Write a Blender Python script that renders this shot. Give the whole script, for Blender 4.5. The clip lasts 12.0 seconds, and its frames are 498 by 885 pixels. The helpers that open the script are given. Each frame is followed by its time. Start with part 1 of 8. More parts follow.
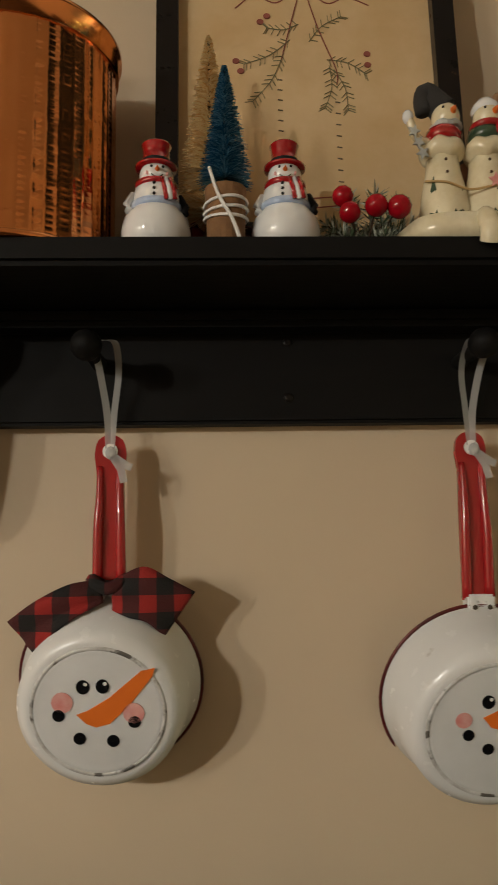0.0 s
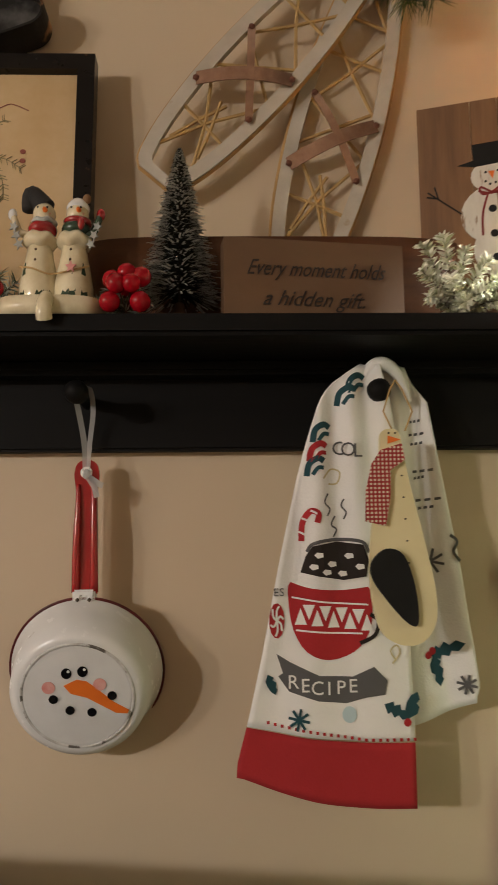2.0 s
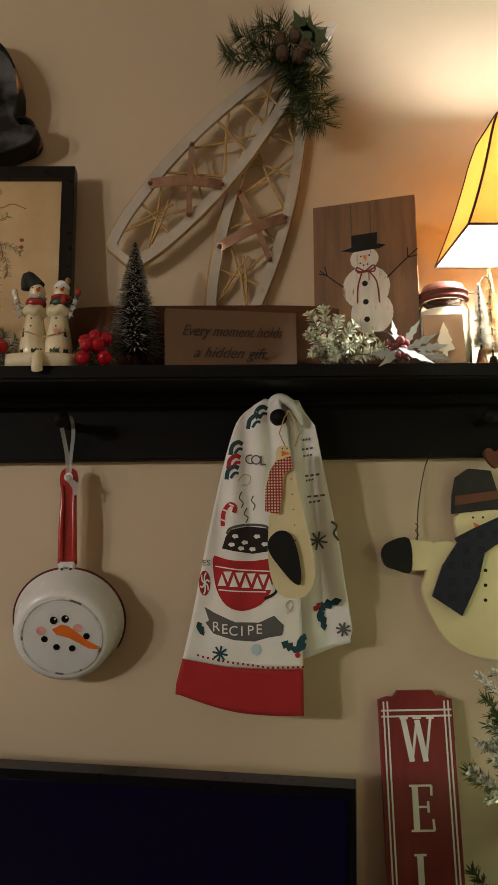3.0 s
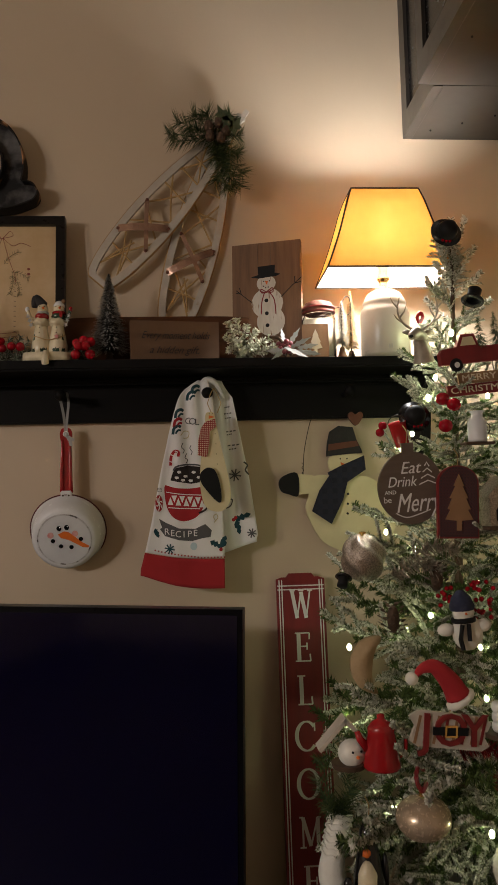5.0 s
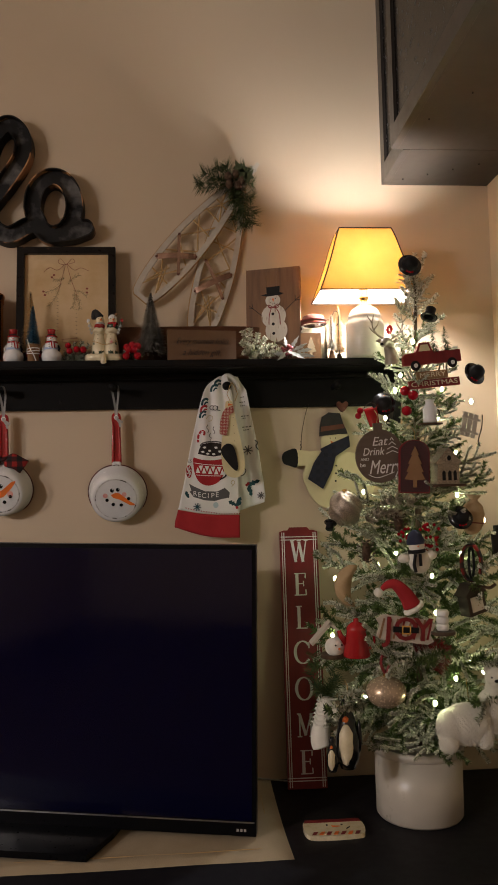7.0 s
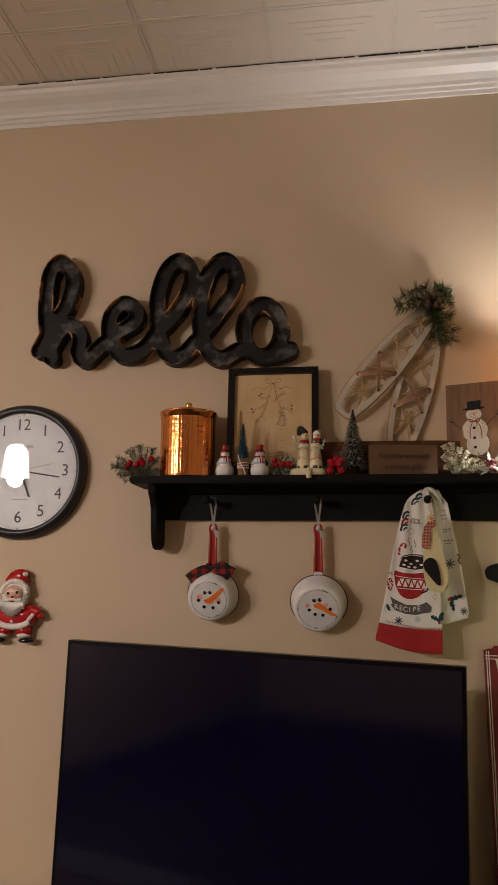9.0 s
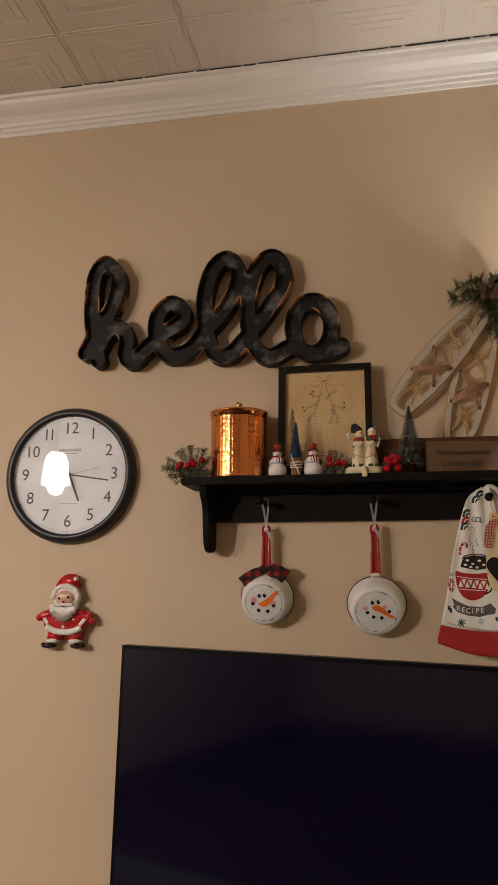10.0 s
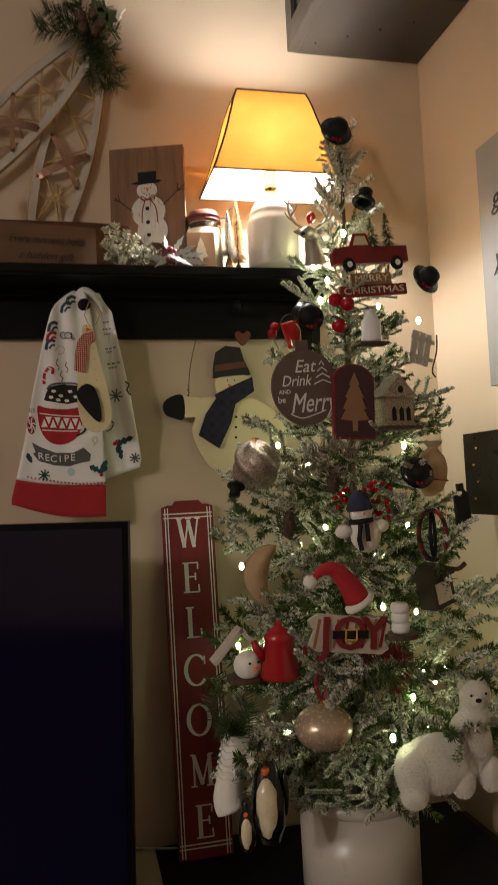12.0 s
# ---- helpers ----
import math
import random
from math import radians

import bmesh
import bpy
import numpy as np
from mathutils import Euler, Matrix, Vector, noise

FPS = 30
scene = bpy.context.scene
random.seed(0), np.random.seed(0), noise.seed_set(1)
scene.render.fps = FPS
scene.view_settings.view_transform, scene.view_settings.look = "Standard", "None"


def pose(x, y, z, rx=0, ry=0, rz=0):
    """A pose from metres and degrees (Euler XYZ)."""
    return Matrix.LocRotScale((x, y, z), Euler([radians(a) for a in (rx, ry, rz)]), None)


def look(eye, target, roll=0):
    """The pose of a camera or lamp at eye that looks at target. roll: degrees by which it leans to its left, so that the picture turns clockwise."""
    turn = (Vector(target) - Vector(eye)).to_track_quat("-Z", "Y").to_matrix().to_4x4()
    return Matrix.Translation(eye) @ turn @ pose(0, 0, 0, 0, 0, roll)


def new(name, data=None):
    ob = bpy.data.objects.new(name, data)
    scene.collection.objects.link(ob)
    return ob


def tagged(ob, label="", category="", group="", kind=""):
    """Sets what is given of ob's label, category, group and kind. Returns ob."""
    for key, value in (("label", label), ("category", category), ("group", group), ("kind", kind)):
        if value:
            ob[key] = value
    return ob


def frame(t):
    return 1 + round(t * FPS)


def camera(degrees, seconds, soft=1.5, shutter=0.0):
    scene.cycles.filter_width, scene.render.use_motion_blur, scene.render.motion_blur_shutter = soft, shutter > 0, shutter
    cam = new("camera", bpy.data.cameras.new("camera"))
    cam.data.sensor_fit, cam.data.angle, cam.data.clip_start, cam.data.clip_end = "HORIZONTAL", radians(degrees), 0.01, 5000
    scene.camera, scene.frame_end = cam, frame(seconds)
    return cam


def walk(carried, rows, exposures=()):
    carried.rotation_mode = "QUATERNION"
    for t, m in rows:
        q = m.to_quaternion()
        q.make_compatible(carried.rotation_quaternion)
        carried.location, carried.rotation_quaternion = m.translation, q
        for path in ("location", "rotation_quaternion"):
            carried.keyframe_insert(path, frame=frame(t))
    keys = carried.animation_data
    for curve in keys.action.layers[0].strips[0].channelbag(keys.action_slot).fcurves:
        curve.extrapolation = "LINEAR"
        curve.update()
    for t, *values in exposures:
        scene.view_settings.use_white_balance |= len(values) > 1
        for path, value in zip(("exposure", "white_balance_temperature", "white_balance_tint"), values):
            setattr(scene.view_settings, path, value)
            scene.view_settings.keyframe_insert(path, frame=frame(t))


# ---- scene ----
cam = camera(36.4, 12.0, shutter=0.2)
METRES, EYE, TILT, LEAN, TURN = 2.6, 1.5, 0.0, 0.0, -2.0
ROWS = [
    (0.0, 0.0, 0.0, 0.0, 0.12, 7.97, 0.87),
    (0.5, 0.033, -0.0105, -0.0009, 0.36, 7.92, -0.72),
    (1.0, 0.0606, -0.017, -0.0017, 1.03, 7.72, -0.17),
    (1.5, 0.0969, -0.0254, 0.0023, 0.56, 7.59, 0.39),
    (2.0, 0.1368, -0.0615, 0.0028, 0.35, 7.45, 0.67),
    (2.5, 0.1603, -0.1138, -0.006, -0.06, 7.42, 0.95),
    (3.0, 0.1699, -0.1743, -0.0054, 0.16, 7.42, 0.82),
    (5.0, 0.1949, -0.3745, -0.023, -2.06, 4.04, 1.49),
    (5.5, 0.2055, -0.4105, -0.0363, -0.25, 3.03, 1.09),
    (6.0, 0.2081, -0.4438, -0.0377, 1.06, 2.76, 1.18),
    (6.5, 0.2, -0.4993, -0.0405, -0.82, 2.52, 1.36),
    (8.5, 0.1505, -0.5791, -0.0242, 7.41, 9.71, -0.24),
    (9.0, 0.1409, -0.5754, -0.0237, 10.08, 10.24, -0.68),
    (9.5, 0.1244, -0.571, -0.0231, 12.44, 10.74, -0.79),
    (10.0, 0.1141, -0.5614, -0.0297, 12.47, 10.83, -0.17),
    (10.5, 0.13, -0.5281, -0.0403, 4.72, 9.27, 1.25),
    (11.0, 0.1637, -0.4592, -0.0441, -2.21, 8.37, 2.42),
    (11.5, 0.1877, -0.3943, -0.0554, -7.73, 6.97, 2.97),
    (12.0, 0.1888, -0.335, -0.0772, -11.43, 3.18, 2.77),
]
BASE = pose(0, -0.6, EYE, TILT, LEAN, TURN)
PATH = [(t, BASE @ pose(METRES * x, METRES * y, METRES * z, 90 + pitch, roll, yaw)) for t, x, y, z, yaw, pitch, roll in ROWS]
PATH += [(4.8, look((0.469, -1.546, 1.457), (0.621, 0.443, 1.602), -1.4)), (6.7, look((0.449, -1.971, 1.375), (0.606, 0.021, 1.468), -1.3)), (8.3, look((0.317, -2.116, 1.426), (0.195, -0.148, 1.761), 0.0))]
STOPS = [(0.0, 0.46, 6500, 5), (1.5, 0.55, 6470, 12), (2.4, 0.62, 6470, 12), (3.0, 0.1, 6450, 9), (3.2, 0.0, 6450, 10), (5.0, -0.2, 6350, 16), (6.7, 0.0, 6330, 18),
         (8.3, 0.04, 6800, 22), (9.0, 0.06, 6800, 22), (9.5, 0.3, 6800, 18), (10.2, 0.32, 6800, 18), (10.8, 0.12, 6600, 17), (11.5, -0.12, 6450, 17), (12.0, -0.17, 6470, 18)]
walk(cam, sorted(PATH, key=lambda row: row[0]), STOPS)

# ---- light ----
def emitter(nt, colour, strength):
    e = nt.nodes.new("ShaderNodeEmission")
    e.inputs["Color"].default_value, e.inputs["Strength"].default_value = (*colour, 1), strength
    return e


world = bpy.data.worlds.new("world")
world.use_nodes = True
scene.world = world
world.node_tree.nodes["Background"].inputs["Color"].default_value = (0.02, 0.017, 0.012, 1)
world.node_tree.nodes["Background"].inputs["Strength"].default_value = 0.3


def bulb_lamp(name, place, watts, colour, radius):
    data = bpy.data.lights.new(name, "POINT")
    data.energy, data.color, data.shadow_soft_size = watts, colour, radius
    ob = new(name, data)
    ob.location = place
    return ob


bulb_lamp("pendant_bulb", (-1.95, -2.6, 2.078), 76, (1.0, 0.945, 0.87), 0.055)
bulb_lamp("pendant_bulb", (-2.75, -2.6, 2.078), 50, (1.0, 0.945, 0.87), 0.055)


# ---- materials ----
def material(name, colour, rough=0.5, metal=0.0, second=None, scale=8.0, detail=5.0, blend=0.5, bump=0.0, bump_scale=None, spec=0.5,
             stretch=(1, 1, 1), wear=None, wear_scale=18.0, wear_cut=0.62, wear_soft=0.07, coat=0.0, subsurface=0.0, vary=0.0, sheen=0.0):
    """Noise at two scales between two colours, optional wear in a third colour, bump, and a tint for each object."""
    m = bpy.data.materials.new(name)
    m.use_nodes = True
    nt, n = m.node_tree, m.node_tree.nodes
    b = n["Principled BSDF"]
    tex = n.new("ShaderNodeTexCoord")
    mp = n.new("ShaderNodeMapping")
    mp.inputs["Scale"].default_value = stretch
    nt.links.new(tex.outputs["Object"], mp.inputs["Vector"])
    no = n.new("ShaderNodeTexNoise")
    no.inputs["Scale"].default_value, no.inputs["Detail"].default_value, no.inputs["Roughness"].default_value = scale, detail, 0.62
    nt.links.new(mp.outputs[0], no.inputs["Vector"])
    ramp = n.new("ShaderNodeMapRange")
    ramp.inputs["From Min"].default_value, ramp.inputs["From Max"].default_value = 0.5 - 0.25 / max(blend, 0.05) * 0.5, 0.5 + 0.25 / max(blend, 0.05) * 0.5
    nt.links.new(no.outputs["Fac"], ramp.inputs["Value"])
    mix = n.new("ShaderNodeMix")
    mix.data_type = "RGBA"
    second = second or tuple(c * 0.86 for c in colour)
    mix.inputs["A"].default_value, mix.inputs["B"].default_value = (*colour, 1), (*second, 1)
    nt.links.new(ramp.outputs[0], mix.inputs["Factor"])
    out = mix.outputs["Result"]
    if wear:
        w = n.new("ShaderNodeTexNoise")
        w.inputs["Scale"].default_value, w.inputs["Detail"].default_value = wear_scale, 8
        nt.links.new(mp.outputs[0], w.inputs["Vector"])
        wr = n.new("ShaderNodeMapRange")
        wr.inputs["From Min"].default_value, wr.inputs["From Max"].default_value = wear_cut, wear_cut + wear_soft
        nt.links.new(w.outputs["Fac"], wr.inputs["Value"])
        wm = n.new("ShaderNodeMix")
        wm.data_type = "RGBA"
        wm.inputs["B"].default_value = (*wear, 1)
        nt.links.new(wr.outputs[0], wm.inputs["Factor"])
        nt.links.new(out, wm.inputs["A"])
        out = wm.outputs["Result"]
    if vary:
        info = n.new("ShaderNodeObjectInfo")
        hsv = n.new("ShaderNodeHueSaturation")
        mr = n.new("ShaderNodeMapRange")
        mr.inputs["To Min"].default_value, mr.inputs["To Max"].default_value = 1 - vary, 1 + vary
        nt.links.new(info.outputs["Random"], mr.inputs["Value"])
        nt.links.new(mr.outputs[0], hsv.inputs["Value"])
        nt.links.new(out, hsv.inputs["Color"])
        out = hsv.outputs["Color"]
    nt.links.new(out, b.inputs["Base Color"])
    fine = n.new("ShaderNodeTexNoise")
    fine.inputs["Scale"].default_value, fine.inputs["Detail"].default_value = (bump_scale or scale * 6), 4
    nt.links.new(mp.outputs[0], fine.inputs["Vector"])
    rr = n.new("ShaderNodeMapRange")
    rr.inputs["To Min"].default_value, rr.inputs["To Max"].default_value = max(rough - 0.08, 0.02), min(rough + 0.08, 1)
    nt.links.new(fine.outputs["Fac"], rr.inputs["Value"])
    nt.links.new(rr.outputs[0], b.inputs["Roughness"])
    if bump:
        bp = n.new("ShaderNodeBump")
        bp.inputs["Strength"].default_value, bp.inputs["Distance"].default_value = bump, 0.0012
        nt.links.new(fine.outputs["Fac"], bp.inputs["Height"])
        nt.links.new(bp.outputs[0], b.inputs["Normal"])
    b.inputs["Metallic"].default_value = metal
    b.inputs["Specular IOR Level"].default_value = spec
    b.inputs["Coat Weight"].default_value = coat
    b.inputs["Sheen Weight"].default_value = sheen
    if subsurface:
        b.inputs["Subsurface Weight"].default_value = subsurface
        b.inputs["Subsurface Radius"].default_value = (0.01, 0.008, 0.005)
    return m


def glass(name, tint=(1, 1, 1), rough=0.02):
    m = material(name, tint, rough)
    b = m.node_tree.nodes["Principled BSDF"]
    b.inputs["Transmission Weight"].default_value, b.inputs["IOR"].default_value = 1.0, 1.45
    for link in list(b.inputs["Roughness"].links):
        m.node_tree.links.remove(link)
    b.inputs["Roughness"].default_value = 0.0
    return m


def glow(name, colour, strength):
    m = bpy.data.materials.new(name)
    m.use_nodes = True
    nt = m.node_tree
    e = emitter(nt, colour, strength)
    nt.links.new(e.outputs[0], nt.nodes["Material Output"].inputs["Surface"])
    return m


M = {}
M["wall"] = material("wall_paint", (0.590, 0.470, 0.332), 0.62, second=(0.555, 0.442, 0.310), scale=1.6, bump=0.12, bump_scale=140)
M["ceiling"] = material("ceiling_paint", (0.70, 0.64, 0.57), 0.6, second=(0.65, 0.59, 0.52), scale=3, bump=0.05)
M["trim"] = material("white_trim_paint", (0.80, 0.78, 0.75), 0.38, second=(0.74, 0.72, 0.69), scale=5, bump=0.03)
M["floor"] = material("floor_wood", (0.050, 0.027, 0.015), 0.5, second=(0.030, 0.016, 0.009), scale=5, stretch=(1, 8, 1))
M["black_wood"] = material("black_painted_wood", (0.006, 0.0058, 0.0058), 0.55, second=(0.010, 0.009, 0.0085), scale=9, stretch=(0.4, 3, 3), bump=0.08, bump_scale=70, spec=0.09,
                           wear=(0.022, 0.019, 0.017), wear_scale=30, wear_cut=0.72)
M["frame_wood"] = material("rubbed_black_frame", (0.006, 0.0052, 0.005), 0.3, second=(0.011, 0.008, 0.007), scale=14, spec=0.22, wear=(0.16, 0.08, 0.035), wear_scale=45, wear_cut=0.68)
M["cabinet"] = material("dark_cabinet_paint", (0.034, 0.028, 0.023), 0.34, second=(0.027, 0.022, 0.018), scale=6, bump=0.03)
M["dark_inside"] = material("unlit_inside_black", (0.006, 0.006, 0.007), 0.25)
M["tv_plastic"] = material("tv_bezel_plastic", (0.003, 0.003, 0.004), 0.3, second=(0.004, 0.004, 0.005), scale=12, spec=0.10)
M["tv_screen"] = material("tv_screen_panel", (0.0006, 0.0005, 0.013), 0.08, second=(0.0007, 0.0006, 0.015), scale=3, spec=0.42)
M["console"] = material("dark_console_top", (0.006, 0.006, 0.010), 0.55, second=(0.009, 0.008, 0.011), scale=7, spec=0.2, wear=(0.03, 0.026, 0.026), wear_cut=0.7)
M["linen"] = material("cream_runner_cloth", (0.40, 0.32, 0.21), 0.9, second=(0.31, 0.24, 0.15), scale=9, bump=0.5, bump_scale=320)
M["stoneware"] = material("stoneware_glaze", (0.54, 0.50, 0.43), 0.3, second=(0.47, 0.43, 0.36), scale=6, bump=0.05, bump_scale=30, wear=(0.42, 0.36, 0.28), wear_scale=25, wear_cut=0.74)
M["white_enamel"] = material("white_enamel", (0.73, 0.735, 0.735), 0.25, second=(0.67, 0.675, 0.68), scale=14, wear=(0.36, 0.34, 0.32), wear_scale=32, wear_cut=0.70, bump=0.04)
M["scuffed_enamel"] = material("scuffed_white_paint", (0.68, 0.69, 0.70), 0.45, second=(0.60, 0.605, 0.615), scale=24, wear=(0.12, 0.11, 0.10), wear_scale=26, wear_cut=0.665, bump=0.1)
M["red_enamel"] = material("red_enamel", (0.38, 0.012, 0.014), 0.22, second=(0.31, 0.009, 0.012), scale=20, coat=0.4)
M["red"] = material("red_gloss", (0.50, 0.013, 0.016), 0.2, second=(0.40, 0.010, 0.012), scale=30, coat=0.3)
M["dull_red"] = material("dull_red_paint", (0.23, 0.013, 0.014), 0.55, second=(0.15, 0.008, 0.009), scale=16, stretch=(3, 3, 0.3), wear=(0.14, 0.008, 0.008), wear_scale=40, wear_cut=0.68)
M["white"] = material("matt_white", (0.78, 0.77, 0.74), 0.6, second=(0.70, 0.69, 0.66), scale=20)
M["black"] = material("matt_black", (0.007, 0.007, 0.008), 0.6, second=(0.012, 0.012, 0.012), scale=20, spec=0.2)
M["gloss_black"] = material("gloss_black", (0.008, 0.008, 0.009), 0.18)
M["orange"] = material("orange_paint", (0.78, 0.18, 0.018), 0.5, second=(0.70, 0.14, 0.014), scale=26)
M["pink"] = material("pink_paint", (0.66, 0.24, 0.22), 0.6, second=(0.72, 0.40, 0.37), scale=60, blend=0.9)
M["copper"] = material("hammered_copper", (0.86, 0.36, 0.13), 0.16, 1.0, second=(0.74, 0.27, 0.085), scale=12)
M["brass"] = material("brass", (0.86, 0.58, 0.20), 0.22, 1.0, second=(0.70, 0.46, 0.15), scale=20)
M["silver"] = material("silvered_metal", (0.62, 0.60, 0.56), 0.3, 1.0, second=(0.48, 0.46, 0.43), scale=40)
M["paper"] = material("aged_linen_paper", (0.66, 0.50, 0.30), 0.8, second=(0.50, 0.33, 0.15), scale=9, bump=0.1, bump_scale=300)
M["stitch_dark"] = material("dark_thread", (0.12, 0.09, 0.055), 0.8)
M["stitch_green"] = material("green_thread", (0.20, 0.18, 0.09), 0.8)
M["stitch_red"] = material("red_thread", (0.26, 0.07, 0.05), 0.8)
M["hello_face"] = material("chalky_black_tin", (0.009, 0.0085, 0.0085), 0.55, second=(0.018, 0.017, 0.0165), scale=16, spec=0.2, wear=(0.24, 0.235, 0.228), wear_scale=17, wear_cut=0.50, wear_soft=0.34, bump=0.08)
M["hello_rim"] = material("rubbed_tin_rim", (0.008, 0.0075, 0.007), 0.5, second=(0.013, 0.011, 0.010), scale=16, spec=0.2, wear=(0.46, 0.24, 0.11), wear_scale=13, wear_cut=0.525)
M["clock_rim"] = material("black_clock_rim", (0.013, 0.013, 0.017), 0.4, second=(0.018, 0.018, 0.022), scale=20)
M["clock_face"] = material("white_dial", (0.70, 0.695, 0.685), 0.6, second=(0.67, 0.665, 0.655), scale=4)
M["numeral"] = material("grey_black_ink", (0.07, 0.066, 0.062), 0.6)
M["faint_ink"] = material("faint_grey_ink", (0.42, 0.40, 0.38), 0.6)
M["clear_glass"] = glass("clear_glass")
M["brown_wood"] = material("stained_board", (0.23, 0.118, 0.052), 0.6, second=(0.075, 0.034, 0.016), scale=6, stretch=(7, 7, 0.6), bump=0.15, bump_scale=60, vary=0.3)
M["log_wood"] = material("dark_bowl_wood", (0.11, 0.042, 0.014), 0.5, second=(0.05, 0.018, 0.007), scale=10, spec=0.2, stretch=(0.6, 5, 5), bump=0.12)
M["sign_brown"] = material("taupe_painted_sign", (0.140, 0.080, 0.044), 0.65, second=(0.115, 0.064, 0.035), scale=12, spec=0.25, bump=0.1)
M["sign_ink"] = material("dark_brown_ink", (0.022, 0.013, 0.009), 0.6)
M["shoe_paint"] = material("whitewashed_wood", (0.56, 0.51, 0.44), 0.6, second=(0.42, 0.37, 0.30), scale=22, stretch=(1, 1, 1), wear=(0.33, 0.22, 0.11), wear_scale=30, wear_cut=0.66, bump=0.15)
M["shoe_edge"] = material("bare_plywood_edge", (0.46, 0.28, 0.11), 0.6, second=(0.36, 0.2, 0.07), scale=30)
M["jute"] = material("jute_twine", (0.50, 0.33, 0.14), 0.85, second=(0.38, 0.24, 0.09), scale=80, bump=0.4, bump_scale=400)
M["strap"] = material("copper_toned_strap", (0.46, 0.28, 0.19), 0.16, 0.45, second=(0.28, 0.15, 0.10), scale=50, bump=0.9, bump_scale=70)
M["bulb"] = glow("lit_bulb", (0.97, 0.98, 0.92), 820)
M["pendant_glass"] = glow("lit_opal_glass", (1.0, 0.92, 0.80), 33)
M["shade_trim"] = material("dark_shade_trim", (0.035, 0.018, 0.008), 0.7)
M["needle"] = material("dark_pine_needles", (0.035, 0.06, 0.024), 0.7, second=(0.07, 0.075, 0.025), scale=40)
M["canvas"] = material("grey_canvas_print", (0.30, 0.295, 0.29), 0.6, second=(0.26, 0.255, 0.25), scale=3, bump=0.15, bump_scale=300)


# ---- building helpers ----
def thing(name, place=(0, 0, 0), label="", category="", group="", kind="", turn=(0, 0, 0)):
    ob = new(name)
    ob.empty_display_size = 0.03
    ob.matrix_basis = pose(*place, *turn)
    return tagged(ob, label, category, group, kind)


def part(name, bm, mat, parent=None, label="", smooth=False, bevel=0.0):
    """Links a bmesh as one mesh object under a thing or a part."""
    if bevel:
        bmesh.ops.bevel(bm, geom=[e for e in bm.edges if e.calc_face_angle(0) > 0.6], offset=bevel, segments=2, affect="EDGES", clamp_overlap=True)
    bmesh.ops.recalc_face_normals(bm, faces=bm.faces)
    me = bpy.data.meshes.new(name)
    bm.to_mesh(me)
    bm.free()
    me.materials.append(M[mat] if isinstance(mat, str) else mat)
    if smooth:
        me.polygons.foreach_set("use_smooth", [True] * len(me.polygons))
    ob = new(name, me)
    ob.parent = parent
    return tagged(ob, label)


def structure(name, bm, mat, label="", category="wall", bevel=0.0, smooth=False):
    return tagged(part(name, bm, mat, None, bevel=bevel, smooth=smooth), label, category, kind="structure")


def box(x0, x1, y0, y1, z0, z1, bm=None):
    bm = bm or bmesh.new()
    v = [bm.verts.new((x, y, z)) for x in (x0, x1) for y in (y0, y1) for z in (z0, z1)]
    for f in ((0, 1, 3, 2), (4, 6, 7, 5), (0, 4, 5, 1), (2, 3, 7, 6), (0, 2, 6, 4), (1, 5, 7, 3)):
        bm.faces.new([v[i] for i in f])
    return bm


def lathe(profile, sides=32, bm=None, centre=(0, 0, 0), axis="z"):
    """Turns (radius, height) pairs about an axis; a radius of 0 closes an end."""
    bm = bm or bmesh.new()
    rings = []
    for r, h in profile:
        ring = []
        for i in range(sides if r > 1e-6 else 1):
            a = 2 * math.pi * i / sides
            p = (r * math.cos(a), r * math.sin(a), h)
            p = p if axis == "z" else (p[0], -p[2], p[1]) if axis == "y" else (p[2], p[0], p[1])
            ring.append(bm.verts.new([p[k] + centre[k] for k in range(3)]))
        rings.append(ring)
    for a, b in zip(rings, rings[1:]):
        for i in range(sides):
            j = (i + 1) % sides
            q = [a[i % len(a)], a[j % len(a)], b[j % len(b)], b[i % len(b)]]
            q = [v for k, v in enumerate(q) if v not in q[:k]]
            if len(q) > 2:
                bm.faces.new(q)
    return bm


def tube(points, radius, sides=6, bm=None, closed=False, taper=None):
    """A round bar along points; taper: a radius for each point."""
    bm = bm or bmesh.new()
    pts = [Vector(p) for p in points]
    n, rings, up = len(pts), [], Vector((0.13, 0.31, 0.94))
    for i, p in enumerate(pts):
        a, b = (pts[i - 1], pts[(i + 1) % n]) if closed else (pts[max(i - 1, 0)], pts[min(i + 1, n - 1)])
        d = (b - a).normalized() if (b - a).length > 1e-9 else Vector((0, 0, 1))
        u = d.cross(up)
        u = u.normalized() if u.length > 1e-3 else d.cross(Vector((1, 0, 0))).normalized()
        w = d.cross(u)
        r = taper[i] if taper else radius
        rings.append([bm.verts.new(p + r * (u * math.cos(2 * math.pi * k / sides) + w * math.sin(2 * math.pi * k / sides))) for k in range(sides)])
    for i in range(n if closed else n - 1):
        a, b = rings[i], rings[(i + 1) % n]
        for k in range(sides):
            bm.faces.new((a[k], a[(k + 1) % sides], b[(k + 1) % sides], b[k]))
    if not closed:
        bm.faces.new(rings[0][::-1]), bm.faces.new(rings[-1])
    return bm


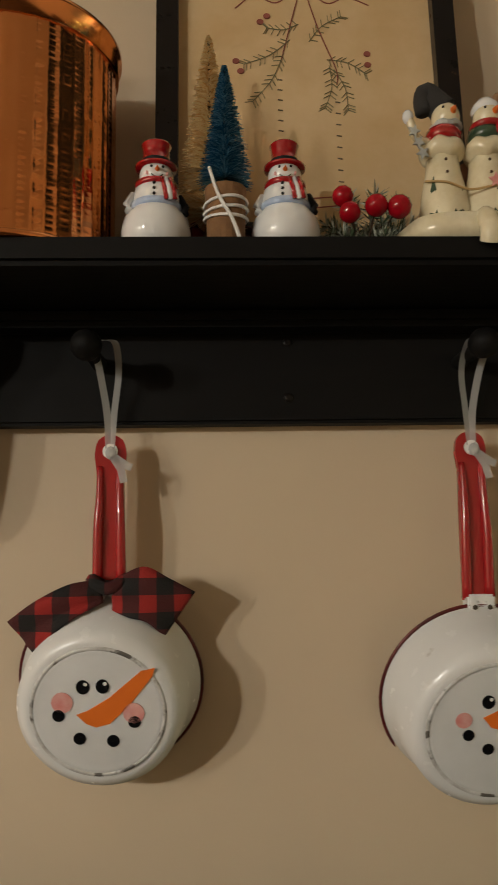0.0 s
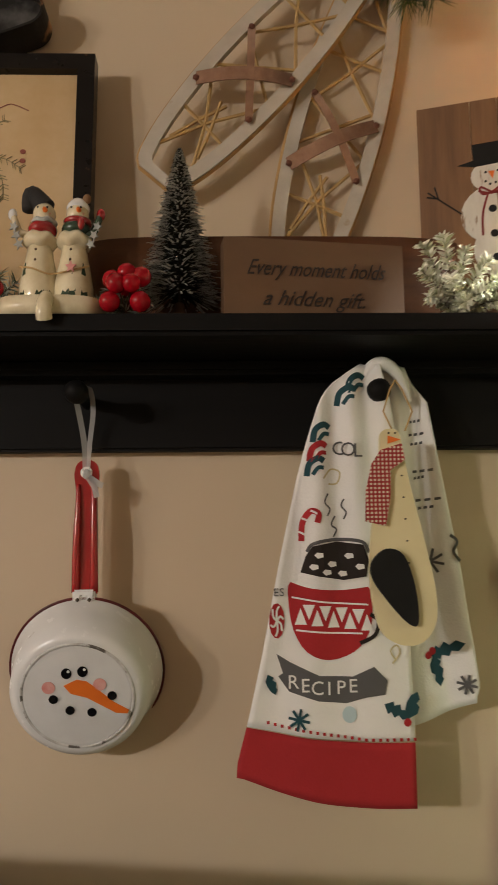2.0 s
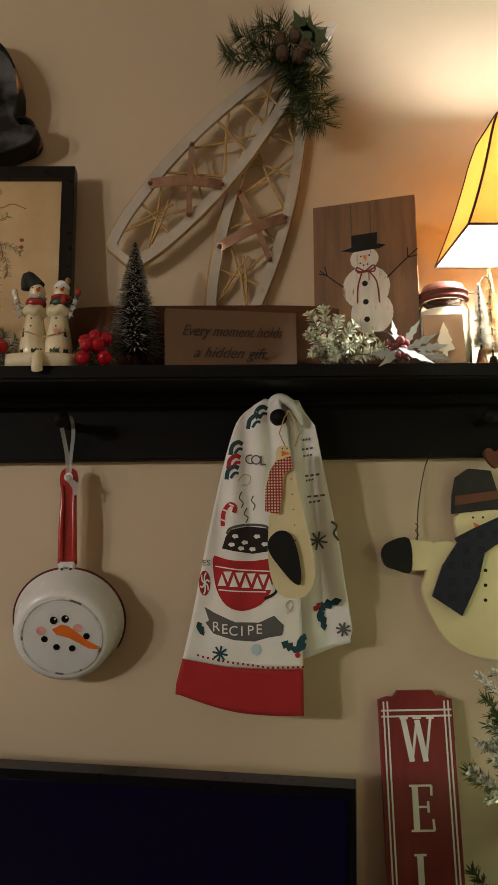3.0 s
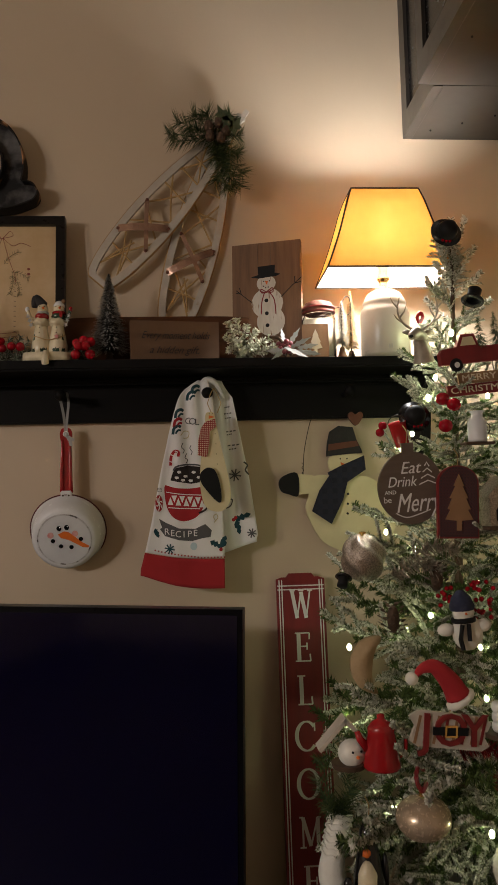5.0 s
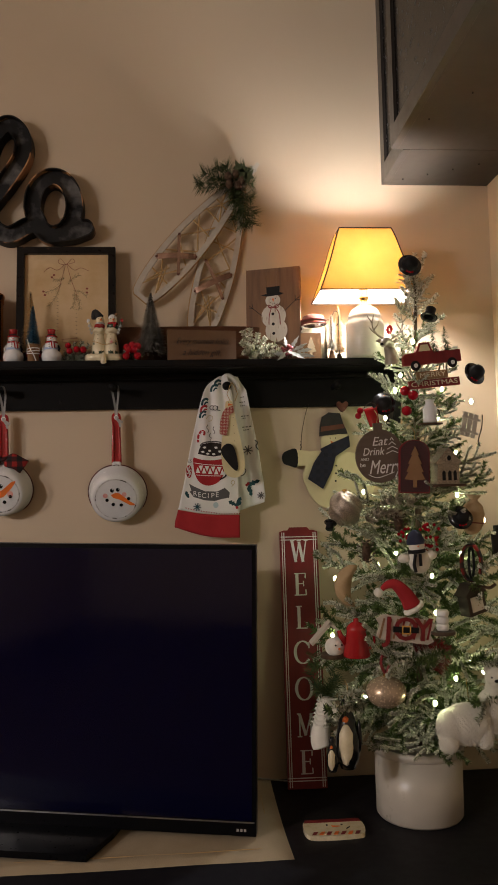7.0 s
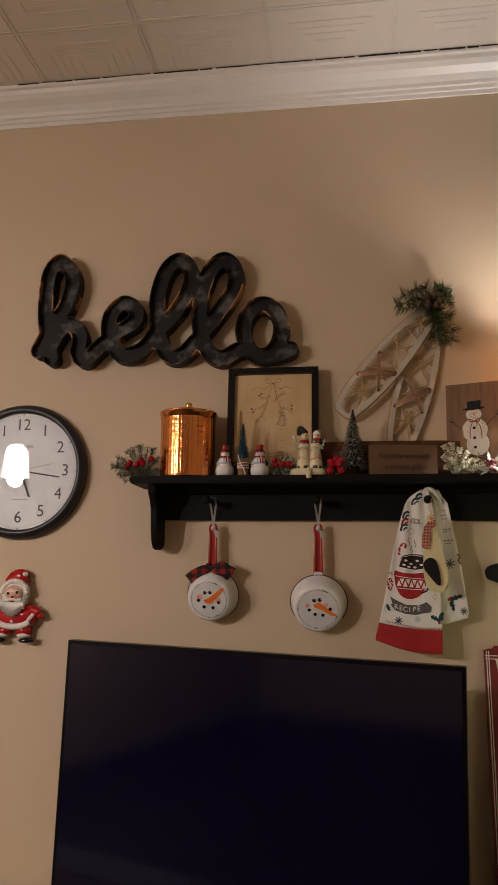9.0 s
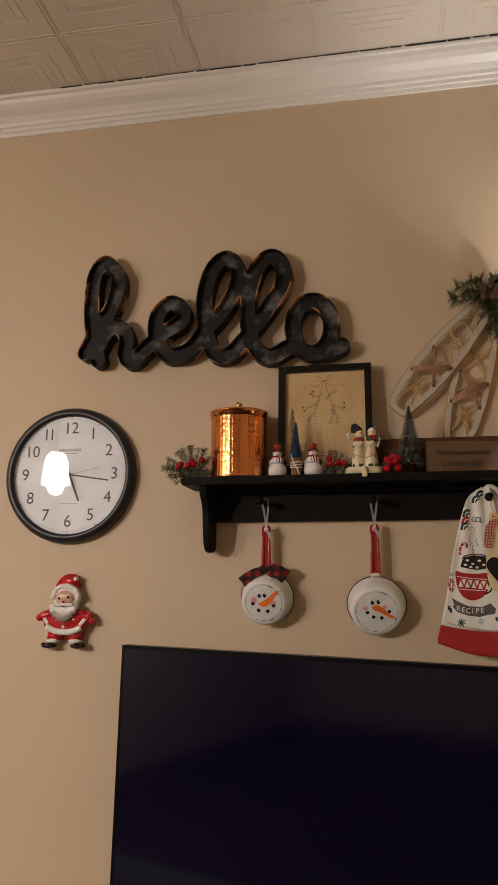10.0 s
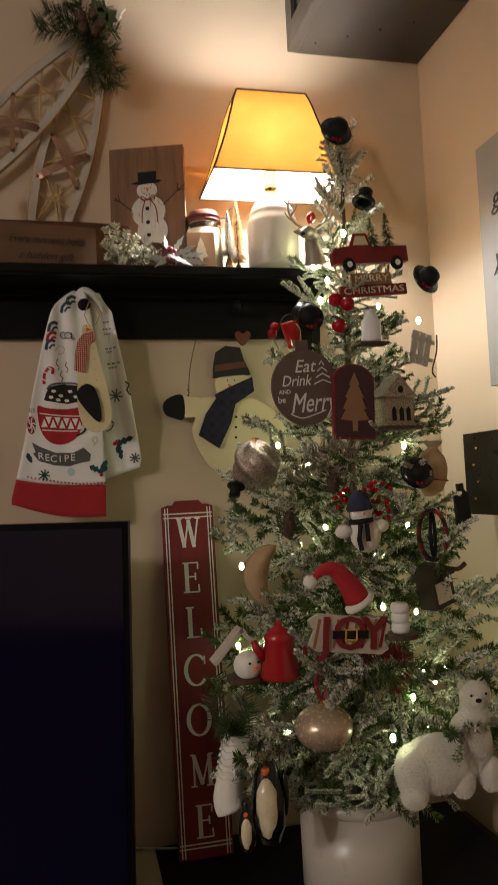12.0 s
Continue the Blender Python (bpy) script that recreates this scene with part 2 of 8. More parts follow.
def slab(outline, y0, y1, bm=None):
    """A flat plate: an (x, z) outline, from depth y0 (front) to y1."""
    bm = bm or bmesh.new()
    f = [bm.verts.new((x, y0, z)) for x, z in outline]
    b = [bm.verts.new((x, y1, z)) for x, z in outline]
    n = len(f)
    bm.faces.new(f), bm.faces.new(b[::-1])
    for i in range(n):
        bm.faces.new((f[i], b[i], b[(i + 1) % n], f[(i + 1) % n]))
    return bm


def ball(centre, r, bm=None, stretch=(1, 1, 1), sub=2):
    bm = bm or bmesh.new()
    made = bmesh.ops.create_icosphere(bm, subdivisions=sub, radius=1)
    for v in made["verts"]:
        v.co = Vector([centre[k] + v.co[k] * r * stretch[k] for k in range(3)])
    return bm


def oval(cx, cz, rx, rz, n=20, a0=0.0, turn=0.0):
    c, s = math.cos(turn), math.sin(turn)
    return [(cx + rx * math.cos(t) * c - rz * math.sin(t) * s, cz + rx * math.cos(t) * s + rz * math.sin(t) * c) for t in (a0 + 2 * math.pi * i / n for i in range(n))]


def spline(points, per=8, closed=False):
    """A smooth (Catmull-Rom) line through points of any dimension."""
    p = [np.array(q, float) for q in points]
    n, out = len(p), []
    for i in range(n if closed else n - 1):
        a, b, c, d = (p[(i + k) % n] for k in (-1, 0, 1, 2)) if closed else (p[max(i - 1, 0)], p[i], p[i + 1], p[min(i + 2, n - 1)])
        for k in range(per):
            t = k / per
            out.append(tuple(0.5 * (2 * b + (c - a) * t + (2 * a - 5 * b + 4 * c - d) * t * t + (3 * b - a - 3 * c + d) * t ** 3)))
    if not closed:
        out.append(tuple(p[-1]))
    return out


def strip(points, width, y, thick=0.0006, bm=None):
    """A flat painted or stitched stroke along (x, z) points, standing proud at depth y."""
    bm = bm or bmesh.new()
    p = [Vector((x, z)) for x, z in points]
    left, right = [], []
    for i, q in enumerate(p):
        d = (p[min(i + 1, len(p) - 1)] - p[max(i - 1, 0)]).normalized()
        w = width[i] / 2 if isinstance(width, (list, tuple)) else width / 2
        nrm = Vector((-d.y, d.x)) * w
        left.append(q + nrm), right.append(q - nrm)
    for i in range(len(p) - 1):
        slab([left[i][:], left[i + 1][:], right[i + 1][:], right[i][:]], y - thick, y, bm)
    return bm


def words(text, size, place, mat, parent, width=None, name="lettering", turn=(90, 0, 0), spacing=1.0, shear=0.0, thick=0.0006, bold=0.0, label=""):
    """Raised lettering, centred on place in its parent's space."""
    cu = bpy.data.curves.new("lettering", "FONT")
    cu.body, cu.size, cu.align_x, cu.align_y = text, size, "CENTER", "CENTER"
    cu.extrude, cu.space_character, cu.shear, cu.offset = thick, spacing, shear, bold
    cu.resolution_u = 3
    tmp = new("lettering", cu)
    bpy.context.view_layer.update()
    me = bpy.data.meshes.new_from_object(tmp.evaluated_get(bpy.context.evaluated_depsgraph_get()))
    bpy.data.objects.remove(tmp)
    xs = [v.co.x for v in me.vertices] or [0, 1]
    k = width / (max(xs) - min(xs)) if width else 1
    m = pose(*place, *turn) @ Matrix.Diagonal((k, 1, 1, 1))
    me.transform(m)
    me.name = name
    me.materials.clear()
    me.materials.append(M[mat] if isinstance(mat, str) else mat)
    ob = new(name, me)
    ob.parent = parent
    return tagged(ob, label)


# ---- the room ----
WALL, EAST, WEST, SOUTH, TOP = 0.05, 1.272, -3.3, -6.3, 3.0
structure("wall_north", box(WEST - 0.12, EAST + 0.12, WALL, WALL + 0.12, 0, 3.1), "wall", "tan painted plaster wall behind the shelf")
structure("wall_east", box(EAST, EAST + 0.12, SOUTH, WALL, 0, 3.1), "wall", "tan painted plaster wall beside the tree")
structure("wall_west", box(WEST - 0.12, WEST, SOUTH, WALL, 0, 3.1), "wall", "tan painted plaster wall")
structure("wall_south", box(WEST - 0.12, EAST + 0.12, SOUTH - 0.12, SOUTH, 0, 3.1), "wall", "tan painted plaster wall")
structure("floor", box(WEST - 0.12, EAST + 0.12, SOUTH - 0.12, WALL + 0.12, -0.1, 0), "floor", "dark wooden floor", "floor")


def ceiling_tiles():
    """Square pressed panels with stepped, sunken rings, in one mesh."""
    bm, pitch = box(WEST, EAST, SOUTH, WALL, TOP, TOP + 0.1), 0.366
    x = 0.438 - 11 * pitch
    while x < EAST:
        y = WALL - 0.31 - 17 * pitch
        while y < WALL:
            for inset, drop in ((0.004, 0.0020), (0.060, 0.0013), (0.085, 0.0010), (0.110, 0.0013), (0.138, 0.0010)):
                a, b, c, d = max(x + inset, WEST + 0.002), min(x + pitch - inset, EAST - 0.002), max(y + inset, SOUTH + 0.002), min(y + pitch - inset, WALL - 0.002)
                if b - a > 0.04 and d - c > 0.04:
                    w = 0.010 if inset > 0.01 else 0.004
                    for q in ((a, b, c, c + w), (a, b, d - w, d), (a, a + w, c + w, d - w), (b - w, b, c + w, d - w)):
                        box(q[0], q[1], q[2], q[3], TOP - drop, TOP + 0.001, bm)
            y += pitch
        x += pitch
    return bm


structure("ceiling", ceiling_tiles(), "ceiling", "cream pressed-panel ceiling with sunken squares", "ceiling")


def crown(name, x0, x1, along_x=True):
    prof = [(0, 0), (0.006, 0), (0.008, 0.012), (0.014, 0.013), (0.016, 0.024), (0.023, 0.026), (0.026, 0.036), (0.040, 0.050), (0.062, 0.062), (0.074, 0.074), (0.078, 0.086), (0.088, 0.088), (0.090, 0.098), (0, 0.098)]
    bm, rows = bmesh.new(), []
    for d, h in prof:
        z = 2.900 + h
        rows.append([bm.verts.new((x, WALL - d, z) if along_x else (EAST - d, x, z)) for x in (x0, x1)])
    n = len(rows)
    for i in range(n):
        bm.faces.new((rows[i][0], rows[i][1], rows[(i + 1) % n][1], rows[(i + 1) % n][0]))
    bm.faces.new([r[0] for r in rows]), bm.faces.new([r[1] for r in rows][::-1])
    return structure(name, bm, "trim", "white stepped crown moulding under the ceiling", "moulding")


crown("trim_north", WEST, EAST)
crown("trim_east", SOUTH, WALL - 0.001, False)


def crack():
    """The uneven dark gap between the moulding and the ceiling."""
    bm, rnd, x = bmesh.new(), random.Random(12), -0.75
    while x < EAST - 0.1:
        l, h = rnd.uniform(0.03, 0.12), rnd.uniform(0.0006, 0.0026) * (1.6 if x > 0.3 else 1)
        box(x, x + l, WALL - 0.0925, WALL - 0.0895, 2.9975 - h, 2.9978, bm)
        x += l + rnd.uniform(0.0, 0.012)
    return bm


structure("trim_gap", crack(), "dark_inside", "uneven dark gap above the crown moulding", "gap")


# ---- hanging lamps behind the viewer ----
def pendant_lamp(x, y):
    t = thing("pendant_lamp", (x, y, 3.0), "lit white bell glass pendant lamp on a rod", "lamp", "pendant lamps")
    prof = [(r, h + 0.04) for r, h in ((0.035, -0.72), (0.06, -0.735), (0.078, -0.77), (0.086, -0.83), (0.098, -0.95), (0.095, -0.95), (0.083, -0.83), (0.074, -0.772), (0.056, -0.740), (0.033, -0.725))]
    part("shade", lathe(prof + [prof[0]], 28), "pendant_glass", t, "glowing opal glass bell", smooth=True)
    part("rod", tube([(0, 0, -0.03), (0, 0, -0.66)], 0.008), "black", t)
    part("cap", lathe([(0, -0.65), (0.036, -0.66), (0.036, -0.682), (0, -0.682)], 20), "black", t)
    part("canopy", lathe([(0, -0.002), (0.06, -0.002), (0.055, -0.03), (0, -0.032)], 20), "black", t)


pendant_lamp(-1.95, -2.6)
pendant_lamp(-2.75, -2.6)


# ---- shelf ----
SHELF = 1.716  # top of the shelf board
BACK = 0.028  # face of the shelf's back board


def wall_shelf():
    t = thing("wall_shelf", (0.36, WALL, 1.60), "long black painted wooden peg shelf mounted on the wall", "shelf")
    off = (-0.36, -WALL, -1.60)

    def add(name, bm, mat="black_wood", bevel=0.0015, label="", smooth=False):
        bmesh.ops.translate(bm, vec=off, verts=bm.verts)
        return part(name, bm, mat, t, label, bevel=bevel, smooth=smooth)
    add("board", box(-0.308, 0.985, -0.10, WALL - 0.002, SHELF - 0.021, SHELF), bevel=0.004)
    add("cove", slab([(-0.262, SHELF - 0.022), (0.95, SHELF - 0.022), (0.95, SHELF - 0.036), (-0.262, SHELF - 0.036)], -0.004, BACK - 0.001), bevel=0.005)
    add("back_board", box(-0.262, 0.95, BACK, WALL - 0.002, 1.604, SHELF - 0.022), bevel=0.003)
    side = [(-0.085, 1.694), (-0.080, 1.670), (-0.060, 1.652), (-0.046, 1.628), (-0.040, 1.580), (-0.030, 1.540), (-0.012, 1.520), (0.012, 1.517), (0.036, 1.522), (WALL - 0.002, 1.540), (WALL - 0.002, 1.694)]
    for x in (-0.260, 0.95):
        bm = slab([(y, z) for y, z in side], 0, 0.02)
        bmesh.ops.transform(bm, matrix=Matrix(((0, 1, 0, x), (1, 0, 0, 0), (0, 0, 1, 0), (0, 0, 0, 1))), verts=bm.verts)
        add("bracket", bm, bevel=0.003)
    for x in (-0.103, 0.203, 0.502, 0.80):
        add("peg", lathe([(0.0065, 0), (0.006, 0.038), (0.0065, 0.050), (0.0105, 0.056), (0.0122, 0.064), (0.0105, 0.072), (0.0045, 0.0765), (0, 0.077)], 18, None, (x, BACK, 1.655), "y"), "black_wood", 0, "rounded black peg", True)
    for z in (1.674, 1.626):
        add("screw", lathe([(0.0042, 0), (0.0040, 0.0012), (0.0012, 0.0014), (0, 0.0008)], 14, None, (0.056, BACK, z), "y"), "frame_wood", 0, "dark flat screw head", True)
    return t


wall_shelf()


# ---- console, runner and television ----
def tv_console():
    t = thing("tv_console", (0.35, -0.3, 0), "low dark painted television console against the wall", "console")
    z = 0.6
    part("top", box(-1.25, 0.88, -0.24, 0.345, z - 0.03, z), "console", t, bevel=0.004)
    part("body", box(-1.22, 0.85, -0.21, 0.34, 0.08, z - 0.031), "console", t, bevel=0.003)
    part("plinth", box(-1.20, 0.83, -0.17, 0.33, 0.0, 0.079), "console", t)
    for k in range(3):
        d = part("door", box(-1.20 + k * 0.685, -0.525 + k * 0.685, -0.232, -0.212, 0.10, z - 0.05), "console", t, bevel=0.003)
        part("handle", ball((-0.57 + k * 0.685, -0.242, 0.35), 0.014), "black", d)


tv_console()


def table_runner():
    """Cloth with a sewn hem and a slightly wavy edge."""
    t = thing("table_runner", (-0.15, -0.17, 0.6), "cream woven cloth runner under the television", "runner")
    bm, nx, ny = bmesh.new(), 60, 26
    grid = [[None] * (ny + 1) for _ in range(nx + 1)]
    for i in range(nx + 1):
        for j in range(ny + 1):
            x, y = -0.74 + 1.49 * i / nx, -0.232 + 0.44 * j / ny
            e = min(i, nx - i, j, ny - j)
            z = 0.006 + 0.0035 * noise.noise((x * 9, y * 9, 1)) + 0.0022 * noise.noise((x * 26, y * 14, 3)) + (0.0022 if e in (1, 2) else 0)
            w = 0.004 * noise.noise((x * 7, y * 7, 4)) if e == 0 else 0
            grid[i][j] = bm.verts.new((x + w + 0.006 * (1 - j / ny) * i / nx, y + w, z if e else 0.001))
    for i in range(nx):
        for j in range(ny):
            bm.faces.new((grid[i][j], grid[i + 1][j], grid[i + 1][j + 1], grid[i][j + 1]))
    part("cloth", bm, "linen", t, smooth=True)
    part("seam", tube([(-0.71 + 1.42 * k / 40, -0.19, 0.0075 + 0.0015 * noise.noise((k * 0.3, 0, 0))) for k in range(41)], 0.0009, 5), "jute", t, "tan hem stitching")
    part("seam", tube([(0.715, -0.19 + 0.38 * k / 20, 0.0075 + 0.001 * noise.noise((k * 0.3, 2, 0))) for k in range(21)], 0.0009, 5), "jute", t, "tan hem stitching")


table_runner()


def television():
    t = thing("television", (0.0355, -0.222, 0.614), "large black flat television, switched off, on the console", "television", turn=(0, 1.25, -11.0))
    w, z0, z1 = 0.507, 0.012, 0.650
    part("back", box(-0.40, 0.40, 0.03, 0.065, 0.10, 0.56), "tv_plastic", t, bevel=0.01)
    fr = box(-w, w, 0.0, 0.03, z0, z1)
    part("bezel", fr, "tv_plastic", t, "glossy black bezel", bevel=0.005)
    part("screen", box(-w + 0.009, w - 0.009, -0.0016, 0.004, z0 + 0.034, z1 - 0.010), "tv_screen", t, "dark reflective screen")
    part("chin_line", box(-w + 0.004, w - 0.004, -0.0022, 0.002, z0 + 0.0285, z0 + 0.031), "silver", t, "thin grey edge line")
    part("stand", slab_flat([(-0.27, -0.13), (0.165, -0.13), (0.19, -0.02), (0.20, 0.10), (-0.25, 0.10)], 0.0, 0.014), "tv_plastic", t, "angular black foot", bevel=0.003)
    part("neck", box(-0.09, 0.09, 0.02, 0.06, 0.012, 0.11), "tv_plastic", t)
    for k in range(3):
        part("button_mark", box(0.464 + k * 0.008, 0.469 + k * 0.008, -0.002, 0.001, z0 + 0.010, z0 + 0.015), "faint_ink", t)


def slab_flat(outline, z0, z1):
    bm = bmesh.new()
    a, b = ([bm.verts.new((x, y, z)) for x, y in outline] for z in (z0, z1))
    n = len(a)
    bm.faces.new(a[::-1]), bm.faces.new(b)
    for i in range(n):
        bm.faces.new((a[i], a[(i + 1) % n], b[(i + 1) % n], b[i]))
    return bm


television()
part_speaker = thing("speaker_puck", (0.50, -0.12, 0.606), "small round black device behind the television", "speaker", turn=(0, 0, 0))
part("body", lathe([(0, 0), (0.045, 0), (0.052, 0.02), (0.052, 0.07), (0.044, 0.09), (0, 0.092)], 24), "tv_plastic", part_speaker, smooth=True)


# ---- wall clock ----
def wall_clock():
    t = thing("wall_clock", (-0.687, WALL, 1.751), "round white wall clock with a wide black rim", "clock")
    R = 0.205
    part("rim", lathe([(R - 0.002, 0.001), (R, 0.010), (R - 0.004, 0.024), (R - 0.016, 0.034), (R - 0.026, 0.032), (R - 0.029, 0.020), (R - 0.029, 0.001)], 72, None, (0, 0, 0), "y"), "clock_rim", t, "black plastic rim", smooth=True)
    part("dial", lathe([(R - 0.028, 0.002), (R - 0.028, 0.012), (0, 0.0121)], 64, None, (0, 0, 0), "y"), "clock_face", t, "white dial")
    for k in range(12):
        a = math.radians(90 - 30 * (k or 12))
        digits = str(k or 12)
        for d, ch in enumerate(digits):
            off = (d - (len(digits) - 1) / 2) * (0.024 if digits != "11" else 0.018)
            words(ch, 0.050, (0.140 * math.cos(a) + off, -0.0128, 0.140 * math.sin(a)), "numeral", t, name="numeral", thick=0.0003)
        part("tick", box(0.173 * math.cos(a) - 0.0018, 0.173 * math.cos(a) + 0.0018, -0.0128, -0.012, 0.173 * math.sin(a) - 0.0018, 0.173 * math.sin(a) + 0.0018), "numeral", t)
    part("track", tube([(0.169 * math.cos(i * math.pi / 30), -0.0123, 0.169 * math.sin(i * math.pi / 30)) for i in range(60)], 0.0004, 4, closed=True), "faint_ink", t)
    for i in range(7):
        part("maker_mark", box(-0.037 + i * 0.0105, -0.029 + i * 0.0105, -0.0126, -0.012, 0.070, 0.078), "faint_ink", t)
    part("maker_mark", box(-0.022, 0.022, -0.0126, -0.012, 0.062, 0.065), "faint_ink", t)
    part("maker_mark", box(-0.026, 0.026, -0.0126, -0.012, -0.088, -0.0855), "faint_ink", t)

    def hand(name, angle, length, w, y, mat):
        a = math.radians(90 - angle)
        d, n = Vector((math.cos(a), math.sin(a))), Vector((-math.sin(a), math.cos(a)))
        o = [-d * 0.02 + n * w * 0.6, d * length + n * w * 0.5, d * length - n * w * 0.5, -d * 0.02 - n * w * 0.6]
        part(name, slab([p[:] for p in o], y - 0.001, y), mat, t)
    hand("hour_hand", 158, 0.085, 0.006, -0.0150, "numeral")
    hand("minute_hand", 99, 0.125, 0.004, -0.0170, "numeral")
    hand("second_hand", 78, 0.10, 0.0015, -0.0190, "faint_ink")
    part("hub", lathe([(0.005, 0.012), (0.005, 0.021), (0, 0.0212)], 16, None, (0, 0, 0), "y"), "numeral", t)
    g = part("lens", lathe([(R - 0.0292, 0.0250), (0, 0.0252), (0, 0.0268), (R - 0.0292, 0.0266), (R - 0.0292, 0.0250)], 64, None, (0, 0, 0), "y"), "clear_glass", t, "clear flat lens")
    g.visible_shadow = False


wall_clock()


# ---- script sign: strokes swept to one outline ----
def swept_shape(strokes, half, cell=0.004, margin=0.03):
    """Distance field of thick strokes; returns grid origin, cell and values (negative inside)."""
    pts = [np.array(spline(s, 10)) for s in strokes]
    allp = np.vstack(pts)
    lo, hi = allp.min(0) - half - margin, allp.max(0) + half + margin
    nx, nz = (np.ceil((hi - lo) / cell).astype(int) + 1)
    X, Z = np.meshgrid(lo[0] + cell * np.arange(nx), lo[1] + cell * np.arange(nz), indexing="ij")
    d = np.full(X.shape, 1e9)
    for p in pts:
        for a, b in zip(p[:-1], p[1:]):
            e = b - a
            u = np.clip(((X - a[0]) * e[0] + (Z - a[1]) * e[1]) / max(e @ e, 1e-12), 0, 1)
            d = np.minimum(d, np.hypot(X - a[0] - u * e[0], Z - a[1] - u * e[1]))
    return lo, cell, d - half


def field_cells(lo, cell, f, level):
    """Marching squares: filled polygons where f < level, and the border's segments."""
    polys, borders = [], []
    for i in range(f.shape[0] - 1):
        for k in range(f.shape[1] - 1):
            c = [(i, k), (i + 1, k), (i + 1, k + 1), (i, k + 1)]
            v = [f[q] - level for q in c]
            if min(v) >= 0:
                continue
            poly, cuts = [], []
            for a in range(4):
                p, q, va, vb = c[a], c[(a + 1) % 4], v[a], v[(a + 1) % 4]
                if va < 0:
                    poly.append(p)
                if (va < 0) != (vb < 0):
                    s = va / (va - vb)
                    w = (p[0] + s * (q[0] - p[0]), p[1] + s * (q[1] - p[1]))
                    poly.append(w), cuts.append(w)
            polys.append([(lo[0] + cell * x, lo[1] + cell * z) for x, z in poly])
            if len(cuts) == 2:
                borders.append([(lo[0] + cell * x, lo[1] + cell * z) for x, z in cuts])
    return polys, borders


def hello_sign():
    t = thing("script_word_sign", (-0.25, WALL, 2.24), "black rubbed tin script word sign on the wall", "wall sign")
    strokes = [[(-0.645, 2.118), (-0.612, 2.186), (-0.561, 2.268), (-0.548, 2.349), (-0.588, 2.406), (-0.623, 2.361), (-0.629, 2.249), (-0.617, 2.146), (-0.603, 2.094)],
               [(-0.608, 2.124), (-0.582, 2.173), (-0.542, 2.199), (-0.515, 2.156), (-0.518, 2.105), (-0.493, 2.086), (-0.455, 2.121), (-0.4, 2.165), (-0.344, 2.202), (-0.347, 2.242), (-0.382, 2.259), (-0.418, 2.224), (-0.422, 2.159), (-0.383, 2.098), (-0.32, 2.11), (-0.279, 2.159)],
               [(-0.279, 2.159), (-0.218, 2.227), (-0.176, 2.304), (-0.177, 2.359), (-0.211, 2.39), (-0.252, 2.356), (-0.276, 2.267), (-0.269, 2.159), (-0.239, 2.094), (-0.194, 2.092), (-0.15, 2.139)]]
    strokes += [[(-0.15, 2.139), (-0.086, 2.221), (-0.041, 2.296), (-0.041, 2.354), (-0.076, 2.385), (-0.117, 2.348), (-0.142, 2.259), (-0.142, 2.167), (-0.119, 2.103), (-0.078, 2.077), (-0.031, 2.099)],
                [(-0.031, 2.099)] + [(0.044 + 0.056 * math.cos(a), 2.159 + 0.080 * math.sin(a)) for a in np.linspace(3.75, -2.55, 16)], [(0.055, 2.082), (0.095, 2.086), (0.128, 2.098)]]
    lo, cell, f = swept_shape([[(x + 0.25, z - 2.24) for x, z in s] for s in strokes], 0.0235, 0.0035)
    polys, border = field_cells(lo, cell, f, 0)
    bm = bmesh.new()
    for p in polys:
        bm.faces.new([bm.verts.new((x, -0.030, z)) for x, z in p])
        bm.faces.new([bm.verts.new((x, -0.006, z)) for x, z in reversed(p)])
    bmesh.ops.remove_doubles(bm, verts=bm.verts, dist=1e-5)
    part("face", bm, "hello_face", t, "chalky black face with grey rubs")
    bm = bmesh.new()
    inner = {}
    gx, gz = np.gradient(f, cell)

    def inward(p, d):
        i, k = min(max(int((p[0] - lo[0]) / cell), 0), f.shape[0] - 1), min(max(int((p[1] - lo[1]) / cell), 0), f.shape[1] - 1)
        g = np.array((gx[i, k], gz[i, k]))
        g = g / (np.linalg.norm(g) + 1e-9)
        return (p[0] - g[0] * d, p[1] - g[1] * d)
    for a, b in border:
        ia, ib = inward(a, 0.0028), inward(b, 0.0028)
        ring = [((a[0], -0.005, a[1]), (b[0], -0.005, b[1])), ((a[0], -0.048, a[1]), (b[0], -0.048, b[1])), ((ia[0], -0.048, ia[1]), (ib[0], -0.048, ib[1])), ((ia[0], -0.029, ia[1]), (ib[0], -0.029, ib[1]))]
        for (p, q), (r, s) in zip(ring, ring[1:]):
            bm.faces.new([bm.verts.new(v) for v in (p, q, s, r)])
    bmesh.ops.remove_doubles(bm, verts=bm.verts, dist=2e-4)
    part("rim", bm, "hello_rim", t, "rubbed black rim with bare copper edges")


hello_sign()


# ---- framed sampler ----
def picture_frame():
    t = thing("picture_frame", (0.077, -0.005, SHELF), "framed stitched sampler leaning on the wall, worn black frame", "picture", turn=(-4, 0, 0))
    w, h, b = 0.131, 0.330, 0.0190
    for name, q in (("rail", (-w, w, h - b, h)), ("rail", (-w, w, 0, b)), ("stile", (-w, -w + b, b, h - b)), ("stile", (w - b, w, b, h - b))):
        part(name, box(q[0], q[1], -0.009, 0.012, q[2], q[3]), "frame_wood", t, bevel=0.004)
    part("linen", box(-w + b - 0.002, w - b + 0.002, 0.002, 0.006, b - 0.002, h - b + 0.002), "paper", t, "aged tan linen")
    return t


